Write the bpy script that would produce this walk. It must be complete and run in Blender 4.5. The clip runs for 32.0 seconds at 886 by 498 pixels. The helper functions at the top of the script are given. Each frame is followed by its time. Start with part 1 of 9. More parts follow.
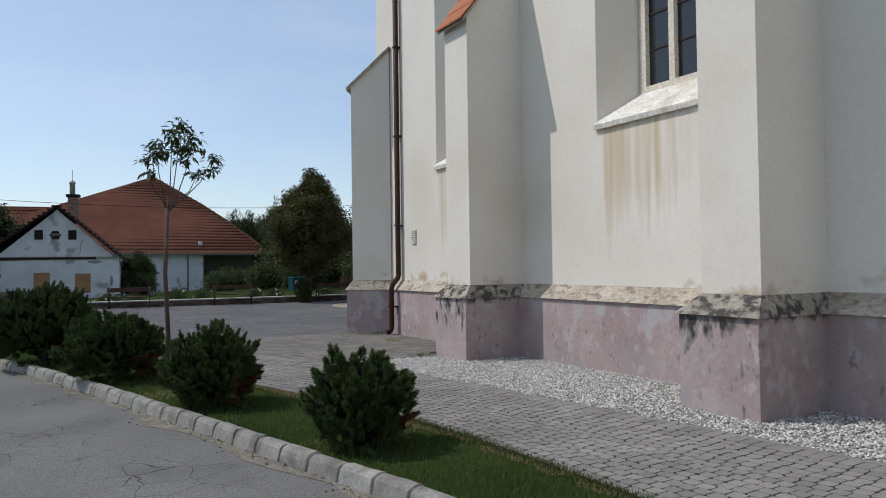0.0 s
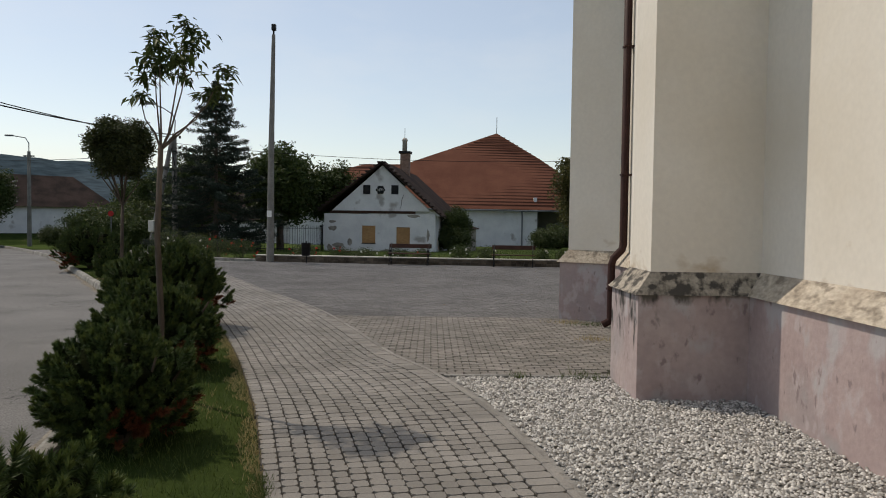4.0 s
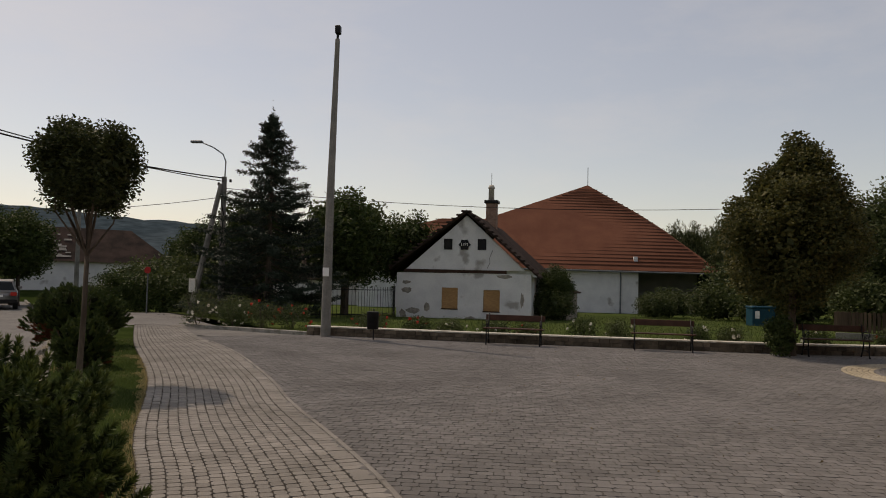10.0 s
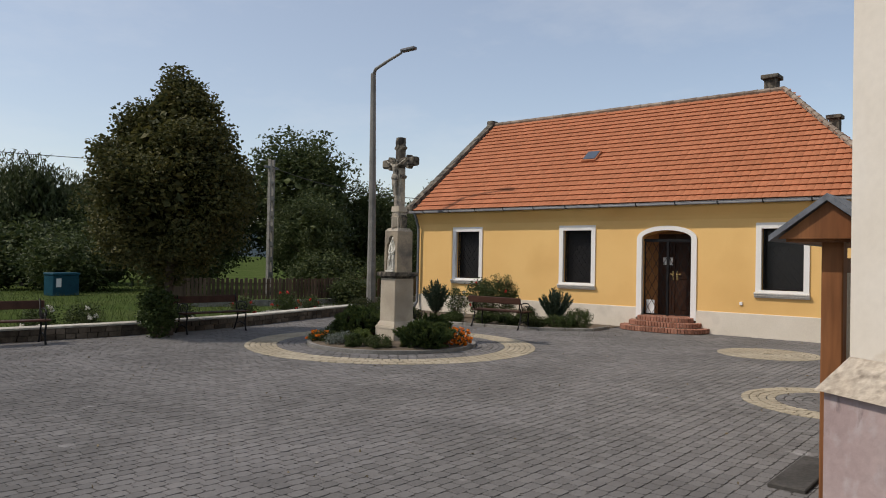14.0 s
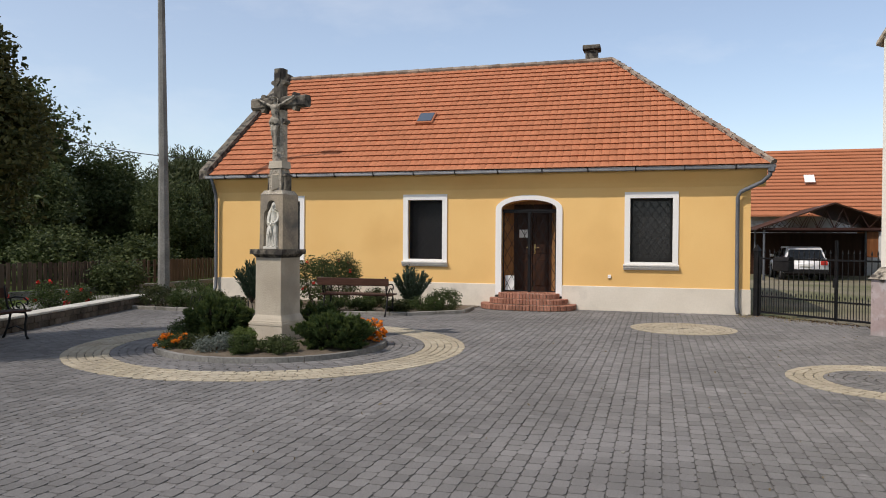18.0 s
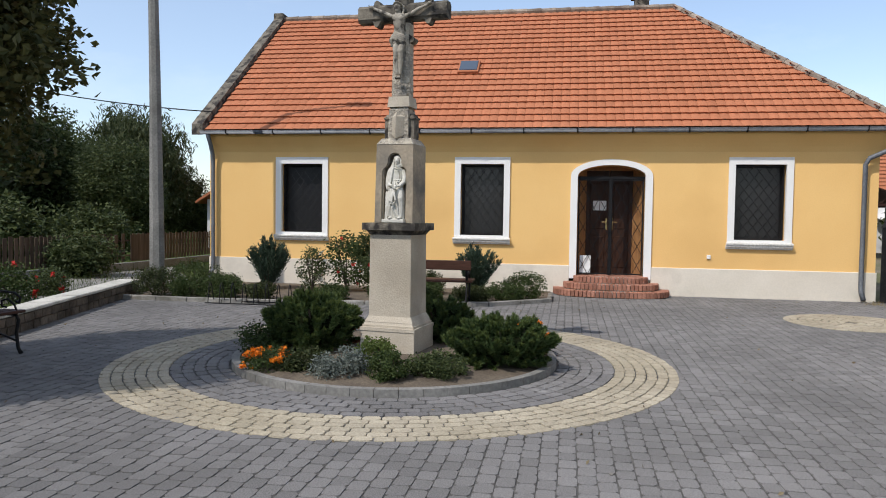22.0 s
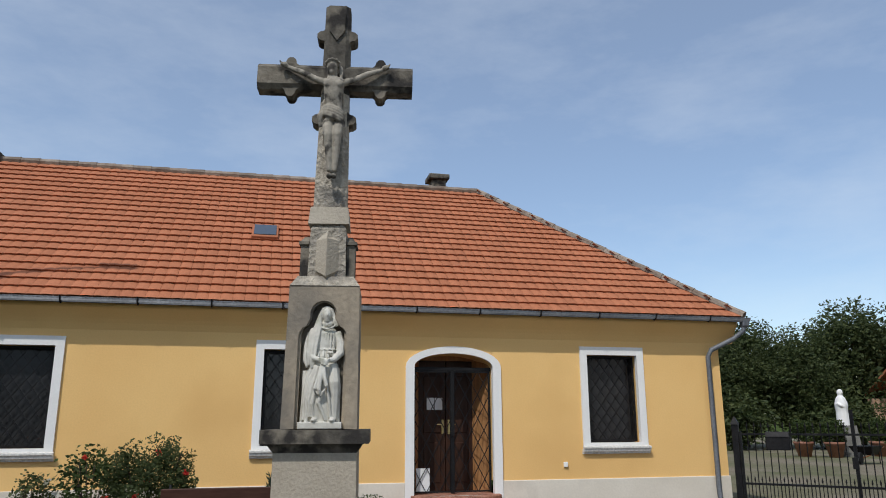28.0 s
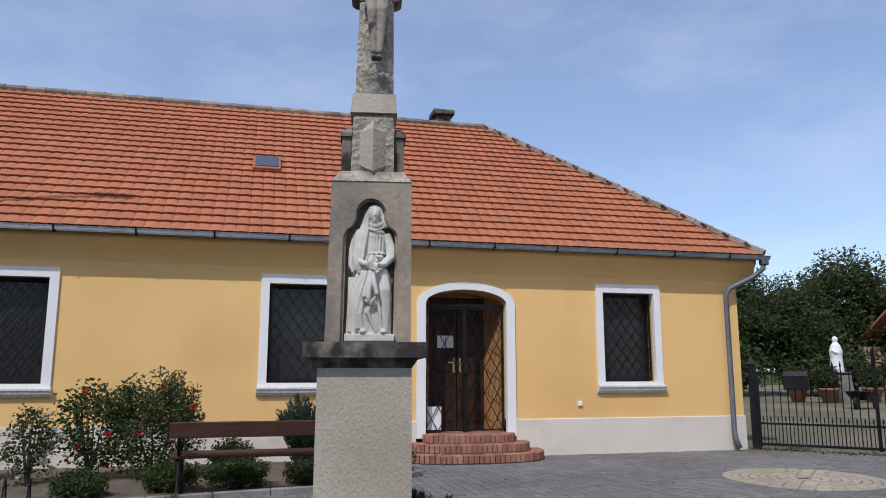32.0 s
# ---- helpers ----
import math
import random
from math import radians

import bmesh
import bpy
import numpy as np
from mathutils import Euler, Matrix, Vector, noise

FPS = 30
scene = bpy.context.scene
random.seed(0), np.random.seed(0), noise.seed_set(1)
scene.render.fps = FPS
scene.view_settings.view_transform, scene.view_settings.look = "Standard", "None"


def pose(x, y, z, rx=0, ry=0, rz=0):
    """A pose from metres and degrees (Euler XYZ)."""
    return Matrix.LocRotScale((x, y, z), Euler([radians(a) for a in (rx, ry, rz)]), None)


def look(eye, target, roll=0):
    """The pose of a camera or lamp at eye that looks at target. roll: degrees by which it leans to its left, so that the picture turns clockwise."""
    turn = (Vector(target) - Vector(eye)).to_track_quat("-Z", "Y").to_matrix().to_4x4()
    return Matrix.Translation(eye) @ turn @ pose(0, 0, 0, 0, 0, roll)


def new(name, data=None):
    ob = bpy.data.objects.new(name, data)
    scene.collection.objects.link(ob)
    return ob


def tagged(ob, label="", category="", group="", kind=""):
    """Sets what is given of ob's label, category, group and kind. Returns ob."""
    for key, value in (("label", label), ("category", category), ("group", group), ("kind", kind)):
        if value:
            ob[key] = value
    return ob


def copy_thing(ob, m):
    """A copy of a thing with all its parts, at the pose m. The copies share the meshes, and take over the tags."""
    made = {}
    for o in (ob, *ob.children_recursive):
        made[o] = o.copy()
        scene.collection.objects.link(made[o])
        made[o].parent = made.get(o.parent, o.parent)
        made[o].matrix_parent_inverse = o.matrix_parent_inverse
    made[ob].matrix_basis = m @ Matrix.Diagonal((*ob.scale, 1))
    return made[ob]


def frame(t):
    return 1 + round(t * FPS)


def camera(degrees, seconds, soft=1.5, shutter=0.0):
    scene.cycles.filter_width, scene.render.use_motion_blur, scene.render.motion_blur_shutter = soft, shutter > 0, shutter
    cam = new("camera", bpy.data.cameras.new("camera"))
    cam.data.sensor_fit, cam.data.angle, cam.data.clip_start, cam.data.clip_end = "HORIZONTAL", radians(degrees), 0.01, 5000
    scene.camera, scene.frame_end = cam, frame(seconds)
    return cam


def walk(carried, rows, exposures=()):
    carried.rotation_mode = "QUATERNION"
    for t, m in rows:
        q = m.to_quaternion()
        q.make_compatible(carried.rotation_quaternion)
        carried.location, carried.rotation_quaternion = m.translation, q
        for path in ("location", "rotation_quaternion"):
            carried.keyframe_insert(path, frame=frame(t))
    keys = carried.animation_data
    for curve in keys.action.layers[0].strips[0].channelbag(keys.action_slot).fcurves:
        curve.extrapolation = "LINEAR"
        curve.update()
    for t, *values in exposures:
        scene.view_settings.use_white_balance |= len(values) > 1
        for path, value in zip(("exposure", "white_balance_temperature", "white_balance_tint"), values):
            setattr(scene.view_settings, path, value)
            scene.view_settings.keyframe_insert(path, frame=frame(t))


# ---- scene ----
cam = camera(62.4, 32.0, soft=1.0)
PATH = [
    (0, (-0.107, -0.052, 1.536), (0.869, 1.693, 1.578), -0.8),
    (0.5, (0.562, 0.313, 1.508), (1.361, 2.146, 1.551), -0.7),
    (1, (1.285, 0.701, 1.452), (1.904, 2.602, 1.498), -0.5),
    (1.5, (2.003, 1.095, 1.453), (2.408, 3.053, 1.498), -0.5),
    (2, (2.628, 1.494, 1.42), (2.883, 3.477, 1.469), 0.0),
    (2.5, (3.141, 1.859, 1.554), (3.255, 3.855, 1.601), 0.0),
    (4.5, (4.089, 3.674, 1.635), (4.075, 5.672, 1.538), 0.8),
    (5, (4.177, 4.247, 1.633), (4.06, 6.241, 1.534), 0.6),
    (5.5, (4.161, 4.976, 1.631), (3.959, 6.963, 1.528), 0.8),
    (6, (4.133, 5.605, 1.62), (3.848, 7.582, 1.517), 0.7),
    (6.5, (3.947, 6.235, 1.652), (3.625, 8.207, 1.548), 0.7),
    (7, (3.762, 6.77, 1.649), (3.425, 8.739, 1.551), 0.8),
    (7.5, (3.55, 7.402, 1.649), (3.126, 9.354, 1.552), 0.9),
    (8, (3.407, 8.091, 1.672), (3.097, 10.065, 1.578), 1.2),
    (8.5, (3.262, 8.658, 1.709), (2.926, 10.627, 1.613), 1.2),
    (9, (3.11, 9.317, 1.74), (2.76, 11.285, 1.816), 1.2),
    (9.5, (2.942, 9.98, 1.718), (2.588, 11.947, 1.795), 1.4),
    (10, (2.766, 10.653, 1.688), (2.604, 12.644, 1.775), 1.4),
    (10.5, (2.62, 11.291, 1.68), (2.457, 13.283, 1.639), 1.5),
    (11, (2.447, 11.862, 1.675), (2.277, 13.855, 1.632), 1.6),
    (11.5, (2.384, 12.438, 1.707), (2.333, 14.437, 1.669), 1.8),
    (12, (2.273, 13.124, 1.748), (2.635, 15.091, 1.728), 1.8),
    (12.5, (2.166, 13.885, 1.809), (3.019, 15.694, 1.809), 1.6),
    (13, (2.103, 14.526, 1.779), (3.386, 16.06, 1.797), 1.5),
    (13.5, (1.925, 15.068, 1.779), (3.341, 16.48, 1.8), 1.2),
    (14, (1.917, 15.639, 1.747), (3.455, 16.917, 1.772), 1.1),
    (14.5, (1.821, 16.282, 1.71), (3.391, 17.52, 1.722), 1.1),
    (15, (1.92, 16.94, 1.7), (3.611, 18.009, 1.715), 1.1),
    (15.5, (2.14, 17.479, 1.671), (3.886, 18.455, 1.68), 0.5),
    (17.5, (2.676, 19.788, 1.607), (4.595, 20.35, 1.622), 0.3),
    (18, (2.777, 20.331, 1.594), (4.696, 20.891, 1.571), 0.4),
    (18.5, (2.997, 20.886, 1.592), (4.935, 21.382, 1.569), 0.4),
    (19, (3.284, 21.447, 1.601), (5.231, 21.905, 1.557), 0.5),
    (19.5, (3.462, 21.911, 1.539), (5.37, 22.511, 1.498), 0.7),
    (20, (3.845, 22.325, 1.584), (5.794, 22.769, 1.532), 0.5),
    (20.5, (4.031, 22.761, 1.575), (5.947, 23.331, 1.522), 0.9),
    (21, (4.394, 23.21, 1.546), (6.355, 23.599, 1.494), 0.7),
    (21.5, (4.712, 23.65, 1.523), (6.684, 23.971, 1.435), 0.7),
    (22, (5.107, 24.069, 1.533), (7.076, 24.408, 1.441), 0.8),
    (22.5, (5.512, 24.421, 1.464), (7.492, 24.69, 1.377), 0.7),
    (23, (5.752, 24.746, 1.442), (7.734, 24.993, 1.357), 0.8),
    (23.5, (6.076, 25.031, 1.453), (8.068, 25.185, 1.369), 0.8),
    (24, (6.419, 25.301, 1.463), (8.415, 25.407, 1.377), 0.7),
    (24.5, (6.807, 25.556, 1.448), (8.805, 25.596, 1.366), 0.7),
    (26.5, (8.043, 26.113, 1.556), (10.008, 25.793, 1.743), -0.0),
    (27, (8.176, 26.077, 1.471), (10.102, 25.752, 1.904), -0.1),
    (27.5, (8.298, 26.149, 1.516), (10.213, 25.776, 1.956), -0.2),
    (28, (8.308, 26.169, 1.488), (10.204, 25.729, 1.947), -0.2),
    (28.5, (8.362, 26.209, 1.457), (10.232, 25.698, 1.951), -0.5),
    (29, (8.462, 26.255, 1.423), (10.345, 25.677, 1.766), -0.6),
    (29.5, (8.682, 26.199, 1.419), (10.557, 25.582, 1.745), -0.4),
    (30, (8.942, 26.148, 1.387), (10.858, 25.681, 1.719), -0.2),
    (30.5, (8.924, 26.244, 1.436), (10.843, 25.782, 1.760), -0.2),
    (31, (8.947, 26.309, 1.429), (10.864, 25.844, 1.755), -0.1),
    (31.5, (8.965, 26.354, 1.332), (10.879, 25.879, 1.663), 0.0),
    (32, (8.962, 26.421, 1.306), (10.876, 25.943, 1.635), 0.0),
]
walk(cam, [(t, look(eye, target, roll)) for t, eye, target, roll in PATH], [(0, -0.12, 6250, 11), (1, -0.18, 6500, 11), (2, -0.2, 6850, 11), (3, -0.18, 7150, 11), (5, -0.05, 7450, 14), (8, -0.08, 8500, 15), (9, -0.15, 8250, 18), (10, -0.38, 8600, 19), (11, -0.19, 8900, 20), (12, -0.16, 8850, 21), (13, -0.06, 8500, 18), (14, -0.08, 7100, 14), (15, 0.04, 7200, 15), (19, 0.18, 6750, 13), (22, 0.31, 6450, 12), (24, 0.38, 6100, 12), (26.5, 0.1, 6000, 12), (28, -0.1, 6300, 10), (29, -0.08, 6250, 9), (30, 0.02, 6150, 16), (32, -0.02, 6000, 16)])

# ---- daylight ----
SUN_FROM = Vector((-0.8, 0.6, 0)).normalized()
SUN_HIGH = 52.0
world = bpy.data.worlds.new("sky")
scene.world = world
world.use_nodes = True
wn, wl = world.node_tree.nodes, world.node_tree.links
sky = wn.new("ShaderNodeTexSky")
sky.sky_type = "NISHITA"
sky.sun_disc = False
sky.sun_elevation = radians(SUN_HIGH)
sky.sun_rotation = math.atan2(SUN_FROM.x, SUN_FROM.y)
sky.air_density, sky.dust_density, sky.ozone_density = 1.0, 0.65, 1.2
wn["Background"].inputs["Strength"].default_value = 0.15
haze = wn.new("ShaderNodeMix")
haze.data_type = "RGBA"
haze.inputs[7].default_value = (4.6, 5.2, 5.9, 1)
wl.new(sky.outputs[0], haze.inputs[6])
# the haze is thicker towards the sun
tc = wn.new("ShaderNodeTexCoord")
aim = wn.new("ShaderNodeVectorMath")
aim.operation = "DOT_PRODUCT"
aim.inputs[1].default_value = (SUN_FROM.x * math.cos(radians(SUN_HIGH)), SUN_FROM.y * math.cos(radians(SUN_HIGH)), math.sin(radians(SUN_HIGH)))
thick = wn.new("ShaderNodeMapRange")
thick.inputs["From Min"].default_value, thick.inputs["From Max"].default_value = -0.4, 0.9
thick.inputs["To Min"].default_value, thick.inputs["To Max"].default_value = 0.13, 0.38
wl.new(tc.outputs["Generated"], aim.inputs[0])
wl.new(aim.outputs["Value"], thick.inputs["Value"])
wl.new(thick.outputs[0], haze.inputs[0])
# thin high cloud over the whole sky
mp = wn.new("ShaderNodeMapping")
mp.inputs["Scale"].default_value = (1.6, 1.6, 4.5)
cn = wn.new("ShaderNodeTexNoise")
cn.inputs["Scale"].default_value, cn.inputs["Detail"].default_value, cn.inputs["Roughness"].default_value = 1.7, 8.0, 0.62
cr = wn.new("ShaderNodeMapRange")
cr.inputs["From Min"].default_value, cr.inputs["From Max"].default_value, cr.inputs["To Max"].default_value = 0.46, 0.8, 0.3
cloud = wn.new("ShaderNodeMix")
cloud.data_type = "RGBA"
cloud.inputs[7].default_value = (5.6, 6.0, 6.4, 1)
wl.new(tc.outputs["Generated"], mp.inputs["Vector"])
wl.new(mp.outputs[0], cn.inputs["Vector"])
wl.new(cn.outputs["Fac"], cr.inputs["Value"])
wl.new(cr.outputs[0], cloud.inputs[0])
wl.new(haze.outputs[2], cloud.inputs[6])
wl.new(cloud.outputs[2], wn["Background"].inputs["Color"])
sun = new("sun", bpy.data.lights.new("sun", "SUN"))
sun.data.energy, sun.data.angle, sun.data.color = 2.9, radians(0.6), (1.0, 0.96, 0.9)
sun.matrix_world = look(SUN_FROM * 60 + Vector((0, 0, 60 * math.tan(radians(SUN_HIGH)))), (0, 0, 0))

# ---- tools ----
def part(name, bm, material, parent=None, label="", smooth=False):
    me = bpy.data.meshes.new(name)
    bm.normal_update()
    bm.to_mesh(me)
    bm.free()
    return dress(name, me, material, parent, label, smooth)


def dress(name, me, material, parent=None, label="", smooth=False):
    if material is not None:
        for m in material if isinstance(material, (list, tuple)) else [material]:
            me.materials.append(m)
    if smooth:
        me.polygons.foreach_set("use_smooth", [True] * len(me.polygons))
    ob = new(name, me)
    if parent is not None:
        ob.parent = parent
    if label:
        tagged(ob, label)
    return ob


def raw(name, verts, faces, material, parent=None, label="", smooth=False):
    """A mesh from arrays: verts (n, 3), faces (m, k) of one size k."""
    verts, faces = np.asarray(verts, np.float32), np.asarray(faces, np.int32)
    me = bpy.data.meshes.new(name)
    me.vertices.add(len(verts))
    me.vertices.foreach_set("co", verts.ravel())
    k = faces.shape[1]
    me.loops.add(faces.size)
    me.loops.foreach_set("vertex_index", faces.ravel())
    me.polygons.add(len(faces))
    me.polygons.foreach_set("loop_start", np.arange(len(faces), dtype=np.int32) * k)
    if not smooth:
        me.polygons.foreach_set("use_smooth", np.zeros(len(faces), bool))
    me.update(calc_edges=True)
    return dress(name, me, material, parent, label, smooth)


def thing(name, place=(0, 0, 0), turn=0.0, label="", category="", group="", kind=""):
    ob = new(name)
    ob.empty_display_size = 0.2
    ob.matrix_basis = pose(*place, 0, 0, turn)
    return tagged(ob, label, category, group, kind)


def B():
    return bmesh.new()


def box(bm, x0, x1, y0, y1, z0, z1, bevel=0.0, m=None):
    made = bmesh.ops.create_cube(bm, size=1.0)["verts"]
    for v in made:
        v.co = Vector(((x0 + x1) / 2 + v.co.x * (x1 - x0), (y0 + y1) / 2 + v.co.y * (y1 - y0), (z0 + z1) / 2 + v.co.z * (z1 - z0)))
    if m is not None:
        bmesh.ops.transform(bm, matrix=m, verts=made)
    if bevel:
        edges = list({e for v in made for e in v.link_edges})
        bmesh.ops.bevel(bm, geom=edges, offset=bevel, segments=1, affect="EDGES")
    return bm


def boxed(x0, x1, y0, y1, z0, z1, bevel=0.0, m=None):
    return box(B(), x0, x1, y0, y1, z0, z1, bevel, m)


def tube(bm, pts, radii, n=8, caps=True):
    """A round bar along points, with a radius, or one radius a point."""
    pts = [Vector(p) for p in pts]
    if not isinstance(radii, (list, tuple)):
        radii = [radii] * len(pts)
    rings, side = [], None
    for i, p in enumerate(pts):
        d = (pts[min(i + 1, len(pts) - 1)] - pts[max(i - 1, 0)]).normalized()
        if side is None:
            side = d.orthogonal().normalized()
        side = (side - d * side.dot(d)).normalized()
        up = d.cross(side)
        rings.append([bm.verts.new(p + radii[i] * (math.cos(a) * side + math.sin(a) * up)) for a in [2 * math.pi * k / n for k in range(n)]])
    for a, b in zip(rings, rings[1:]):
        for k in range(n):
            bm.faces.new((a[k], a[(k + 1) % n], b[(k + 1) % n], b[k]))
    if caps:
        bm.faces.new(rings[0][::-1])
        bm.faces.new(rings[-1])
    return bm


def lathe(bm, profile, n=20, at=(0, 0), squash=1.0):
    """Turns (radius, z) round a vertical axis."""
    rings = [[bm.verts.new((at[0] + r * math.cos(2 * math.pi * k / n), at[1] + squash * r * math.sin(2 * math.pi * k / n), z)) for k in range(n)] for r, z in profile]
    for a, b in zip(rings, rings[1:]):
        for k in range(n):
            bm.faces.new((a[k], a[(k + 1) % n], b[(k + 1) % n], b[k]))
    bm.faces.new(rings[0][::-1])
    bm.faces.new(rings[-1])
    return bm


def prism(bm, outline, axis, a, b):
    """Extrudes a 2D outline along an axis (0: x, 1: y, 2: z) from a to b."""
    def place(p, h):
        return {0: (h, p[0], p[1]), 1: (p[0], h, p[1]), 2: (p[0], p[1], h)}[axis]
    lo = [bm.verts.new(place(p, a)) for p in outline]
    hi = [bm.verts.new(place(p, b)) for p in outline]
    n = len(outline)
    made = [bm.faces.new(lo[::-1]), bm.faces.new(hi)]
    for k in range(n):
        made.append(bm.faces.new((lo[k], lo[(k + 1) % n], hi[(k + 1) % n], hi[k])))
    bmesh.ops.recalc_face_normals(bm, faces=made)
    return bm


def frustum(bm, lower, upper, z0, z1):
    """A solid between two rectangles (x0, x1, y0, y1)."""
    vs = [bm.verts.new((r[i], r[j], z)) for r, z in ((lower, z0), (upper, z1)) for i, j in ((0, 2), (1, 2), (1, 3), (0, 3))]
    made = [bm.faces.new([vs[i] for i in f]) for f in ((3, 2, 1, 0), (4, 5, 6, 7), (0, 1, 5, 4), (1, 2, 6, 5), (2, 3, 7, 6), (3, 0, 4, 7))]
    bmesh.ops.recalc_face_normals(bm, faces=made)
    return bm


def pierced(bm, u0, u1, v0, v1, holes, w0, w1, axis):
    """A wall with rectangular openings (ua, ub, va, vb) through it. axis 0: the wall faces x, u is y; axis 1: it faces y, u is x."""
    us = sorted({u0, u1, *(h[0] for h in holes), *(h[1] for h in holes)})
    vs = sorted({v0, v1, *(h[2] for h in holes), *(h[3] for h in holes)})
    def solid(i, j):
        if not (0 <= i < len(us) - 1 and 0 <= j < len(vs) - 1):
            return False
        u, v = (us[i] + us[i + 1]) / 2, (vs[j] + vs[j + 1]) / 2
        return not any(h[0] < u < h[1] and h[2] < v < h[3] for h in holes)
    got = {}
    def vert(i, j, w):
        key = (i, j, w)
        if key not in got:
            got[key] = bm.verts.new((w, us[i], vs[j]) if axis == 0 else (us[i], w, vs[j]))
        return got[key]
    made = []
    for i in range(len(us) - 1):
        for j in range(len(vs) - 1):
            if not solid(i, j):
                continue
            c = ((i, j), (i + 1, j), (i + 1, j + 1), (i, j + 1))
            made.append(bm.faces.new([vert(*p, w0) for p in c]))
            made.append(bm.faces.new([vert(*p, w1) for p in c[::-1]]))
            for (p, q), n in zip(((c[0], c[1]), (c[1], c[2]), (c[2], c[3]), (c[3], c[0])), ((i, j - 1), (i + 1, j), (i, j + 1), (i - 1, j))):
                if not solid(*n):
                    made.append(bm.faces.new((vert(*p, w0), vert(*p, w1), vert(*q, w1), vert(*q, w0))))
    bmesh.ops.recalc_face_normals(bm, faces=made)
    return bm


def smooth_line(pts, step=0.5):
    """Points every step metres along a rounded line through pts."""
    p = np.array(pts, float)
    out = []
    for i in range(len(p) - 1):
        a, b, c, d = p[max(i - 1, 0)], p[i], p[i + 1], p[min(i + 2, len(p) - 1)]
        n = max(1, int(np.linalg.norm(c - b) / step))
        for k in range(n):
            t = k / n
            out.append(0.5 * (2 * b + (c - a) * t + (2 * a - 5 * b + 4 * c - d) * t**2 + (3 * b - a - 3 * c + d) * t**3))
    out.append(p[-1])
    return np.array(out)


def beside(line, far):
    """The line moved sideways: to its right for far > 0."""
    d = np.gradient(line, axis=0)
    d /= np.linalg.norm(d, axis=1)[:, None]
    return line + far * np.stack([d[:, 1], -d[:, 0]], 1)


def inside(x, y, ring):
    """Which points lie within a closed outline."""
    x, y, ring = np.asarray(x), np.asarray(y), np.asarray(ring)
    hit = np.zeros(x.shape, bool)
    for (xa, ya), (xb, yb) in zip(ring, np.roll(ring, -1, 0)):
        cross = (ya > y) != (yb > y)
        hit ^= cross & (x < (xb - xa) * (y - ya) / ((yb - ya) or 1e-9) + xa)
    return hit


def low(y):
    """How far the land falls away beyond the square."""
    t = min(max((y - 33) / 42, 0), 1)
    return -0.6 * t * t * (3 - 2 * t)


def sheet(name, outline, z, material, **tags):
    """Flat ground over an outline, cut finely enough to follow the fall of the land."""
    bm = B()
    bm.faces.new([bm.verts.new((x, y, 0)) for x, y in outline])
    bmesh.ops.triangulate(bm, faces=bm.faces[:])
    ys = [v.co.y for v in bm.verts]
    for cut in range(int(min(ys)) + 1, int(max(ys)) + 1, 4):
        if cut > 30:
            bmesh.ops.bisect_plane(bm, geom=bm.verts[:] + bm.edges[:] + bm.faces[:], plane_co=(0, cut, 0), plane_no=(0, 1, 0))
    for v in bm.verts:
        v.co.z = z + low(v.co.y)
    bmesh.ops.recalc_face_normals(bm, faces=bm.faces[:])
    if bm.faces and sum(f.normal.z for f in bm.faces) < 0:
        bmesh.ops.reverse_faces(bm, faces=bm.faces[:])
    return tagged(part(name, bm, material), kind="structure", **tags)

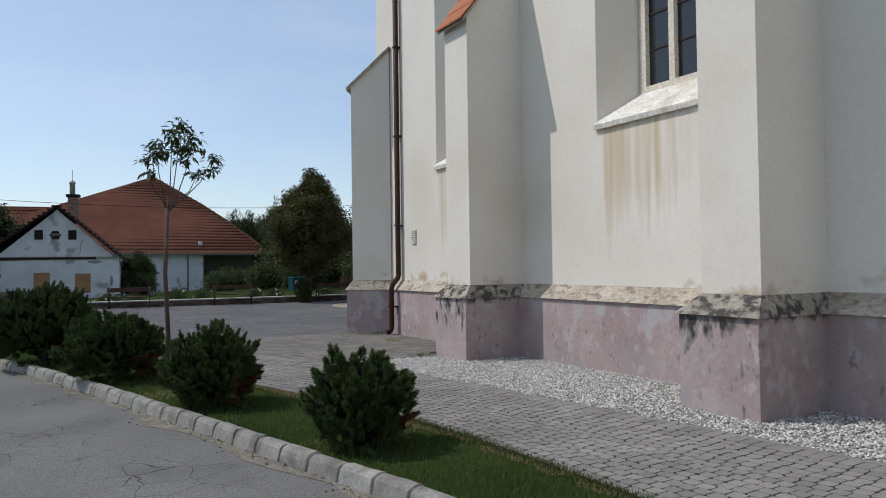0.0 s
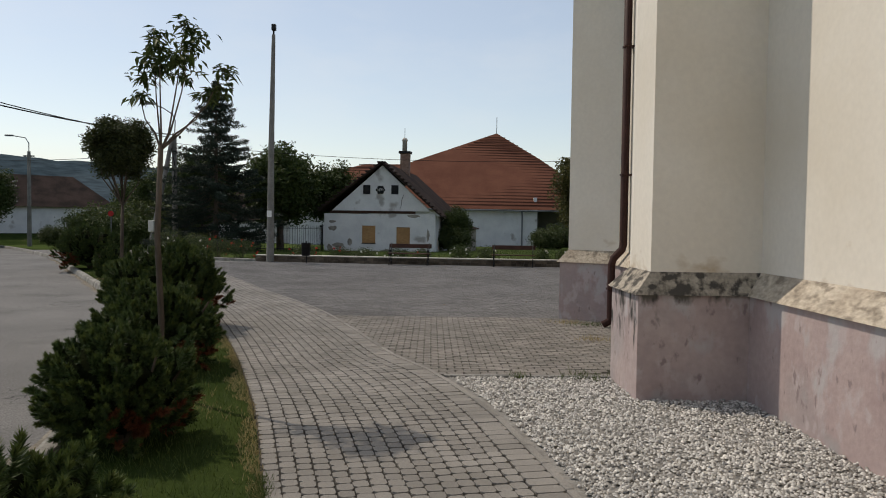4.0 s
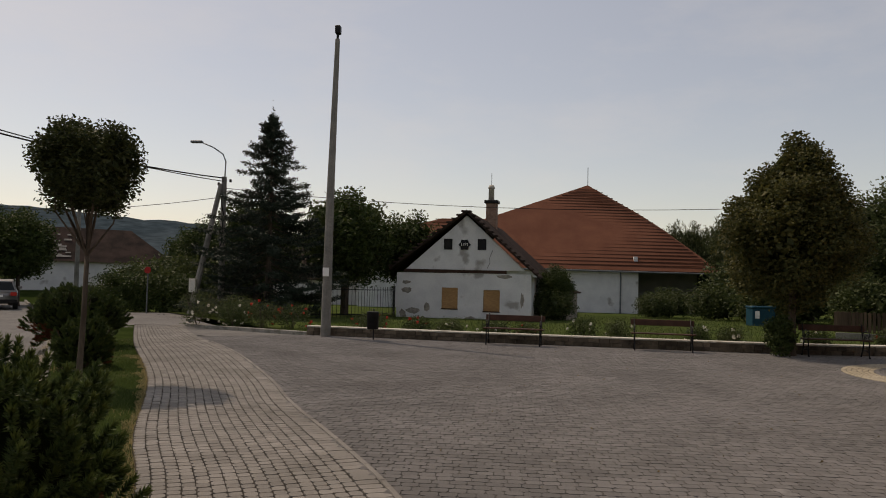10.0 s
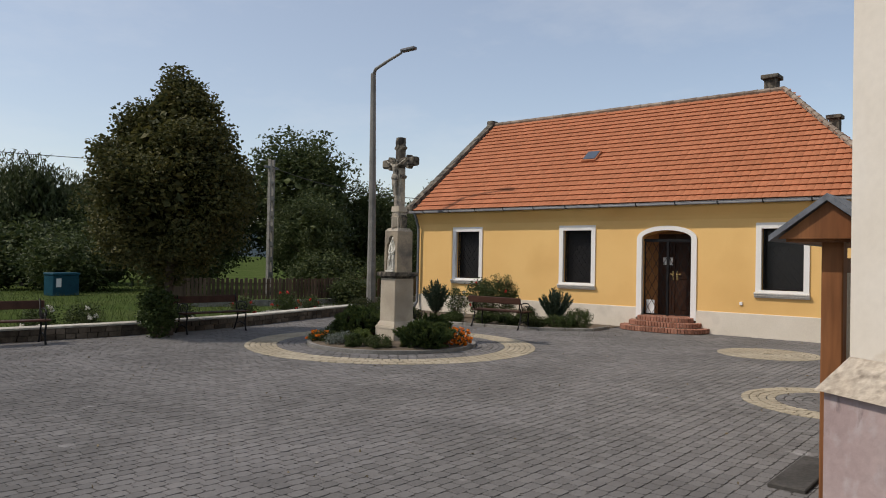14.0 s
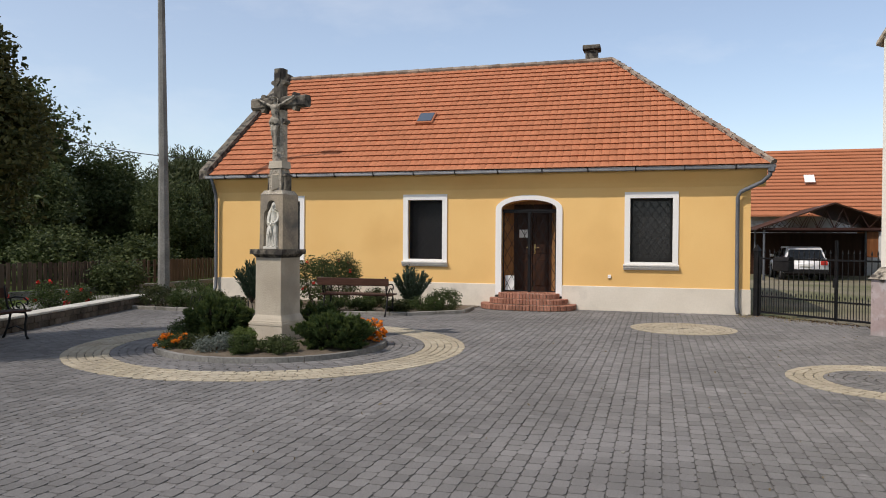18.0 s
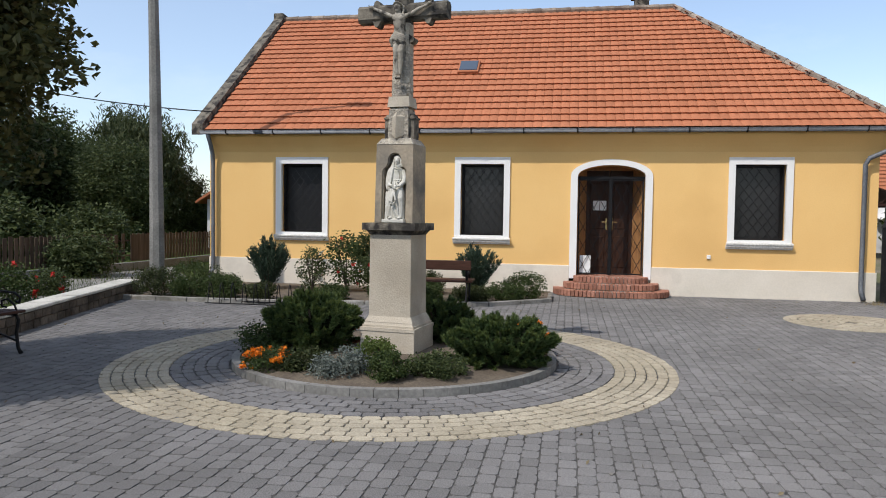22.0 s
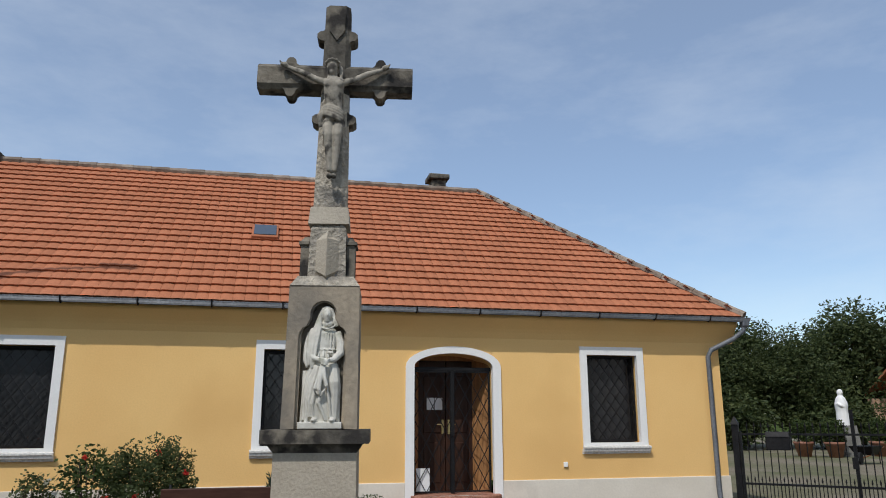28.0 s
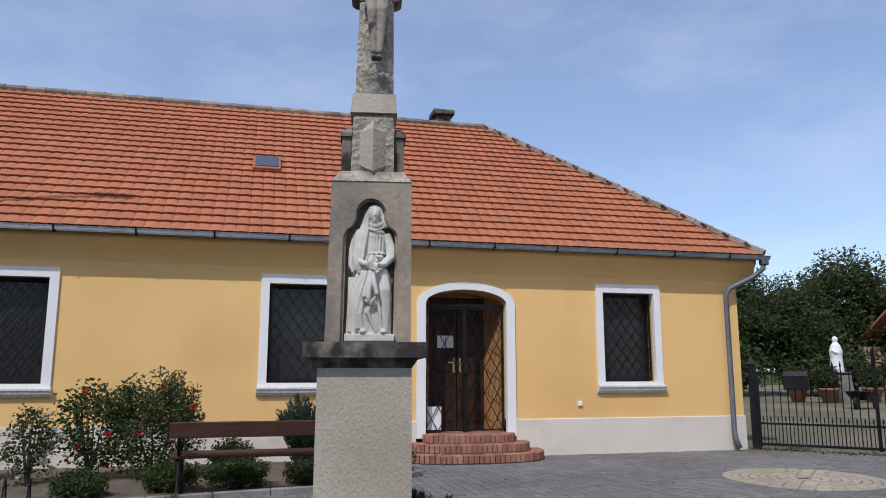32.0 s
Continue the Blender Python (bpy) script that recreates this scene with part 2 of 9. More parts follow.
# ---- materials ----
def mat(name, c1, c2, scale=2.0, fine=30.0, rough=0.85, bump=0.15, metal=0.0, stain=None, stain_scale=0.6, stain_at=(0.55, 0.75), vary=0.0, island=0.0, spec=0.15, grain=0.25, stretch=(1, 1, 1), bump_size=0.01, crack=0.0, weather=(), matt=0.0):
    """A surface of two colours in large patches and fine grain, with relief, stains, and a change of shade from piece to piece."""
    m = bpy.data.materials.new(name)
    m.use_nodes = True
    n, l = m.node_tree.nodes, m.node_tree.links
    bsdf = n["Principled BSDF"]
    tc, mp, place = n.new("ShaderNodeTexCoord"), n.new("ShaderNodeMapping"), n.new("ShaderNodeNewGeometry")
    mp.inputs["Scale"].default_value = stretch
    l.new(place.outputs["Position"], mp.inputs["Vector"])
    def noisy(s, detail=4.0):
        t = n.new("ShaderNodeTexNoise")
        t.inputs["Scale"].default_value, t.inputs["Detail"].default_value = s, detail
        l.new(mp.outputs[0], t.inputs["Vector"])
        return t.outputs["Fac"]
    def ramp(fac, a, b):
        r = n.new("ShaderNodeMapRange")
        r.inputs["From Min"].default_value, r.inputs["From Max"].default_value = a, b
        l.new(fac, r.inputs["Value"])
        return r.outputs[0]
    def mix(fac, a, b, mode="MIX"):
        x = n.new("ShaderNodeMix")
        x.data_type, x.blend_type = "RGBA", mode
        for v, s in ((fac, x.inputs[0]), (a, x.inputs[6]), (b, x.inputs[7])):
            if isinstance(v, bpy.types.NodeSocket):
                l.new(v, s)
            elif isinstance(v, (int, float)):
                s.default_value = v
            else:
                s.default_value = (*v, 1)
        return x.outputs[2]
    col = mix(ramp(noisy(scale), 0.35, 0.65), c1, c2)
    small = noisy(fine, 6.0)
    shade = n.new("ShaderNodeMapRange")
    shade.inputs["From Min"].default_value, shade.inputs["From Max"].default_value = 0.25, 0.75
    shade.inputs["To Min"].default_value, shade.inputs["To Max"].default_value = 1 - grain, 1 + grain
    l.new(small, shade.inputs["Value"])
    hsv = n.new("ShaderNodeHueSaturation")
    l.new(col, hsv.inputs["Color"])
    value = shade.outputs[0]
    for amount, node, socket in ((vary, "ShaderNodeObjectInfo", "Random"), (island, "ShaderNodeNewGeometry", "Random Per Island")):
        if amount:
            g = n.new(node)
            r = n.new("ShaderNodeMapRange")
            r.inputs["To Min"].default_value, r.inputs["To Max"].default_value = 1 - amount, 1 + amount
            l.new(g.outputs[socket], r.inputs["Value"])
            mul = n.new("ShaderNodeMath")
            mul.operation = "MULTIPLY"
            l.new(value, mul.inputs[0])
            l.new(r.outputs[0], mul.inputs[1])
            value = mul.outputs[0]
    l.new(value, hsv.inputs["Value"])
    col = hsv.outputs[0]
    if stain is not None:
        col = mix(ramp(noisy(stain_scale, 8.0), *stain_at), col, stain)
    l.new(col, bsdf.inputs["Base Color"])
    if crack:
        vo = n.new("ShaderNodeTexVoronoi")
        vo.feature = "DISTANCE_TO_EDGE"
        vo.inputs["Scale"].default_value = crack
        warp = n.new("ShaderNodeMix")
        warp.data_type = "RGBA"
        warp.blend_type = "LINEAR_LIGHT"
        warp.inputs[0].default_value = 0.1
        wob = n.new("ShaderNodeTexNoise")
        wob.inputs["Scale"].default_value, wob.inputs["Detail"].default_value = 3.0, 5.0
        l.new(mp.outputs[0], wob.inputs["Vector"])
        l.new(mp.outputs[0], warp.inputs[6])
        l.new(wob.outputs["Color"], warp.inputs[7])
        l.new(warp.outputs[2], vo.inputs["Vector"])
        line = ramp(vo.outputs["Distance"], 0.02, 0.004)
        some = ramp(noisy(0.45), 0.45, 0.6)
        mul = n.new("ShaderNodeMath")
        mul.operation = "MULTIPLY"
        l.new(line, mul.inputs[0])
        l.new(some, mul.inputs[1])
        col = mix(mul.outputs[0], col, (0.045, 0.042, 0.04))
        l.new(col, bsdf.inputs["Base Color"])
    for colour, at, noise_scale, squeeze, amount, edge in weather:
        # stains that gather where a ramp along an axis runs high: at = (axis, from, to[, axis, from, to])
        mp2 = n.new("ShaderNodeMapping")
        mp2.inputs["Scale"].default_value = squeeze
        l.new(tc.outputs["Object"], mp2.inputs["Vector"])
        t2 = n.new("ShaderNodeTexNoise")
        t2.inputs["Scale"].default_value, t2.inputs["Detail"].default_value = noise_scale, 7.0
        l.new(mp2.outputs[0], t2.inputs["Vector"])
        sep = n.new("ShaderNodeSeparateXYZ")
        l.new(tc.outputs["Object"], sep.inputs[0])
        fac = t2.outputs["Fac"]
        for k in range(0, len(at), 3):
            g = n.new("ShaderNodeMapRange")
            g.inputs["From Min"].default_value, g.inputs["From Max"].default_value = at[k + 1], at[k + 2]
            g.inputs["To Min"].default_value, g.inputs["To Max"].default_value = -amount, 0.0
            l.new(sep.outputs[at[k]], g.inputs["Value"])
            add = n.new("ShaderNodeMath")
            l.new(fac, add.inputs[0])
            l.new(g.outputs[0], add.inputs[1])
            fac = add.outputs[0]
        col = mix(ramp(fac, *edge), col, colour)
        l.new(col, bsdf.inputs["Base Color"])
    bsdf.inputs["Diffuse Roughness"].default_value = matt
    bsdf.inputs["Roughness"].default_value = rough
    bsdf.inputs["Metallic"].default_value = metal
    bsdf.inputs["Specular IOR Level"].default_value = spec
    if bump:
        b = n.new("ShaderNodeBump")
        b.inputs["Strength"].default_value, b.inputs["Distance"].default_value = bump, bump_size
        l.new(small, b.inputs["Height"])
        l.new(b.outputs[0], bsdf.inputs["Normal"])
    return m


def leafy(name, c1, c2, glow=0.35, rough=0.6):
    """Leaves: two greens from leaf to leaf, and light that comes through."""
    m = bpy.data.materials.new(name)
    m.use_nodes = True
    n, l = m.node_tree.nodes, m.node_tree.links
    bsdf, out = n["Principled BSDF"], n["Material Output"]
    g = n.new("ShaderNodeNewGeometry")
    x = n.new("ShaderNodeMix")
    x.data_type = "RGBA"
    x.inputs[6].default_value, x.inputs[7].default_value = (*c1, 1), (*c2, 1)
    l.new(g.outputs["Random Per Island"], x.inputs[0])
    l.new(x.outputs[2], bsdf.inputs["Base Color"])
    bsdf.inputs["Roughness"].default_value = rough
    bsdf.inputs["Specular IOR Level"].default_value = 0.25
    t, s = n.new("ShaderNodeBsdfTranslucent"), n.new("ShaderNodeMixShader")
    l.new(x.outputs[2], t.inputs["Color"])
    s.inputs[0].default_value = glow
    l.new(bsdf.outputs[0], s.inputs[1])
    l.new(t.outputs[0], s.inputs[2])
    l.new(s.outputs[0], out.inputs["Surface"])
    return m


def glassy(name, tint=(0.02, 0.025, 0.03), rough=0.06):
    m = bpy.data.materials.new(name)
    m.use_nodes = True
    b = m.node_tree.nodes["Principled BSDF"]
    b.inputs["Base Color"].default_value = (*tint, 1)
    b.inputs["Roughness"].default_value = rough
    b.inputs["Specular IOR Level"].default_value = 0.5
    return m


ASPHALT = mat("asphalt", (0.165, 0.157, 0.145), (0.205, 0.195, 0.18), 0.5, 60, 0.9, 0.6, stain=(0.12, 0.114, 0.106), stain_scale=0.9, stain_at=(0.55, 0.8), grain=0.45, crack=3.0, spec=0.12, matt=0.4)
KERB = mat("kerb concrete", (0.215, 0.203, 0.18), (0.29, 0.277, 0.248), 3, 40, 0.9, 0.5, stain=(0.115, 0.11, 0.09), stain_scale=4, stain_at=(0.5, 0.72), vary=0.15)
PAVER = mat("grey concrete pavers", (0.143, 0.137, 0.132), (0.178, 0.17, 0.164), 0.6, 110, 0.9, 0.3, vary=0.12, island=0.0, grain=0.35, spec=0.1, matt=0.45, stain=(0.105, 0.1, 0.096), stain_scale=0.35, stain_at=(0.55, 0.8))
PAVER_FIELD = mat("field of grey concrete pavers", (0.14, 0.134, 0.128), (0.178, 0.17, 0.163), 0.6, 110, 0.9, 0.3, vary=0.0, island=0.14, grain=0.38, spec=0.1, matt=0.45, stain=(0.1, 0.095, 0.09), stain_scale=0.35, stain_at=(0.53, 0.78), weather=[((0.27, 0.26, 0.25), (), 2.2, (1, 1, 1), 0.0, (0.66, 0.76))])
PAVER_WARM = mat("sand grey concrete pavers", (0.208, 0.194, 0.173), (0.262, 0.244, 0.22), 1.2, 110, 0.9, 0.3, vary=0.14, island=0.0, grain=0.35, spec=0.1, matt=0.35, stain=(0.18, 0.167, 0.148), stain_scale=0.4, stain_at=(0.55, 0.85))
PAVER_WARM_FIELD = mat("field of sand grey concrete pavers", (0.208, 0.194, 0.173), (0.262, 0.244, 0.22), 1.2, 110, 0.9, 0.3, vary=0.0, island=0.14, grain=0.35, spec=0.1, matt=0.35, stain=(0.18, 0.167, 0.148), stain_scale=0.4, stain_at=(0.55, 0.85))
PAVER_FORE = mat("dull sand grey pavers", (0.182, 0.167, 0.147), (0.23, 0.21, 0.185), 1.2, 110, 0.9, 0.3, vary=0.16, island=0.0, grain=0.35, spec=0.1, matt=0.35)
PAVER_FORE_FIELD = mat("field of dull sand grey pavers", (0.182, 0.167, 0.147), (0.23, 0.21, 0.185), 1.2, 110, 0.9, 0.3, vary=0.0, island=0.16, grain=0.35, spec=0.1, matt=0.35)
PAVER_YELLOW = mat("yellow concrete pavers", (0.33, 0.285, 0.205), (0.4, 0.35, 0.262), 1.0, 60, 0.85, 0.35, vary=0.1, island=0.0, stain=(0.27, 0.235, 0.175), stain_scale=0.8)
PAVER_YELLOW_FIELD = mat("field of yellow concrete pavers", (0.33, 0.285, 0.205), (0.4, 0.35, 0.262), 1.0, 60, 0.85, 0.35, vary=0.0, island=0.1, stain=(0.27, 0.235, 0.175), stain_scale=0.8)
JOINT = mat("dark joints", (0.02, 0.018, 0.015), (0.042, 0.037, 0.03), 3, 50, 0.95, 0.3)
JOINT_SAND = mat("sand-filled joints", (0.06, 0.057, 0.053), (0.115, 0.109, 0.1), 2.5, 40, 0.95, 0.3, grain=0.3)
SOIL = mat("dry soil", (0.1, 0.08, 0.06), (0.15, 0.122, 0.09), 3, 40, 0.95, 0.8)
GRASS_GROUND = mat("grass ground", (0.02, 0.033, 0.009), (0.036, 0.05, 0.015), 0.9, 30, 0.95, 0.6, stain=(0.1, 0.085, 0.05), stain_scale=0.9, stain_at=(0.62, 0.8), spec=0.0)
MEADOW = mat("meadow", (0.045, 0.07, 0.02), (0.07, 0.09, 0.03), 0.3, 15, 0.95, 0.6, grain=0.4, spec=0.0)
STREAKS = [((0.58, 0.47, 0.33), (1, 6.1, 6.5, 1, 8.2, 7.95, 2, 0.9, 2.6, 2, 3.7, 3.5), 1.0, (6, 6, 0.25), 0.4, (0.38, 0.66)), ((0.58, 0.47, 0.33), (1, 11.0, 11.4, 1, 13.1, 12.8, 2, 0.9, 2.6, 2, 3.7, 3.5), 1.0, (6, 6, 0.25), 0.4, (0.38, 0.66)), ((0.47, 0.36, 0.24), (2, 1.75, 1.2), 2.2, (1, 1, 1.6), 0.3, (0.5, 0.66))]
WHITEWASH = mat("white lime plaster", (0.705, 0.648, 0.555), (0.758, 0.71, 0.628), 0.5, 18, 0.9, 0.14, grain=0.04, stain=(0.63, 0.56, 0.45), stain_scale=0.35, stain_at=(0.52, 0.8), weather=STREAKS)
PINK_WEAR = [((0.33, 0.3, 0.29), (2, 0.5, -0.05), 2.5, (1, 1, 1), 0.25, (0.45, 0.62)), ((0.42, 0.38, 0.375), (2, 0.3, 0.98), 3.2, (1, 1, 0.5), 0.14, (0.5, 0.58)), ((0.43, 0.36, 0.35), (), 6.0, (1, 1, 0.8), 0.0, (0.56, 0.66)), ((0.25, 0.195, 0.19), (), 9.0, (1, 1, 0.6), 0.0, (0.63, 0.7))]
PINK = mat("pinkish plinth plaster", (0.34, 0.255, 0.243), (0.42, 0.33, 0.31), 1.2, 16, 0.9, 0.5, grain=0.09, stain=(0.3, 0.265, 0.26), stain_scale=1.1, stain_at=(0.5, 0.75), weather=PINK_WEAR)
PINK_MOULD = mat("mouldy plinth plaster", (0.34, 0.262, 0.25), (0.42, 0.34, 0.318), 1.2, 16, 0.9, 0.5, grain=0.09, stain=(0.34, 0.31, 0.3), stain_scale=1.1, stain_at=(0.5, 0.75), weather=PINK_WEAR + [((0.055, 0.052, 0.048), (2, 0.25, 0.95, 0, 6.2, 5.92), 7.5, (1, 1, 0.5), 0.2, (0.42, 0.58)), ((0.12, 0.11, 0.095), (2, 0.8, 0.99), 7.0, (1, 1, 0.5), 0.3, (0.42, 0.56))])
LEDGE = mat("weathered stone ledge", (0.37, 0.31, 0.24), (0.47, 0.41, 0.33), 3, 25, 0.95, 1.0, stain=(0.22, 0.185, 0.145), stain_scale=11.0, stain_at=(0.52, 0.66), grain=0.3, stretch=(1, 0.6, 1))
LEDGE_BLACK = mat("blackened stone ledge", (0.27, 0.235, 0.19), (0.38, 0.335, 0.27), 4, 30, 0.95, 1.0, stain=(0.075, 0.067, 0.058), stain_scale=10.0, stain_at=(0.46, 0.58), grain=0.3, stretch=(1, 0.6, 1))
YELLOW = mat("yellow render", (0.79, 0.495, 0.19), (0.83, 0.54, 0.215), 0.6, 40, 0.9, 0.2, grain=0.03, stain=(0.73, 0.45, 0.17), stain_scale=0.5)
CREAM = mat("cream plinth render", (0.66, 0.6, 0.5), (0.72, 0.66, 0.56), 1, 30, 0.9, 0.2, grain=0.04, stain=(0.55, 0.5, 0.42), stain_scale=1.5)
TRIM = mat("white trim", (0.78, 0.77, 0.74), (0.82, 0.81, 0.78), 1, 30, 0.8, 0.1, grain=0.03)
TILE = mat("orange clay tiles", (0.39, 0.147, 0.074), (0.408, 0.156, 0.08), 0.5, 20, 0.85, 0.2, vary=0.09, island=0.0, spec=0.12, grain=0.12)
TILE_FIELD = mat("field of orange clay tiles", (0.39, 0.147, 0.074), (0.408, 0.156, 0.08), 0.5, 20, 0.85, 0.2, vary=0.0, island=0.09, spec=0.12, grain=0.12)
TILE_OLD = mat("old brown roof tiles", (0.135, 0.054, 0.034), (0.17, 0.07, 0.044), 0.6, 20, 0.85, 0.3, island=0.2, stain=(0.15, 0.065, 0.042), stain_scale=0.5, stain_at=(0.55, 0.85), spec=0.05)
TILE_DARK = mat("blackened roof tiles", (0.032, 0.025, 0.022), (0.065, 0.045, 0.038), 1, 20, 0.9, 0.3, island=0.3, spec=0.02)
ZINC = mat("weathered zinc", (0.13, 0.14, 0.155), (0.18, 0.19, 0.205), 2, 30, 0.6, 0.05, 0.4)
RUST = mat("red brown painted pipe", (0.035, 0.016, 0.013), (0.055, 0.025, 0.02), 3, 30, 0.6, 0.1)
IRON = mat("black iron", (0.012, 0.012, 0.013), (0.022, 0.021, 0.021), 5, 40, 0.5, 0.1, 0.3)
BROWN_DOOR = mat("dark brown door", (0.034, 0.016, 0.01), (0.05, 0.024, 0.015), 4, 30, 0.45, 0.1, stretch=(1, 1, 0.1))
GLASS = glassy("dark window glass")
PARISH_GLASS = glassy("dusty grey window glass", (0.026, 0.026, 0.027), 0.2)
BRICK = mat("red step bricks", (0.27, 0.125, 0.085), (0.36, 0.18, 0.125), 4, 40, 0.85, 0.4, vary=0.25)
MORTAR = mat("mortar", (0.4, 0.37, 0.32), (0.5, 0.46, 0.4), 4, 40, 0.95, 0.4)
SANDSTONE = mat("weathered sandstone", (0.38, 0.33, 0.255), (0.48, 0.425, 0.34), 1.6, 60, 0.95, 0.6, grain=0.1, stain=(0.3, 0.265, 0.21), stain_scale=1.5, stain_at=(0.55, 0.75), bump_size=0.01)
SANDSTONE_GREY = mat("grey weathered sandstone", (0.25, 0.215, 0.168), (0.38, 0.315, 0.228), 2.5, 30, 0.95, 0.5, grain=0.18, stain=(0.15, 0.138, 0.12), stain_scale=3, stain_at=(0.46, 0.7))
SANDSTONE_ROUGH = mat("pitted sandstone", (0.33, 0.295, 0.24), (0.44, 0.39, 0.31), 4, 30, 0.95, 1.0, grain=0.3, stain=(0.2, 0.182, 0.155), stain_scale=5, stain_at=(0.5, 0.7), bump_size=0.03)
SANDSTONE_DARK = mat("blackened sandstone", (0.1, 0.09, 0.074), (0.2, 0.176, 0.138), 3, 25, 0.95, 0.9, grain=0.28, stain=(0.042, 0.038, 0.034), stain_scale=7, stain_at=(0.46, 0.6))
FIGURE_STONE = mat("grey figure stone", (0.22, 0.198, 0.16), (0.36, 0.325, 0.265), 5, 30, 0.9, 0.5, grain=0.2, stain=(0.08, 0.072, 0.062), stain_scale=11, stain_at=(0.52, 0.62))
STATUE = mat("pale painted stone", (0.5, 0.475, 0.41), (0.62, 0.6, 0.53), 5, 30, 0.85, 0.3, grain=0.08, stain=(0.3, 0.3, 0.225), stain_scale=9, stain_at=(0.56, 0.74))
CONCRETE = mat("pole concrete", (0.17, 0.165, 0.15), (0.24, 0.23, 0.21), 2, 30, 0.9, 0.3, stain=(0.11, 0.105, 0.095), stain_scale=1.5)
BENCH_WOOD = mat("red brown stained slats", (0.05, 0.024, 0.017), (0.08, 0.038, 0.026), 3, 40, 0.55, 0.2, stretch=(1, 0.15, 1))
BOARD_WOOD = mat("orange brown stained timber", (0.17, 0.065, 0.025), (0.26, 0.11, 0.045), 3, 25, 0.6, 0.3, stretch=(1, 1, 0.12))
FENCE_WOOD = mat("brown fence boards", (0.062, 0.044, 0.032), (0.105, 0.075, 0.054), 3, 25, 0.85, 0.3, vary=0.2, stretch=(1, 1, 0.1))
STONEWALL = mat("rough wall stone", (0.06, 0.048, 0.037), (0.13, 0.105, 0.08), 3, 25, 0.95, 0.8, vary=0.3, island=0.25)
CAP = mat("pale coping concrete", (0.55, 0.53, 0.48), (0.66, 0.64, 0.58), 2, 30, 0.9, 0.3, stain=(0.4, 0.38, 0.33), stain_scale=2)
GRAVEL = mat("white limestone chippings", (0.36, 0.345, 0.315), (0.5, 0.48, 0.445), 8, 60, 0.9, 0.3, island=0.5)
PLYWOOD = mat("plywood boarding", (0.34, 0.19, 0.085), (0.42, 0.24, 0.11), 2, 30, 0.7, 0.1, stretch=(0.2, 1, 1))
BARK = mat("bark", (0.06, 0.046, 0.036), (0.105, 0.084, 0.066), 6, 30, 0.95, 0.9, stretch=(1, 1, 0.25))
PINE = leafy("mountain pine needles", (0.03, 0.056, 0.018), (0.072, 0.105, 0.032), 0.14)
# near-black fill that stands for the shade inside the pine bushes
PINE_CORE = mat("dark fill for bush shade", (0.006, 0.009, 0.004), (0.011, 0.013, 0.006), 6, 40, 0.95, 0.9, spec=0.0, bump_size=0.04)
PINE_TIP = leafy("young pine needles", (0.062, 0.092, 0.024), (0.105, 0.135, 0.036), 0.12)
LEAF_DARK = leafy("dark leaves", (0.018, 0.029, 0.009), (0.058, 0.068, 0.02), 0.22)
LEAF_BROAD = leafy("broad tree leaves", (0.03, 0.048, 0.016), (0.092, 0.112, 0.038), 0.28)
SILVER_LEAF = leafy("silvery leaves", (0.1, 0.12, 0.1), (0.19, 0.21, 0.18), 0.2)
LEAF_MAPLE = leafy("maple leaves", (0.036, 0.046, 0.015), (0.12, 0.11, 0.034), 0.3)
LEAF_MID = leafy("green leaves", (0.022, 0.042, 0.01), (0.068, 0.092, 0.024), 0.2)
LEAF_LIGHT = leafy("light green leaves", (0.07, 0.11, 0.025), (0.14, 0.17, 0.045), 0.4)
SPRUCE = leafy("spruce needles", (0.009, 0.02, 0.013), (0.026, 0.041, 0.025), 0.05)
JUNIPER = leafy("blue green juniper", (0.024, 0.044, 0.028), (0.065, 0.095, 0.06), 0.15)
WILLOW = leafy("willow leaves", (0.028, 0.042, 0.014), (0.075, 0.088, 0.032), 0.2)
GRASS = leafy("grass blades", (0.036, 0.06, 0.013), (0.095, 0.125, 0.034), 0.3)
DEAD_PINE = leafy("dead rust-brown needles", (0.12, 0.035, 0.016), (0.2, 0.07, 0.03), 0.1)
DRY_GRASS = leafy("dry grass blades", (0.28, 0.215, 0.1), (0.4, 0.325, 0.17), 0.4)
ORANGE = leafy("orange marigolds", (0.75, 0.17, 0.01), (0.85, 0.28, 0.02), 0.3)
WHITE_ROSE = leafy("white roses", (0.7, 0.68, 0.6), (0.8, 0.78, 0.72), 0.3)
RED_ROSE = leafy("red roses", (0.5, 0.02, 0.02), (0.65, 0.06, 0.04), 0.3)
# the blue of distance haze is mixed into this colour
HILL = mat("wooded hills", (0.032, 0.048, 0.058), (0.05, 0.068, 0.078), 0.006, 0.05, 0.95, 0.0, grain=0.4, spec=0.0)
BLACK_RUBBER = mat("black rubber", (0.015, 0.015, 0.015), (0.025, 0.025, 0.025), 3, 40, 0.8, 0.1)
PAPER = mat("white paper", (0.72, 0.72, 0.7), (0.78, 0.78, 0.76), 3, 40, 0.8, 0.02, grain=0.02)

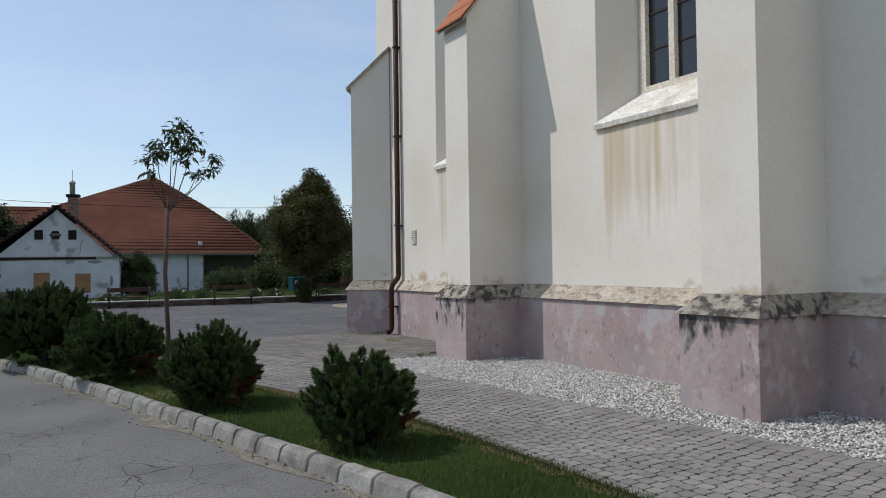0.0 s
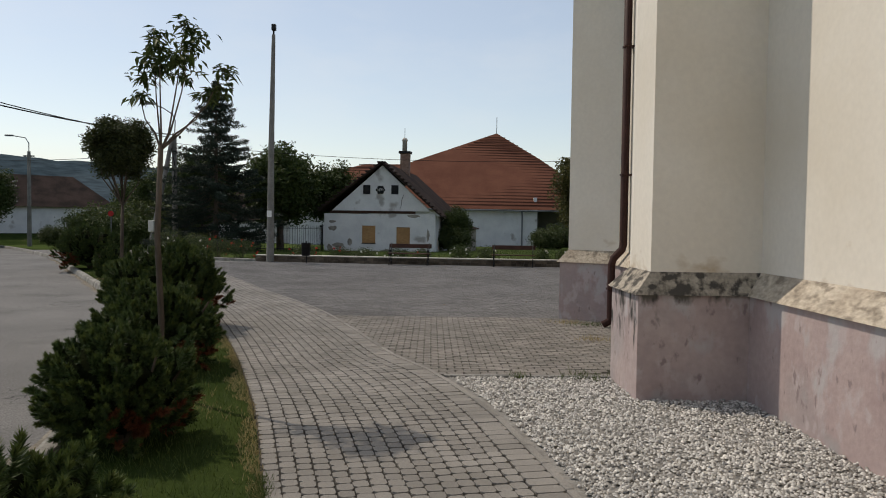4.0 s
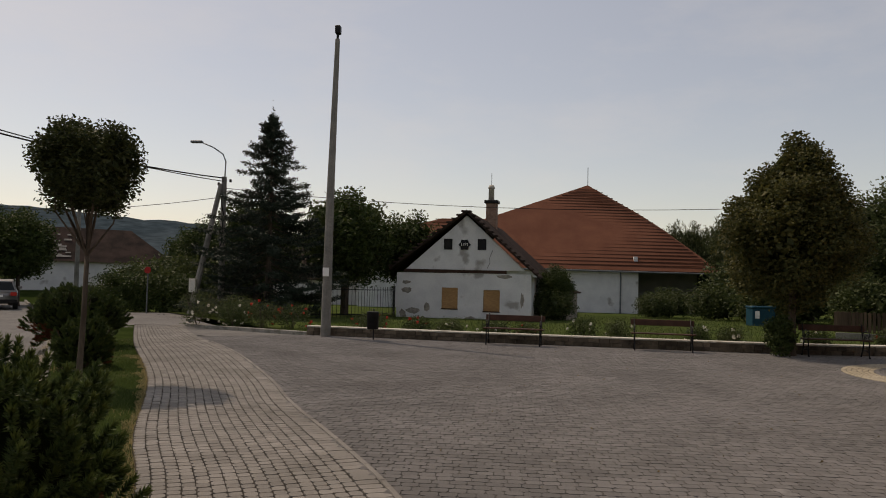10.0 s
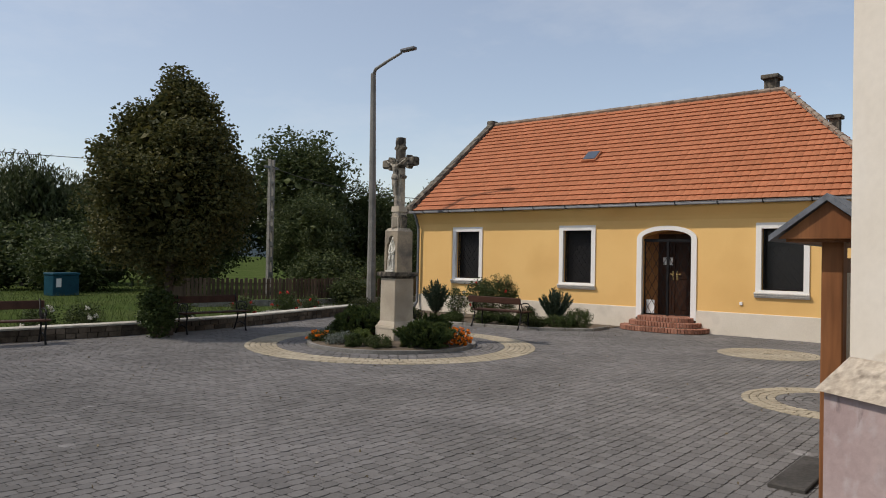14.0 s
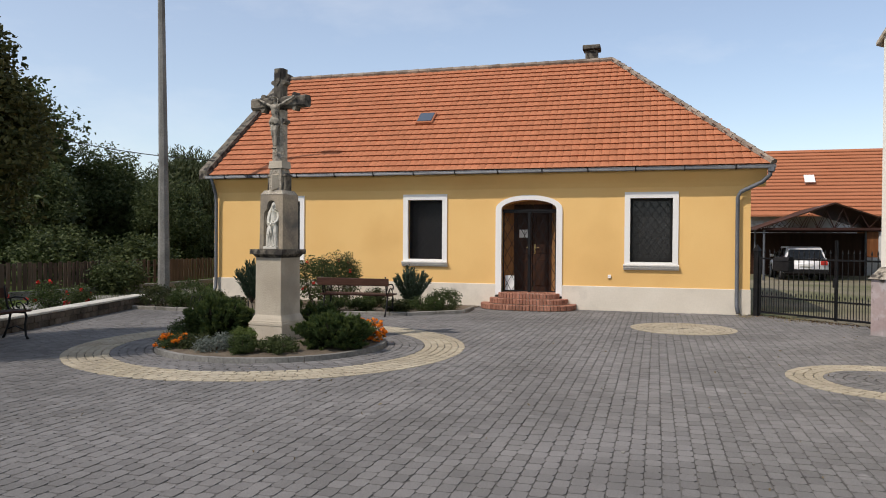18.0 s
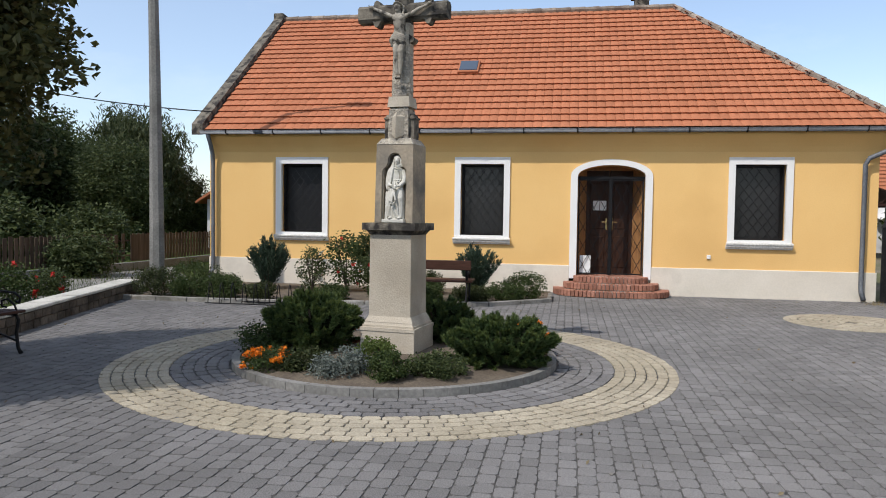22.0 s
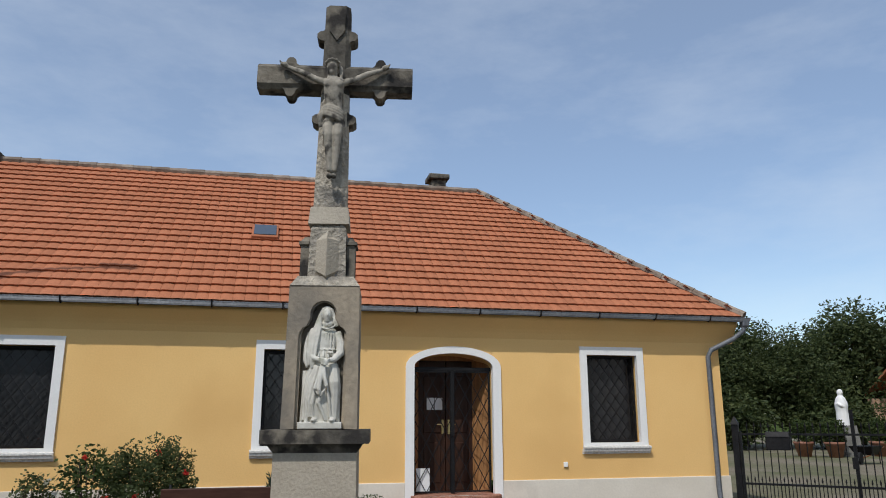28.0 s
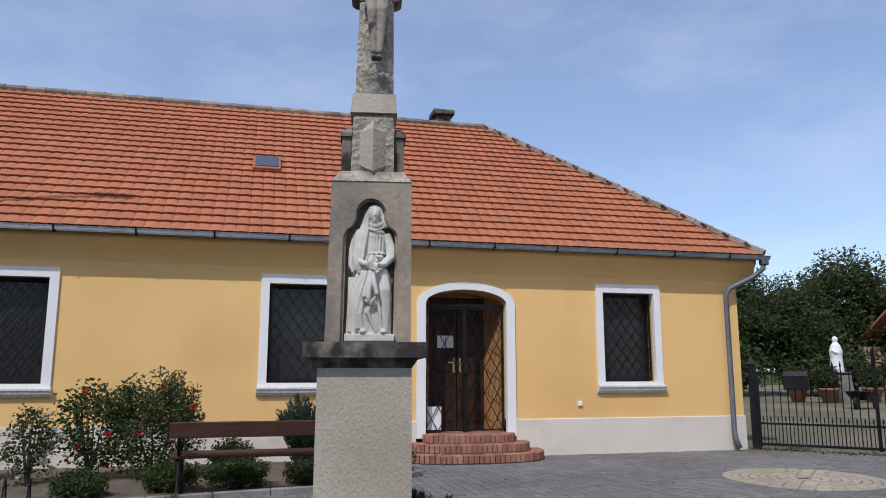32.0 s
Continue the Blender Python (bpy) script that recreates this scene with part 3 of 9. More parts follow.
# ---- ground ----
KERB_LINE = smooth_line([(3.2, -14), (2.75, -4), (2.45, 1), (2.2, 4.0), (1.77, 5.85), (1.3, 7.8), (0.58, 10.6), (-0.36, 13.8), (-1.6, 16.75), (-3.95, 20.75), (-8.3, 28.0), (-11.4, 33.2), (-18, 42.5), (-28, 56), (-42, 76)], 0.5)
PATH_LEFT = smooth_line([(3.6, -14), (3.45, -2), (3.33, 4.0), (3.2, 6.3), (2.75, 8.3), (2.2, 10.2), (1.24, 13.0), (0.0, 16.1), (-1.1, 18.2), (-3.0, 22.3), (-6.2, 28.0), (-9.4, 34.2)], 0.5)
PATH_RIGHT = smooth_line([(6.0, -14), (5.75, -2), (5.39, 3.11), (5.1, 5.5), (4.65, 8.5), (4.35, 9.9), (3.9, 11.25), (3.48, 12.1), (2.87, 13.9), (2.0, 16.3), (1.05, 18.3), (-0.05, 20.4), (-1.15, 22.8), (-3.2, 26.7), (-5.6, 30.4), (-8.0, 34.6)], 0.5)
WALL_LINE = smooth_line([(-2.95, 31.98), (0.4, 31.5), (2.2, 31.22), (4.7, 30.95), (7.9, 30.62), (10.2, 30.5), (12.5, 30.68), (14.6, 31.2), (17.5, 31.95)], 0.5)
ROAD_FAR = beside(KERB_LINE, -8.6)

# the land, out to the horizon
xs = np.concatenate([np.linspace(-2500, -120, 12), np.linspace(-100, 100, 41), np.linspace(120, 2500, 12)])
ys = xs + 30
gx, gy = np.meshgrid(xs, ys)
gz = np.array([-0.22 + low(y) for y in ys])[:, None] + 0 * gx
k = np.arange(len(xs) - 1)
a = (k[None, :] + len(xs) * np.arange(len(ys) - 1)[:, None]).ravel()
ground = raw("ground", np.stack([gx, gy, gz], -1).reshape(-1, 3), np.stack([a, a + 1, a + 1 + len(xs), a + len(xs)], 1), MEADOW)
tagged(ground, "grassy land that runs out to the horizon", "ground", kind="structure")

def ribbon(name, a, b, z, material, **tags):
    """Ground between two lines of as many points."""
    n = len(a)
    v = np.array([(p[0], p[1], z + low(p[1])) for p in (*a, *b)])
    i = np.arange(n - 1)
    return tagged(raw(name, v, np.stack([i, i + n, i + n + 1, i + 1], 1)[:, ::-1], material), kind="structure", **tags)


ribbon("road", KERB_LINE, ROAD_FAR, -0.12, ASPHALT, label="pale worn asphalt road beside the kerb", category="road")
sheet("side_road", [(-8.4, 33.6), (-5.3, 30.6), (-3.2, 32.3), (-5.6, 33.2), (-9.2, 38.4), (-8.6, 40.5), (-3.5, 47.0), (-7.0, 48.5), (-12.2, 44.6), (-17.0, 41.2), (-11.4, 33.3)], -0.03, ASPHALT, label="asphalt side street that joins the main road", category="road")
sheet("grass_strip", np.concatenate([beside(KERB_LINE, 0.14)[(KERB_LINE[:, 1] < 33.2)], PATH_LEFT[::-1]]), -0.03, GRASS_GROUND, label="strip of short grass between kerb and footpath", category="grass")
sheet("pavement", np.concatenate([PATH_LEFT, PATH_RIGHT[::-1]]), -0.008, JOINT, label="footpath of worn grey concrete block paving", category="footpath")
SQUARE = np.concatenate([[(np.interp(10.98, PATH_RIGHT[:, 1], PATH_RIGHT[:, 0]), 10.98)], PATH_RIGHT[(PATH_RIGHT[:, 1] > 11.0) & (PATH_RIGHT[:, 1] < 30.6)], [(-3.0, 31.95)], WALL_LINE, [(20.1, 32.1), (20.1, 18.3), (17.6, 15.4), (16.4, 12), (6.95, 12), (6.95, 10.98)]])
square = sheet("square_paving", SQUARE, -0.006, JOINT_SAND, label="open square paved with dark grey concrete blocks", category="paving")
sheet("forecourt_paving", np.concatenate([SQUARE[:1], PATH_RIGHT[(PATH_RIGHT[:, 1] > 11.0) & (PATH_RIGHT[:, 1] < 15.7)], [(6.9, 15.72), (6.9, 10.985)]]), -0.0045, JOINT, label="dark joints of the blocks before the church corner", category="paving")
GRAVEL_AREA = np.concatenate([PATH_RIGHT[(PATH_RIGHT[:, 1] < 10.95)] + (0.05, 0), [(np.interp(10.98, PATH_RIGHT[:, 1], PATH_RIGHT[:, 0]) + 0.05, 10.98), (7.2, 10.98), (7.2, -14)]])
# bed darker than the pebbles, so gaps between them read as shadow
sheet("gravel_bed", GRAVEL_AREA, -0.022, mat("gravel bed with painted gap shade", (0.17, 0.16, 0.145), (0.25, 0.24, 0.22), 9, 70, 0.95, 0.9), label="bed of white limestone gravel along the church", category="gravel")
sheet("lawn", np.concatenate([WALL_LINE, [(20.2, 32.3), (48, 33.2), (48, 90), (-24, 90), (-14.5, 46), (-12.0, 45.2), (-6.6, 49.0), (-2.9, 46.9), (-8.4, 38.3)]]), 0.02, MEADOW, label="rough lawn behind the low stone wall", category="lawn")
sheet("yard", [(20.1, 18.3), (17.6, 15.4), (16.4, 12), (16.4, -40), (70, -40), (70, 18.3)], -0.02, mat("dusty yard", (0.2, 0.17, 0.125), (0.11, 0.115, 0.055), 0.35, 20, 0.95, 0.5, grain=0.35), label="dusty yard with patches of grass behind the gate", category="yard")
ribbon("verge", beside(KERB_LINE, -8.62), beside(KERB_LINE, -8.62) - (4.5, 1.5), -0.05, GRASS_GROUND, label="grass verge across the road", category="grass")

# wooded hills far off, with distance haze painted in as blue
bm = B()
ring = []
for i in range(121):
    az = radians(-75 + i * 1.05)
    deg = math.degrees(az)
    crest = 104 + 1.5 * max(0, -27 - deg) * (1 if deg > -44 else 0) + (25 if deg <= -44 else 0) + 8 * noise.noise((i * 0.13, 3.7, 0)) + 4 * noise.noise((i * 0.9, 1.7, 0))
    crest *= 0.5 + 0.5 * min(1.0, max(0.0, (5 - deg) / 30))
    ring.append([bm.verts.new((r * math.sin(az), r * math.cos(az), h)) for r, h in ((900, -6), (1200, crest * 0.45), (1500, crest), (1900, crest * 0.6), (2300, -8))])
for a, b in zip(ring, ring[1:]):
    for k in range(4):
        bm.faces.new((a[k], a[k + 1], b[k + 1], b[k]))
bmesh.ops.recalc_face_normals(bm, faces=bm.faces[:])
tagged(part("hills", bm, HILL, smooth=True), "wooded hills on the skyline, tinted blue for haze", "hills", kind="structure")

# ---- church ----
church = thing("church", (0, 0, 0), 0, "large white plastered church with buttresses and a pink plinth", "church")
WALL_X, END_Y, EAST_X = 7.07, 15.93, 16.95
WIN_Y = [(6.2, 8.12), (11.08, 13.0), (0.6, 2.5), (-5.2, -3.3)]
bm = pierced(B(), -14.0, END_Y, 1.1, 10.5, [(a, b, 3.55, 9.0) for a, b in WIN_Y], WALL_X, WALL_X + 1.1, 0)
wall = part("wall", bm, WHITEWASH, church, "white lime-washed nave wall")
bm = B()
box(bm, WALL_X + 1.1, EAST_X, END_Y - 1.0, END_Y, 1.1, 10.5)
part("wall", bm, WHITEWASH, church, "white end wall")
part("wall", boxed(EAST_X - 1.0, EAST_X, -14.0, END_Y - 1.0, 1.1, 10.5), WHITEWASH, church, "white far nave wall")
part("wall", boxed(WALL_X + 1.1, EAST_X - 1.0, -14.0, -13.0, 1.1, 10.5), WHITEWASH, church, "white back wall")
bm = B()
prism(bm, [(WALL_X, 10.5), (EAST_X, 10.5), ((WALL_X + EAST_X) / 2, 15.5)], 1, END_Y - 0.6, END_Y)
part("gable", bm, WHITEWASH, church)
bm = B()
mid = (WALL_X + EAST_X) / 2
prism(bm, [(WALL_X - 0.4, 10.4), (mid, 15.7), (EAST_X + 0.4, 10.4), (EAST_X + 0.4, 10.55), (mid, 15.95), (WALL_X - 0.4, 10.55)], 1, -14.2, END_Y - 0.1)
part("roof", bm, TILE_OLD, church)


def skirt(bm_base, bm_top, x0, x1, y0, y1, sides):
    """A plinth round a rectangle, with a sloped weathered ledge above it. sides: how far it stands out at -x, +x, -y, +y."""
    a, b, c, d = sides
    box(bm_base, x0 - a, x1 + b, y0 - c, y1 + d, -0.1, 0.98)
    e = 0.04
    frustum(bm_top, (x0 - a - e * (a > 0), x1 + b + e * (b > 0), y0 - c - e * (c > 0), y1 + d + e * (d > 0)), (x0 + 0.003, x1 - 0.003, y0 + 0.003, y1 - 0.003), 0.981, 1.2)


for name, rect, sides in (("plinth", (WALL_X, WALL_X + 1.1, -14.0, END_Y), (0.13, 0, 0, 0)), ("plinth", (WALL_X + 1.1, EAST_X, END_Y - 1.0, END_Y), (0, 0, 0, 0.13)), ("plinth", (EAST_X - 1.0, EAST_X, -14.0, END_Y - 1.0), (0, 0.13, 0, 0))):
    lo, up = B(), B()
    skirt(lo, up, *rect, sides)
    base = part(name, lo, PINK, church, "stained pink plaster plinth")
    part("ledge", up, LEDGE, base, "mossy brown stone ledge")


def buttress(y0, y1, out, root, low_z, high_z, tiled=True, m=None, mouldy=True):
    """A buttress that leans against the wall at x = root and reaches to x = out, with a sloped tiled cap; m turns it."""
    def put(*a):
        if m is not None:
            bmesh.ops.transform(a[1], matrix=m, verts=a[1].verts[:])
        return part(*a)

    s = 1 if out > root else -1
    b = B()
    prism(b, [(out, 1.15), (root, 1.15), (root, high_z), (out, low_z)], 1, y0, y1)
    body = put("buttress", b, WHITEWASH, church, "white buttress with a sloped cap")
    lo, up = B(), B()
    x0, x1 = min(out, root), max(out, root)
    skirt(lo, up, x0, x1, y0, y1, (0.13 if s < 0 else 0, 0.13 if s > 0 else 0, 0.06, 0.2 if m is None else 0.06))
    put("plinth", lo, PINK_MOULD if mouldy else PINK, body, "pink plinth with black mould stains" if mouldy else "pink plaster plinth")
    put("ledge", up, LEDGE_BLACK if mouldy else LEDGE, body, "blackened stone ledge")
    slope = (high_z - low_z) / (root - out)
    at = lambda x: low_z + (x - out) * slope
    b = B()
    prism(b, [(out + s * 0.1, at(out + s * 0.1)), (root - s * 0.02, at(root)), (root - s * 0.02, at(root) + 0.07), (out + s * 0.1, at(out + s * 0.1) + 0.06)], 1, y0 - 0.06, y1 + 0.06)
    put("cornice", b, LEDGE, body, "grey stone cornice")
    if tiled:
        n = 5
        for r in range(n):
            for c in range(5):
                xa = out + s * 0.14 - s * (abs(root - out) + 0.1) * r / n
                xb = xa - s * 0.27
                w = (y1 - y0 + 0.16) / 5
                ya = y0 - 0.08 + w * c
                t = B()
                prism(t, [(xa, at(xa) + 0.09), (xb, at(xb) + 0.075), (xb, at(xb) + 0.095), (xa, at(xa) + 0.125)], 1, ya + 0.004, ya + w - 0.004)
                part("roof_tile", t, TILE, body)
    return body


buttress(4.62, 5.34, 6.02, WALL_X, 5.58, 6.9)
buttress(10.02, 10.75, 6.02, WALL_X, 5.58, 6.9)
buttress(-0.95, -0.22, 6.02, WALL_X, 5.58, 6.9)
buttress(-0.55, 0.55, -0.6, 0.3, 5.68, 6.5, False, Matrix.Translation((7.11, 15.78, 0)) @ Matrix.Rotation(radians(-35.4), 4, "Z"), False)
buttress(-0.44, 0.44, -0.52, 0.3, 5.15, 6.3, False, Matrix.Translation((EAST_X, END_Y, 0)) @ Matrix.Rotation(radians(-135), 4, "Z"))

# tall windows in splayed recesses
for y0, y1 in WIN_Y:
    win = part("window", pierced(B(), y0 + 0.35, y1 - 0.35, 3.95, 8.8, [(y0 + 0.47, (y0 + y1) / 2 - 0.05, 4.05, 8.7), ((y0 + y1) / 2 + 0.05, y1 - 0.47, 4.05, 8.7)], WALL_X + 0.52, WALL_X + 0.68, 0), mat("window stone", (0.62, 0.56, 0.46), (0.7, 0.64, 0.54), 2, 30, 0.9, 0.3), church, "tall narrow church window with stone mullion")
    for ya, yb in ((y0, y0 + 0.35), (y1, y1 - 0.35)):
        b = B()
        prism(b, [(WALL_X - 0.002, ya), (WALL_X + 0.62, yb), (WALL_X + 0.9, yb), (WALL_X + 0.9, ya)], 2, 3.56, 8.99)
        part("reveal", b, WHITEWASH, win)
    b = B()
    prism(b, [(WALL_X - 0.05, 3.46), (WALL_X - 0.06, 3.53), (WALL_X + 0.02, 3.6), (WALL_X + 0.6, 4.02), (WALL_X + 0.6, 3.58), (WALL_X + 0.01, 3.58), (WALL_X - 0.01, 3.46)], 1, y0 - 0.02, y1 + 0.02)
    part("sill", b, mat("chalky window sill", (0.6, 0.55, 0.46), (0.75, 0.72, 0.66), 6, 20, 0.95, 0.8, stain=(0.4, 0.33, 0.24), stain_scale=3), win, "worn chalky sloped sill")
    part("head", boxed(WALL_X + 0.5, WALL_X + 0.9, y0 + 0.3, y1 - 0.3, 8.78, 9.0), WHITEWASH, win)
    for ya, yb in ((y0 + 0.47, (y0 + y1) / 2 - 0.05), ((y0 + y1) / 2 + 0.05, y1 - 0.47)):
        for q in range(9):
            za = 4.06 + q * 0.52
            pane = part("pane", boxed(WALL_X + 0.6, WALL_X + 0.61, ya, yb, za, za + 0.5), GLASS, win)
            part("glazing_bar", boxed(WALL_X + 0.585, WALL_X + 0.6, ya, yb, za + 0.5, za + 0.52), RUST, pane)

# rain pipe and wall plate
pipe = thing("rain_pipe", (WALL_X - 0.09, 14.67, 0), 0, "dark red brown rain pipe on the church wall", "drainpipe")
part("pipe", tube(B(), [(0, 0, 10.3), (0, 0, 1.32), (-0.02, 0, 1.24), (-0.15, 0, 1.1), (-0.18, 0, 1.0), (-0.18, 0, 0.16), (-0.2, 0, 0.1), (-0.3, 0, 0.045)], 0.06, 12), RUST, pipe, smooth=True)
for z in (0.6, 2.4, 4.4, 6.4, 8.4):
    part("bracket", boxed(-0.066 - 0.18 * (z < 1), 0.1, -0.066, 0.066, z, z + 0.03), RUST, pipe)
plate = thing("wall_plaque", (WALL_X - 0.03, 14.04, 2.14), 0, "small pale stone plaque with worn lettering on the church wall", "plaque")
part("slab", boxed(0, 0.03, -0.1, 0.1, -0.15, 0.15, 0.005), CAP, plate)
for q in range(6):
    part("lettering", boxed(-0.003, 0.0, -0.07, 0.07 - 0.02 * (q % 3), 0.1 - q * 0.04, 0.115 - q * 0.04), CONCRETE, plate)

# ---- yellow parish house ----
FX, Y0, Y1, EAVE = 20.1, 18.35, 31.85, 3.26
house = thing("parish_house", (0, 0, 0), 0, "yellow rendered single-storey house with an orange tiled roof", "house")
WINS = [(29.27, 30.2), (25.4, 26.3), (19.98, 20.92)]
DOOR = (22.6, 23.92)
holes = [(a, b, 1.13, 2.6) for a, b in WINS] + [(*DOOR, 0.36, 2.62)]
part("wall", pierced(B(), Y0, Y1, 0.56, EAVE - 0.02, holes[:3] + [(*DOOR, 0.56, 2.62)], FX, FX + 0.5, 0), YELLOW, house, "yellow rendered front wall")
part("wall", boxed(FX + 0.5, 28.6, Y0, Y0 + 0.5, 0.0, EAVE - 0.02), YELLOW, house, "yellow rendered side wall")
part("wall", boxed(FX + 0.5, 28.6, Y1 - 0.5, Y1, 0.0, EAVE - 0.02), YELLOW, house, "yellow rendered gable wall")
part("wall", boxed(28.1, 28.6, Y0 + 0.5, Y1 - 0.5, 0.0, EAVE - 0.02), YELLOW, house, "yellow rendered back wall")
for ya, yb in ((Y0 - 0.02, DOOR[0] - 0.14), (DOOR[1] + 0.14, Y1 + 0.02)):
    part("plinth", boxed(FX - 0.025, FX + 0.5, ya, yb, -0.1, 0.56, 0.008), CREAM, house, "cream plinth band")
part("plinth", boxed(FX + 0.5, 28.62, Y0 - 0.02, Y0 + 0.1, -0.1, 0.56), CREAM, house, "cream plinth band")
# arched head over the door
b = B()
c = (DOOR[0] + DOOR[1]) / 2
half = (DOOR[1] - DOOR[0]) / 2
arch = [(c + half * math.cos(q), 2.36 + 0.22 * math.sin(q)) for q in [math.pi * k / 16 for k in range(17)]]
prism(b, [(DOOR[1] + 0.002, 2.36), (DOOR[1] + 0.002, 2.63), (DOOR[0] - 0.002, 2.63)] + arch[::-1][:17], 0, FX + 0.003, FX + 0.497)
part("door_head", b, YELLOW, house)
b = B()
wide = [(c + (half + 0.14) * math.cos(q), 2.36 + 0.335 * math.sin(q)) for q in [math.pi * k / 16 for k in range(17)]]
outline = [(DOOR[1] + 0.14, 0.3)] + wide + [(DOOR[0] - 0.14, 0.3), (DOOR[0] + 0.003, 0.3)] + arch[::-1] + [(DOOR[1] - 0.003, 0.3)]
prism(b, outline, 0, FX - 0.035, FX + 0.06)
part("door_surround", b, TRIM, house, "white arched door surround")


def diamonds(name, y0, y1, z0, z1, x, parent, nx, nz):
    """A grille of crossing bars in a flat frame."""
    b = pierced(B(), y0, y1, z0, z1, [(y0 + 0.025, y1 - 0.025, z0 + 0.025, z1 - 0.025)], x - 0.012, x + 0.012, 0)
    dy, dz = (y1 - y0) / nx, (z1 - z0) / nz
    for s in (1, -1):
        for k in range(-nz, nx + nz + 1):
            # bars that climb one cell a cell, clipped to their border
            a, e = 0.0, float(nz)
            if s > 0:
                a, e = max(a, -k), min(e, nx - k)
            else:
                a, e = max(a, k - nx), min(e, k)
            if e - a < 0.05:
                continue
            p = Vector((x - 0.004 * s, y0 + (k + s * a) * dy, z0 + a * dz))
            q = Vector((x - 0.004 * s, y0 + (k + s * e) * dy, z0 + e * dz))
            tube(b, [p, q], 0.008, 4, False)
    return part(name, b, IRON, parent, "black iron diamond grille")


INNER = mat("dim interior curtain", (0.05, 0.045, 0.04), (0.08, 0.07, 0.06), 3, 20, 0.9, 0.1)
for ya, yb in WINS:
    w = pierced(B(), ya - 0.12, yb + 0.12, 1.03, 2.735, [(ya + 0.004, yb - 0.004, 1.134, 2.596)], FX - 0.035, FX + 0.05, 0)
    win = part("window", w, TRIM, house, "tall window with white surround and iron grille")
    s = B()
    prism(s, [(FX + 0.02, 0.955), (FX - 0.04, 0.955), (FX - 0.05, 0.985), (FX - 0.075, 0.995), (FX - 0.085, 1.03), (FX - 0.1, 1.045), (FX - 0.1, 1.07), (FX - 0.036, 1.085), (FX - 0.036, 1.03), (FX + 0.02, 1.03)], 1, ya - 0.14, yb + 0.14)
    part("sill", s, mat("grey moulded sill", (0.6, 0.58, 0.54), (0.68, 0.66, 0.62), 3, 30, 0.85, 0.2) if "grey moulded sill" not in bpy.data.materials else bpy.data.materials["grey moulded sill"], win, "grey moulded sill")
    f = pierced(B(), ya, yb, 1.13, 2.6, [(ya + 0.05, yb - 0.05, 1.18, 2.55)], FX + 0.2, FX + 0.27, 0)
    part("casement", f, IRON, win, "black painted casement")
    for za, zb in ((1.18, 2.55),):
        for p, q in ((ya + 0.05, yb - 0.05),):
            part("pane", boxed(FX + 0.23, FX + 0.236, p, q, za, zb), PARISH_GLASS, win)
    part("blind", boxed(FX + 0.4, FX + 0.42, ya, yb, 1.13, 2.6), INNER, win)
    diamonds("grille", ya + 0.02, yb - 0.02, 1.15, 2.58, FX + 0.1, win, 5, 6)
# door deep in a splayed timber-lined reveal, behind the grille
DX, D0, D1 = FX + 0.6, DOOR[0] + 0.19, DOOR[1] - 0.19
LINING = mat("varnished reveal boards", (0.3, 0.15, 0.06), (0.4, 0.21, 0.09), 3, 25, 0.5, 0.3, stretch=(1, 1, 0.12))
BRASS = mat("brass", (0.5, 0.38, 0.16), (0.6, 0.46, 0.22), 3, 30, 0.35, 0.05, 0.9)
door = thing("entrance_door", (0, 0, 0), 0, "dark brown double door behind a closed iron grille", "door")
for ya, yb in ((D0, c - 0.006), (c + 0.006, D1)):
    leaf = part("door_leaf", boxed(DX, DX + 0.05, ya, yb, 0.37, 2.58, 0.004), BROWN_DOOR, door, "dark brown panelled leaf")
    for za, zb in ((0.5, 1.15), (1.3, 2.25)):
        part("panel", boxed(DX - 0.016, DX, ya + 0.08, yb - 0.08, za, zb, 0.01), BROWN_DOOR, leaf)
    s_ = -1 if ya < c else 1
    handle = part("handle_plate", boxed(DX - 0.012, DX, c + s_ * 0.055 - 0.02, c + s_ * 0.055 + 0.02, 1.28, 1.52, 0.004), BRASS, leaf, "brass door handle plate")
    part("lever", tube(B(), [(DX - 0.01, c + s_ * 0.055, 1.44), (DX - 0.05, c + s_ * 0.055, 1.44), (DX - 0.05, c + s_ * 0.16, 1.44)], 0.01, 6), BRASS, leaf, "brass lever")
for y in (c + 0.2, c + 0.06):
    part("notice", boxed(DX - 0.021, DX - 0.017, y, y + 0.13, 1.68, 1.88), PAPER, door, "white paper notice")
part("notice", boxed(FX + 0.15, FX + 0.155, DOOR[1] - 0.29, DOOR[1] - 0.07, 0.38, 0.76, 0, None), PAPER, door, "white paper notice low on the grille")
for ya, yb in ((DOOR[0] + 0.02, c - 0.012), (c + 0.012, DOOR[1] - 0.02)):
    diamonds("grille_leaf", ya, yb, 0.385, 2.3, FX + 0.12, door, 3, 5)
part("grille_frame", boxed(FX + 0.1, FX + 0.14, DOOR[0] + 0.004, DOOR[1] - 0.004, 2.302, 2.36, 0.004), IRON, door, "black iron head bar of the grille")
part("grille_frame", boxed(FX + 0.09, FX + 0.15, c - 0.03, c + 0.03, 0.37, 2.3, 0.004), IRON, door, "black iron meeting stile of the grille")
part("lock_case", boxed(FX + 0.07, FX + 0.09, c - 0.03, c + 0.03, 1.25, 1.42, 0.004), IRON, door)
for e, q in ((DOOR[0], D0), (DOOR[1], D1)):
    w_ = 0.003 if q > e else -0.003
    b = B()
    prism(b, [(FX + 0.16, e + w_), (DX - 0.001, q), (DX + 0.06, q), (DX + 0.06, e + w_)], 2, 0.366, 2.6)
    part("door_lining", b, LINING, door, "orange brown timber lining of the reveal")
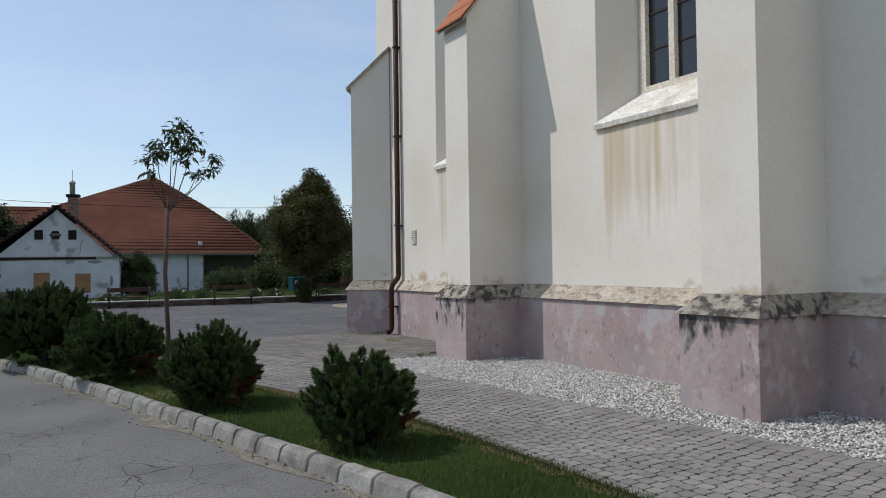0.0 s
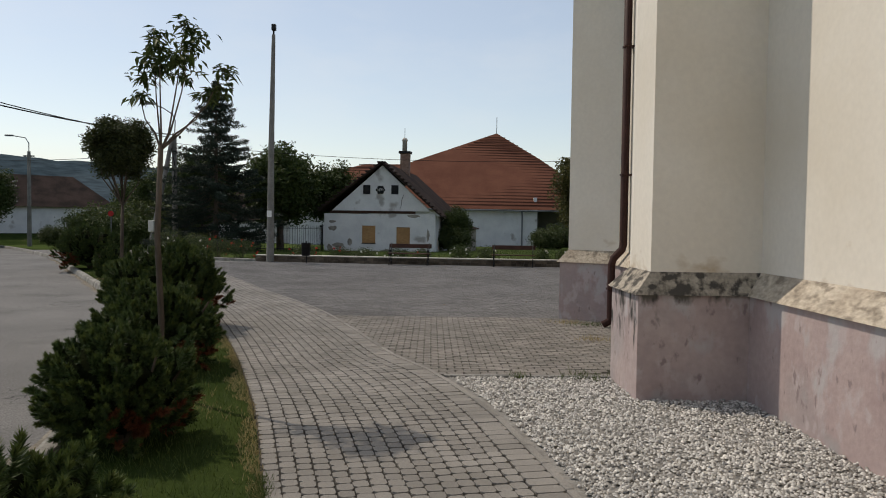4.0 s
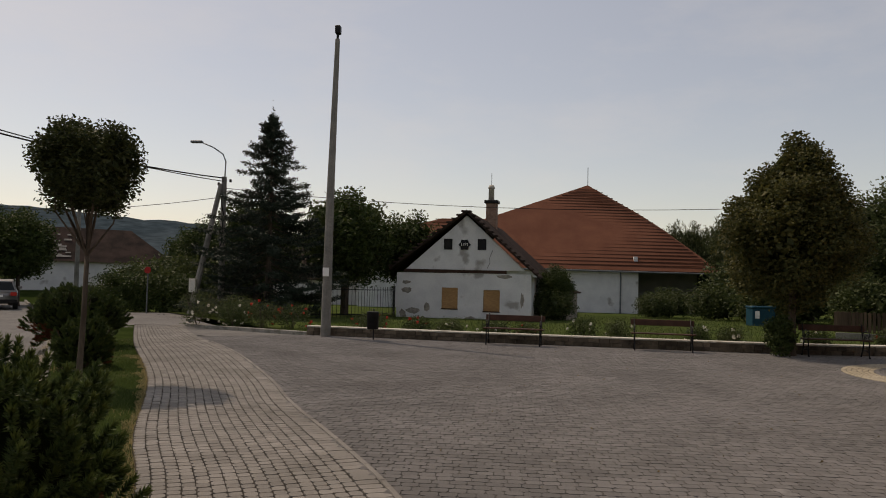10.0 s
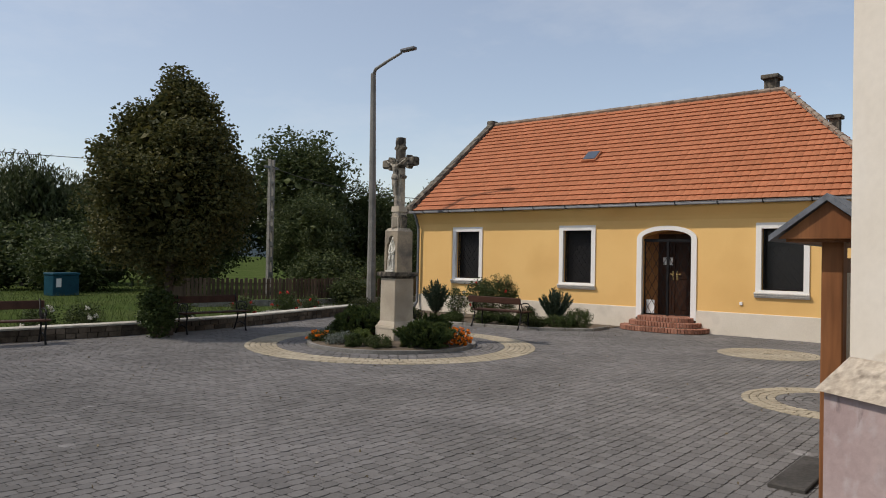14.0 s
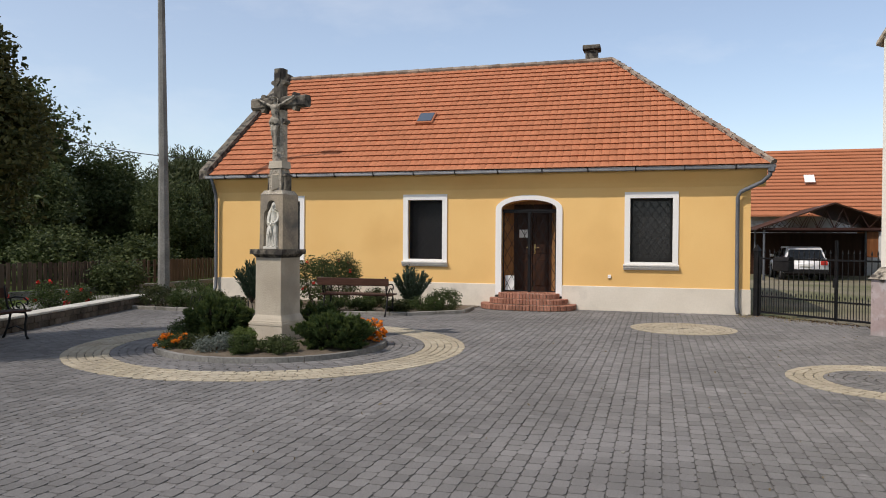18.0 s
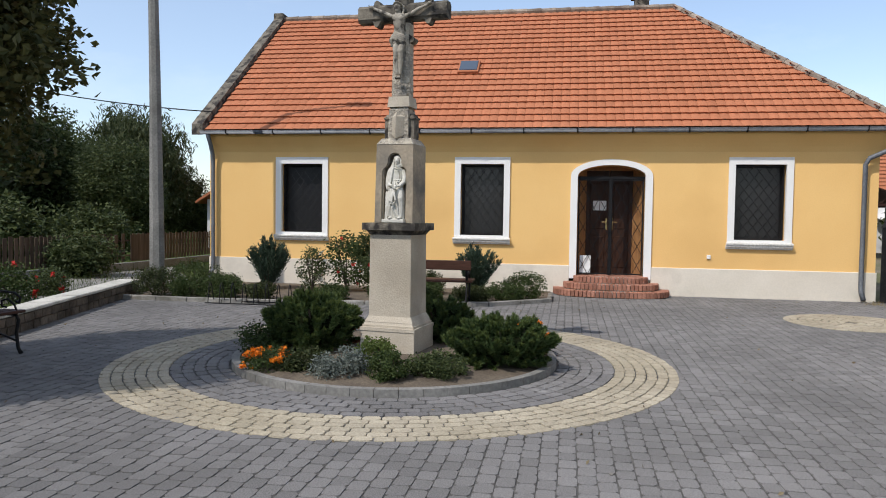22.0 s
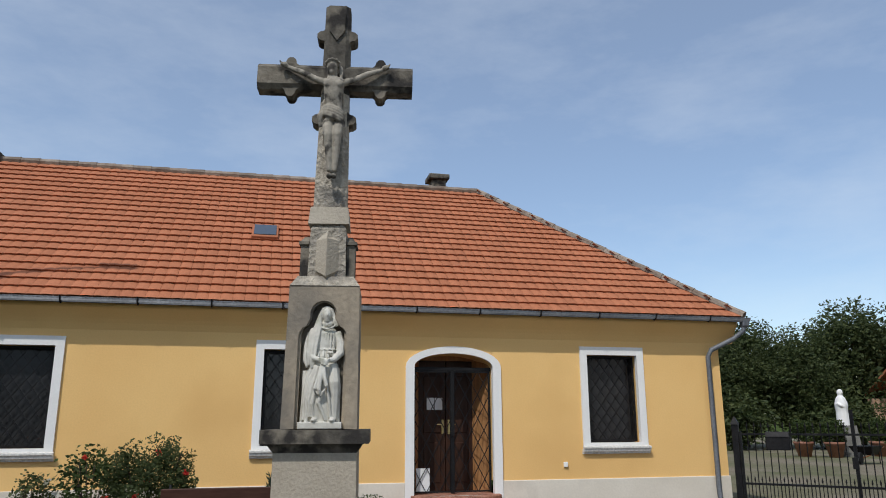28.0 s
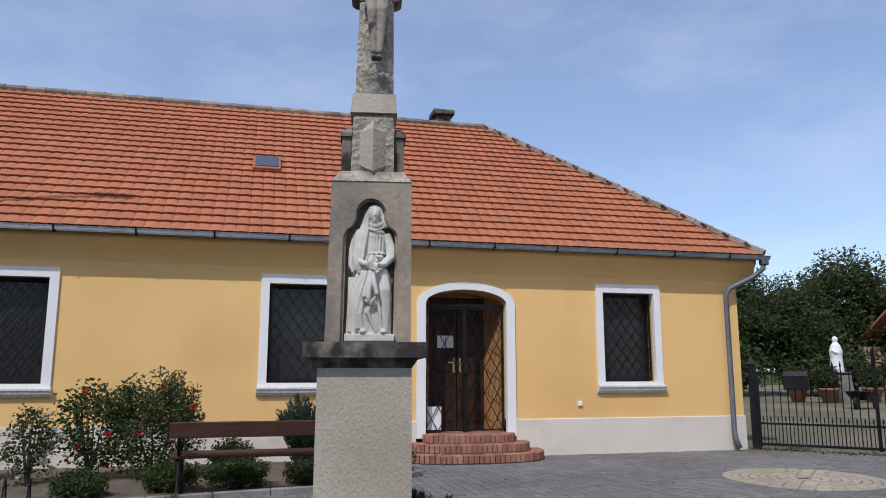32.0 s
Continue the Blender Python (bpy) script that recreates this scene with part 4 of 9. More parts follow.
part("lintel", boxed(FX + 0.498, DX + 0.06, DOOR[0], DOOR[1], 2.5, 2.63), LINING, door)
part("threshold", boxed(FX + 0.0, DX + 0.06, DOOR[0], DOOR[1], 0.2, 0.365), BRICK, door, "red brick threshold")

# roof
RX, RZ, EX, EZ = 24.4, 6.78, 19.85, 3.27
HIP_Y = 21.6
roof = B()
v = lambda *p: roof.verts.new(p)
A_, B_, C_, D_ = v(EX, Y0 - 0.42, EZ), v(EX, Y1 + 0.02, EZ), v(RX, Y1 + 0.02, RZ), v(RX, HIP_Y, RZ)
E_, F_ = v(2 * RX - EX, Y0 - 0.42, EZ), v(2 * RX - EX, Y1 + 0.02, EZ)
for f in ((A_, D_, C_, B_), (A_, E_, D_), (E_, F_, C_, D_), (B_, C_, F_), (A_, B_, F_, E_)):
    roof.faces.new(f)
bmesh.ops.recalc_face_normals(roof, faces=roof.faces[:])
ROOF = part("roof", roof, TILE, house, "orange clay tile roof with a hipped end")
# soffit cove under the eave
b = B()
prism(b, [(FX - 0.0, 2.84), (FX - 0.015, 2.88), (FX - 0.04, 2.94), (FX - 0.075, 3.0), (FX - 0.12, 3.06), (FX - 0.16, 3.11), (FX - 0.19, 3.15), (FX - 0.2, 3.18), (FX - 0.2, 3.225), (FX + 0.3, 3.225), (FX + 0.3, 2.84)], 1, Y0 - 0.3, Y1 - 0.001)
part("eaves_cove", b, YELLOW, house, "yellow plastered eaves cove")
# gable coping with stone slabs
for k in range(17):
    t0, t1 = k / 17, (k + 1) / 17
    xa, xb = EX - 0.06 + (RX - EX + 0.06) * t0, EX - 0.06 + (RX - EX + 0.06) * t1 - 0.012
    za, zb = EZ + 0.02 + (RZ - EZ) * t0, EZ + 0.02 + (RZ - EZ) * t1
    b = B()
    prism(b, [(xa, za - 0.1), (xb, zb - 0.1), (xb, zb + 0.13), (xa, za + 0.13)], 1, Y1 + 0.021, Y1 + 0.27)
    part("coping_stone", b, SANDSTONE_DARK, house)
part("coping_stone", boxed(RX - 0.15, RX + 0.2, Y1 + 0.02, Y1 + 0.3, RZ - 0.2, RZ + 0.2, 0.02), SANDSTONE_DARK, house)
# chimney
ch = part("chimney", boxed(25.45, 25.85, 22.11, 22.47, 5.2, 7.44, 0.01), SANDSTONE_DARK, house, "short blackened chimney with a capping slab")
part("cap", boxed(25.37, 25.93, 22.03, 22.55, 7.44, 7.57, 0.015), SANDSTONE_DARK, ch)
ch = part("chimney", boxed(26.85, 27.15, 20.65, 20.95, 4.5, 6.28, 0.01), SANDSTONE_DARK, house, "lower blackened chimney behind the hip")
part("cap", boxed(26.78, 27.22, 20.58, 21.02, 6.28, 6.4, 0.015), SANDSTONE_DARK, ch)
# roof window
sl = math.atan2(RZ - EZ, RX - EX)
def on_roof(x):
    return EZ + (x - EX) * math.tan(sl)
m = Matrix.Translation((21.9, 26.41, on_roof(21.9) + 0.05)) @ pose(0, 0, 0, 0, -math.degrees(sl), 0)
rw = part("roof_window", boxed(-0.27, 0.27, -0.24, 0.24, 0, 0.07, 0.01, m), TILE, house, "small roof window with red frame")
part("pane", boxed(-0.21, 0.23, -0.2, 0.2, 0.071, 0.085, 0, m), glassy("sky-blue pane", (0.06, 0.08, 0.11), 0.03), rw)
# gutter with joints, and downpipes
g = B()
n = 8
rings = []
for y in (Y0 - 0.45, Y1 + 0.05):
    rings.append([g.verts.new((EX - 0.07 + 0.075 * math.cos(math.pi + math.pi * k / n), y, EZ + 0.0 + 0.075 * math.sin(math.pi + math.pi * k / n))) for k in range(n + 1)])
for k in range(n):
    g.faces.new((rings[0][k], rings[0][k + 1], rings[1][k + 1], rings[1][k]))
bmesh.ops.solidify(g, geom=g.faces[:], thickness=0.006)
gutter = part("gutter", g, ZINC, house, "grey zinc half-round gutter", True)
for k in range(13):
    y = Y0 + 0.35 + k * 1.05
    part("bracket", tube(B(), [(EX - 0.15, y, EZ + 0.02), (EX - 0.14, y, EZ - 0.05), (EX - 0.07, y, EZ - 0.085), (EX, y, EZ - 0.05), (EX + 0.02, y, EZ + 0.02)], 0.012, 5), IRON, gutter)
dp = part("downpipe", tube(B(), [(EX - 0.07, Y0 - 0.36, EZ - 0.05), (EX - 0.06, Y0 - 0.34, EZ - 0.22), (EX + 0.05, Y0 - 0.2, EZ - 0.36), (FX - 0.12, Y0 + 0.22, EZ - 0.56), (FX - 0.1, Y0 + 0.28, EZ - 0.68), (FX - 0.1, Y0 + 0.28, 0.35), (FX - 0.12, Y0 + 0.28, 0.2), (FX - 0.2, Y0 + 0.26, 0.05)], 0.044, 10), ZINC, house, "grey zinc downpipe", True)
part("hopper", boxed(EX - 0.13, EX + 0.0, Y0 - 0.43, Y0 - 0.3, EZ - 0.16, EZ - 0.02, 0.02), ZINC, dp)
part("downpipe", tube(B(), [(EX - 0.07, Y1 - 0.1, EZ - 0.05), (EX + 0.05, Y1 - 0.1, EZ - 0.25), (FX - 0.12, Y1 - 0.12, EZ - 0.5), (FX - 0.1, Y1 - 0.12, EZ - 0.7), (FX - 0.1, Y1 - 0.12, 0.5), (FX - 0.12, Y1 - 0.12, 0.3), (FX - 0.32, Y1 - 0.12, 0.05)], 0.044, 10), ZINC, house, "grey zinc downpipe", True)
sock = thing("wall_socket", (FX - 0.012, 21.37, 0.79), 0, "small white outdoor socket cover on the yellow wall", "socket")
part("cover", boxed(-0.02, 0.012, -0.036, 0.036, -0.04, 0.04, 0.006), TRIM, sock)

# ---- plants ----
def leaves(name, at, size, material, parent, rng, aspect=0.55, lift=0.0, droop=0.0, label=""):
    """One folded leaf at each point."""
    n = len(at)
    t = rng.normal(size=(n, 3))
    t[:, 2] = t[:, 2] * 0.6 + lift - droop
    t /= np.linalg.norm(t, axis=1)[:, None]
    b = np.cross(t, rng.normal(size=(n, 3)))
    b /= np.linalg.norm(b, axis=1)[:, None] + 1e-9
    s = size * rng.uniform(0.7, 1.3, (n, 1))
    f = np.cross(t, b) * s * 0.12
    v = np.stack([at - t * s / 2, at + b * s * aspect / 2 + f, at + t * s / 2, at - b * s * aspect / 2 + f], 1)
    return raw(name, v.reshape(-1, 3), np.arange(4 * n).reshape(-1, 4), material, parent, label)


def clumps(rng, centres, per, spread):
    """Points gathered round centres."""
    c = np.repeat(centres, per, 0)
    return c + np.clip(rng.normal(size=c.shape), -1.5, 1.5) * spread


def egg(rng, n, rx, rz, z0, shell=0.55, tip=0.0):
    """Points within an egg that stands on z0; shell: how far in they may lie; tip: how pointed its top is."""
    d = rng.normal(size=(n, 3))
    d /= np.linalg.norm(d, axis=1)[:, None]
    r = rng.uniform(shell**3, 1, (n, 1)) ** (1 / 3)
    p = d * r
    if tip:
        up = (p[:, 2] + 1) / 2
        p[:, :2] *= (1.0 - tip * np.clip(up - 0.35, 0, 1) / 0.65)[:, None]
    return p * (rx, rx, rz) + (0, 0, z0 + rz)


def limbs(rng, base, fork, ends, r0, r1=0.008, wobble=0.12):
    """A trunk from the ground to the fork, and limbs to the ends."""
    bm = B()
    base, fork = np.array(base, float), np.array(fork, float)
    tube(bm, [base, base + (fork - base) * 0.08, (base + fork) / 2 + rng.normal(size=3) * 0.03, fork], [r0 * 1.35, r0, r0 * 0.85, r0 * 0.7], 9)
    for e in ends:
        start = fork + (np.array([0, 0, 1.0])) * rng.uniform(-0.25, 0.0) * abs(e[2] - fork[2]) * 0.3
        mid = (start * 0.55 + e * 0.45) + rng.normal(size=3) * wobble * np.linalg.norm(e - start) * 0.4
        tube(bm, [start, mid, e], [r0 * 0.45, r0 * 0.25, r1], 6, False)
    return bm


def tree(name, place, seed, rx, rz, z0, count, per, spread, leaf, material, trunk_r, label, tip=0.0, shell=0.5, droop=0.0, fork=0.4, turn=0.0, limbs_n=14, aspect=0.55):
    rng = np.random.default_rng(seed)
    t = thing(name, place, turn, label, "tree")
    c = egg(rng, count, rx, rz, z0, shell, tip)
    keep = np.array([noise.noise((p[0] / rx * 1.9 + seed, p[1] / rx * 1.9, p[2] / rx * 1.9)) > -0.22 for p in c])
    c = c[keep]
    part("trunk", limbs(rng, (0, 0, -0.1), (0.05, 0.0, z0 + rz * fork), c[rng.choice(len(c), min(limbs_n, len(c)), False)] * (0.85, 0.85, 1), trunk_r), BARK, t, smooth=True)
    pts = clumps(rng, c, per, spread)
    inner = egg(rng, int(len(pts) * 0.15), rx * 0.8, rz * 0.82, z0 + rz * 0.16, 0.1, tip)
    leaves("crown", pts, leaf, material, t, rng, aspect, droop=droop)
    leaves("inner_crown", inner, leaf * 2.4, material, t, rng, aspect, droop=droop)
    return t


def pine_bush(name, place, seed, w, h, shoots, label, turn=0.0):
    """A mountain pine: upright shoots, each a brush of needles, over a dark core that paints the shade inside."""
    rng = np.random.default_rng(seed)
    t = thing(name, place, turn, label, "shrub", "mountain pines along the footpath")
    bm = B()
    for k in range(9):
        a = rng.uniform(0, 6.28)
        r = w * 0.42 * rng.uniform(0.3, 1)
        tube(bm, [(0, 0, -0.03), (r * 0.5 * math.cos(a), r * 0.5 * math.sin(a), h * 0.25), (r * math.cos(a), r * math.sin(a), h * 0.7)], [0.03, 0.02, 0.008], 5, False)
    part("woody_base", bm, BARK, t)
    # lumpy solid, coloured near-black so gaps between the shoots look shaded
    bm = B()
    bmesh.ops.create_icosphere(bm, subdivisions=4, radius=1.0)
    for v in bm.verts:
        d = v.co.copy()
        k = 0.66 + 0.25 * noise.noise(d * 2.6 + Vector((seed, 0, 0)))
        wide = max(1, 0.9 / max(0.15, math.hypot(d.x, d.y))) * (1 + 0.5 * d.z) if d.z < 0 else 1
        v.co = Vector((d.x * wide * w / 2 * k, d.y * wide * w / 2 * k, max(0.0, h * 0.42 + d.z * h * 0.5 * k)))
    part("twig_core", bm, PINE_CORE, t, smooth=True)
    shoots = int(shoots * 1.2)
    up_ = rng.uniform(-0.85, 1.0, shoots)
    round_ = rng.uniform(0, 2 * math.pi, shoots)
    d = np.stack([np.sqrt(1 - up_**2) * np.cos(round_), np.sqrt(1 - up_**2) * np.sin(round_), up_], 1)
    lump = np.array([0.82 + 0.36 * noise.noise(Vector(p) * 2.6 + Vector((seed, 0, 0))) for p in d])
    k = lump * rng.uniform(0.9, 1.0, shoots)
    flat = np.where(d[:, 2] < 0, np.maximum(1, 0.92 / np.hypot(d[:, 0], d[:, 1])) * (1 + 0.2 * d[:, 2]), 1)
    at = np.stack([d[:, 0] * flat * w / 2 * k, d[:, 1] * flat * w / 2 * k, np.maximum(0.05, h * 0.42 + d[:, 2] * h * 0.5 * k)], 1)
    up = d * 0.85 + np.array([0, 0, 0.7]) + rng.normal(size=(shoots, 3)) * 0.2
    up /= np.linalg.norm(up, axis=1)[:, None]
    m, length = 122, 0.13
    a, u = np.repeat(at, m, 0), np.repeat(up, m, 0)
    n = len(a)
    s = rng.uniform(0, 1, (n, 1)) ** 0.7
    side = np.cross(u, rng.normal(size=(n, 3)))
    side /= np.linalg.norm(side, axis=1)[:, None] + 1e-9
    root = a + u * length * (s - 0.55)
    way = u * (0.4 + 0.9 * s**3) + side * (1.0 - 0.5 * s**4)
    way /= np.linalg.norm(way, axis=1)[:, None]
    b = np.cross(way, rng.normal(size=(n, 3)))
    b /= np.linalg.norm(b, axis=1)[:, None] + 1e-9
    ln = rng.uniform(0.034, 0.054, (n, 1))
    v = np.stack([root - b * 0.0062, root + b * 0.0062, root + way * ln], 1)
    dead = np.repeat((at[:, 2] < 0.34 * h) & (at[:, 0] > 0.1 * w) & (rng.random(shoots) < 0.45), m)
    young = ~dead & (s[:, 0] > 0.8) & (np.repeat(rng.random(shoots), m) < 0.75)
    for part_name, pick, mt in (("needles", ~young & ~dead, PINE), ("young_growth", young, PINE_TIP), ("dead_growth", dead, DEAD_PINE)):
        raw(part_name, v[pick].reshape(-1, 3), np.arange(3 * pick.sum()).reshape(-1, 3), mt, t)
    return t


BUSH = "dense dark green mountain pine on the grass strip"
pine_bush("pine_bush", (2.37, 5.86, -0.03), 3, 1.0, 0.9, 330, "small rounded mountain pine on the grass strip")
mid_bush = pine_bush("pine_bush", (1.67, 8.57, -0.03), 5, 1.2, 0.98, 440, BUSH)
pine_bush("pine_bush", (0.9, 11.31, -0.03), 6, 1.5, 1.04, 620, "spreading mountain pine with rust-brown dead twigs on the grass strip")
big_bush = pine_bush("pine_bush", (0.02, 14.12, -0.03), 8, 1.95, 1.48, 1000, BUSH)
far_bush = copy_thing(big_bush, pose(-7.1, 27.0, -0.03, 0, 0, 200))
far_bush.scale = (1.2, 1.2, 1.07)
copy_thing(mid_bush, pose(-4.75, 23.4, -0.03, 0, 0, 80))

# lone sapling
rng = np.random.default_rng(11)
sap = thing("sapling", (1.4, 10.05, -0.03), 0, "slender young tree with few leaf tufts at its top", "tree")
part("trunk", tube(B(), [(0, 0, -0.05), (0.02, 0.01, 0.7), (-0.015, 0.0, 1.5), (0.02, 0, 2.36)], [0.034, 0.03, 0.028, 0.025], 8), BARK, sap, smooth=True)
# limbs that curve up from the fork, each with hanging rosettes of long leaves
for e, tufts in (((-0.2, 0.05, 2.82), 1), ((-0.1, 0.16, 3.22), 3), ((0.06, -0.14, 3.34), 3), ((0.2, 0.1, 3.5), 4), ((0.32, -0.1, 3.26), 3), ((0.6, 0.0, 3.05), 2), ((0.43, 0.12, 2.84), 1)):
    e = np.array(e)
    root = np.array((0.02, 0.0, 2.3))
    ways = [root, root + (e[0] * 0.3, e[1] * 0.3, 0.16), root + (e - root) * (0.72, 0.72, 0.55), e]
    limb = part("limb", tube(B(), [tuple(p) for p in ways], [0.012, 0.009, 0.006, 0.004], 5, False), BARK, sap, smooth=True)
    for k in range(tufts):
        hub = e - (0, 0, 0.13 * k) + rng.normal(size=3) * (0.11, 0.11, 0.03) * (k > 0)
        n = 44
        a_ = rng.uniform(0, 6.28, n)
        fall = rng.uniform(-0.9, 0.5, n)
        d = np.stack([np.cos(a_) * np.cos(fall), np.sin(a_) * np.cos(fall), np.sin(fall)], 1)
        w = np.cross(d, (0, 0, 1)) + 1e-6
        w /= np.linalg.norm(w, axis=1)[:, None]
        ln = rng.uniform(0.07, 0.15, (n, 1))
        hub = hub + rng.normal(size=(n, 3)) * (0.05, 0.05, 0.03)
        v = np.stack([hub + d * 0.015, hub + d * ln * 0.5 + w * ln * 0.16, hub + d * ln + (0, 0, -0.03), hub + d * ln * 0.5 - w * ln * 0.16], 1)
        raw("leaf_tuft", v.reshape(-1, 3), np.arange(4 * n).reshape(-1, 4), LEAF_MID, limb)

# round-headed street tree
tree("ball_tree", (-4.03, 22.07, -0.03), 21, 0.79, 0.8, 2.62, 240, 120, 0.1, 0.065, LEAF_DARK, 0.05, "small round-headed tree with dark reddish green leaves", shell=0.3, fork=-0.7, limbs_n=16)
# maple on the square, with ivy round its foot
tree("maple_tree", (10.17, 30.08, 0), 31, 1.84, 2.22, 1.25, 720, 125, 0.16, 0.085, LEAF_MAPLE, 0.11, "dense egg-shaped maple with brownish green leaves on the square", tip=0.66, shell=0.35, fork=0.45, limbs_n=26, aspect=0.7)
rng = np.random.default_rng(33)
ivy = thing("ivy_shrub", (9.78, 29.82, 0), 0, "bright green shrub grown round the foot of the maple", "shrub")
part("woody_base", tube(B(), [(0, 0, -0.02), (0.05, 0.03, 0.3), (0.1, 0.1, 0.7)], [0.02, 0.015, 0.008], 5), BARK, ivy)
leaves("foliage", clumps(rng, egg(rng, 70, 0.36, 0.52, 0.02, 0.3), 60, 0.07), 0.06, LEAF_MID, ivy, rng, 0.8)


# spruce
def spruce(place, seed, h, r):
    rng = np.random.default_rng(seed)
    t = thing("spruce_tree", place, 0, "tall dark blue-green spruce in the garden", "tree")
    bm = tube(B(), [(0, 0, -0.1), (0, 0, h * 0.5), (0, 0, h)], [0.16, 0.09, 0.01], 8)
    pts = []
    for z in np.concatenate([np.arange(0.5, h - 1.4, 0.36), np.arange(h - 1.3, h - 0.05, 0.2)]):
        reach = r * (1 - z / h) ** 0.8 + 0.08
        for a in rng.uniform(0, 6.28, 11):
            rr = reach * rng.choice([0.6, 0.8, 0.95, 1.12, 1.3]) * rng.uniform(0.9, 1.1)
            sag = rng.uniform(0.12, 0.3) * rr
            zj = z + rng.normal(0, 0.07)
            mid = np.array([rr * 0.6 * math.cos(a), rr * 0.6 * math.sin(a), zj - sag])
            tip = np.array([rr * math.cos(a), rr * math.sin(a), zj - sag * 0.75 + 0.05])
            tube(bm, [(0, 0, zj), tuple(mid), tuple(tip)], [0.02, 0.014, 0.005], 4, False)
            for s in np.linspace(0.3, 1.0, max(4, int(rr / 0.13))):
                c = (np.array([0, 0, zj]) * (0.6 - s) + mid * s) / 0.6 if s < 0.6 else mid + (tip - mid) * (s - 0.6) / 0.4
                wide = min(1.0, 0.3 + 0.4 * rr) * (1.2 - 0.75 * s)
                pts.append(c + rng.normal(size=(22, 3)) * (0.17 * wide, 0.17 * wide, 0.05) - (0, 0, 0.05))
    part("trunk", bm, BARK, t)
    pts.append(np.array([0, 0, h]) + rng.normal(size=(60, 3)) * (0.03, 0.03, 0.22))
    leaves("crown", np.concatenate(pts), 0.15, SPRUCE, t, rng, 0.22, droop=0.45)
    return t


spruce((-7.5, 42.2, -0.1), 41, 8.9, 3.5)

# trees and shrubs of the gardens round about
garden = tree("garden_tree", (-4.9, 46.4, -0.2), 51, 2.1, 2.35, 1.5, 330, 33, 0.26, 0.185, LEAF_MID, 0.14, "leafy fruit tree in the garden behind the fence", shell=0.4)
big = tree("broad_tree", (27.0, 46.5, -0.3), 53, 3.4, 3.85, 0.9, 620, 32, 0.34, 0.215, LEAF_BROAD, 0.24, "broad dark green tree behind the wooden fence", shell=0.4, limbs_n=24)
willow = tree("willow_tree", (20.8, 66.0, -0.5), 57, 2.8, 3.9, 0.7, 420, 32, 0.34, 0.38, WILLOW, 0.25, "weeping willow at the far side of the lawn", shell=0.4, droop=1.6, aspect=0.2)
for src, spots in (
    (garden, ((5.5, 48.3, 0.46, 300), (-2.3, 50.0, 0.9, 40), (-9.6, 46.6, 0.95, 90), (-5.6, 49.0, 1.05, 150), (-13.2, 49.5, 0.8, 10), (-30.0, 50.5, 1.0, 30), (-26.6, 52.5, 0.92, 75), (-28.2, 50.0, 1.05, 250), (-24.9, 50.6, 0.88, 200), (-33.8, 48.5, 1.0, 140), (-29.0, 47.0, 0.72, 20), (-38.5, 46.0, 1.05, 200), (-18.0, 58.0, 0.8, 20), (-13.0, 60.0, 0.9, 120))),
    (big, ((44.0, -2.4, 0.76, 20), (46.0, 2.3, 0.8, 75), (36.0, 41.6, 0.42, 300), (39.0, 42.0, 0.3, 100), (22.6, 49.0, 0.86, 60), (31.5, 45.5, 0.7, 130), (35.0, 46.5, 0.6, 220), (24.5, 42.5, 0.55, 15), (30.5, 41.0, 0.5, 80), (48.0, -1.5, 0.88, 30), (44.5, -6.5, 0.95, 120), (47.5, 5.0, 0.68, 200), (43.0, -13.0, 1.1, 260), (50.0, 12.0, 0.7, 330), (24.5, 64.0, 0.75, 80), (-48.0, 60.0, 1.0, 10))),
    (willow, ((25.5, 69.0, 0.95, 130), (19.0, 77.0, 0.95, 60), (22.5, 76.0, 1.0, 160), (30.0, 60.0, 1.0, 200), (40.0, 47.0, 0.85, 280), (35.0, 42.6, 0.72, 40))),
):
    for x, y, s, a in spots:
        c_ = copy_thing(src, pose(x, y, -0.05 + low(y), 0, 0, a))
        c_.scale = (s, s, s)
# shrubs in the lawn
shrub = tree("lawn_shrub", (16.0, 57.5, -0.45), 61, 1.7, 1.1, 0.0, 150, 27, 0.22, 0.168, LEAF_BROAD, 0.05, "rounded dark green shrub on the rough lawn", shell=0.3)
for x, y, s, a in ((12.6, 58.5, 0.75, 30), (14.0, 61.0, 0.9, 80), (5.3, 47.6, 0.7, 20), (20.5, 47.5, 1.2, 40), (17.4, 52.0, 1.25, 300), (18.3, 58.0, 1.7, 240), (19.6, 54.0, 1.5, 100), (23.0, 39.8, 0.9, 10), (26.0, 39.0, 0.8, 70), (-6.5, 36.0, 0.45, 20), (-12.6, 46.8, 1.2, 130), (-14.6, 48.0, 1.25, 190), (-16.8, 49.6, 1.2, 250), (-10.6, 47.8, 0.8, 50), (-21.0, 52.0, 0.6, 60), (-26.5, 47.5, 1.5, 15), (-29.5, 48.8, 1.7, 100), (-33.0, 48.0, 1.6, 170), (-37.0, 46.8, 1.7, 220), (-41.0, 45.0, 1.7, 280), (20.0, 35.0, 0.5, 90), (43.0, 7.0, 1.3, 10), (44.0, 2.5, 1.4, 60), (42.5, -3.0, 1.4, 110), (41.5, -8.0, 1.5, 200), (41.0, -12.5, 1.5, 280)):
    c_ = copy_thing(shrub, pose(x, y, -0.05 + low(y), 0, 0, a))
    c_.scale = (s, s, s)

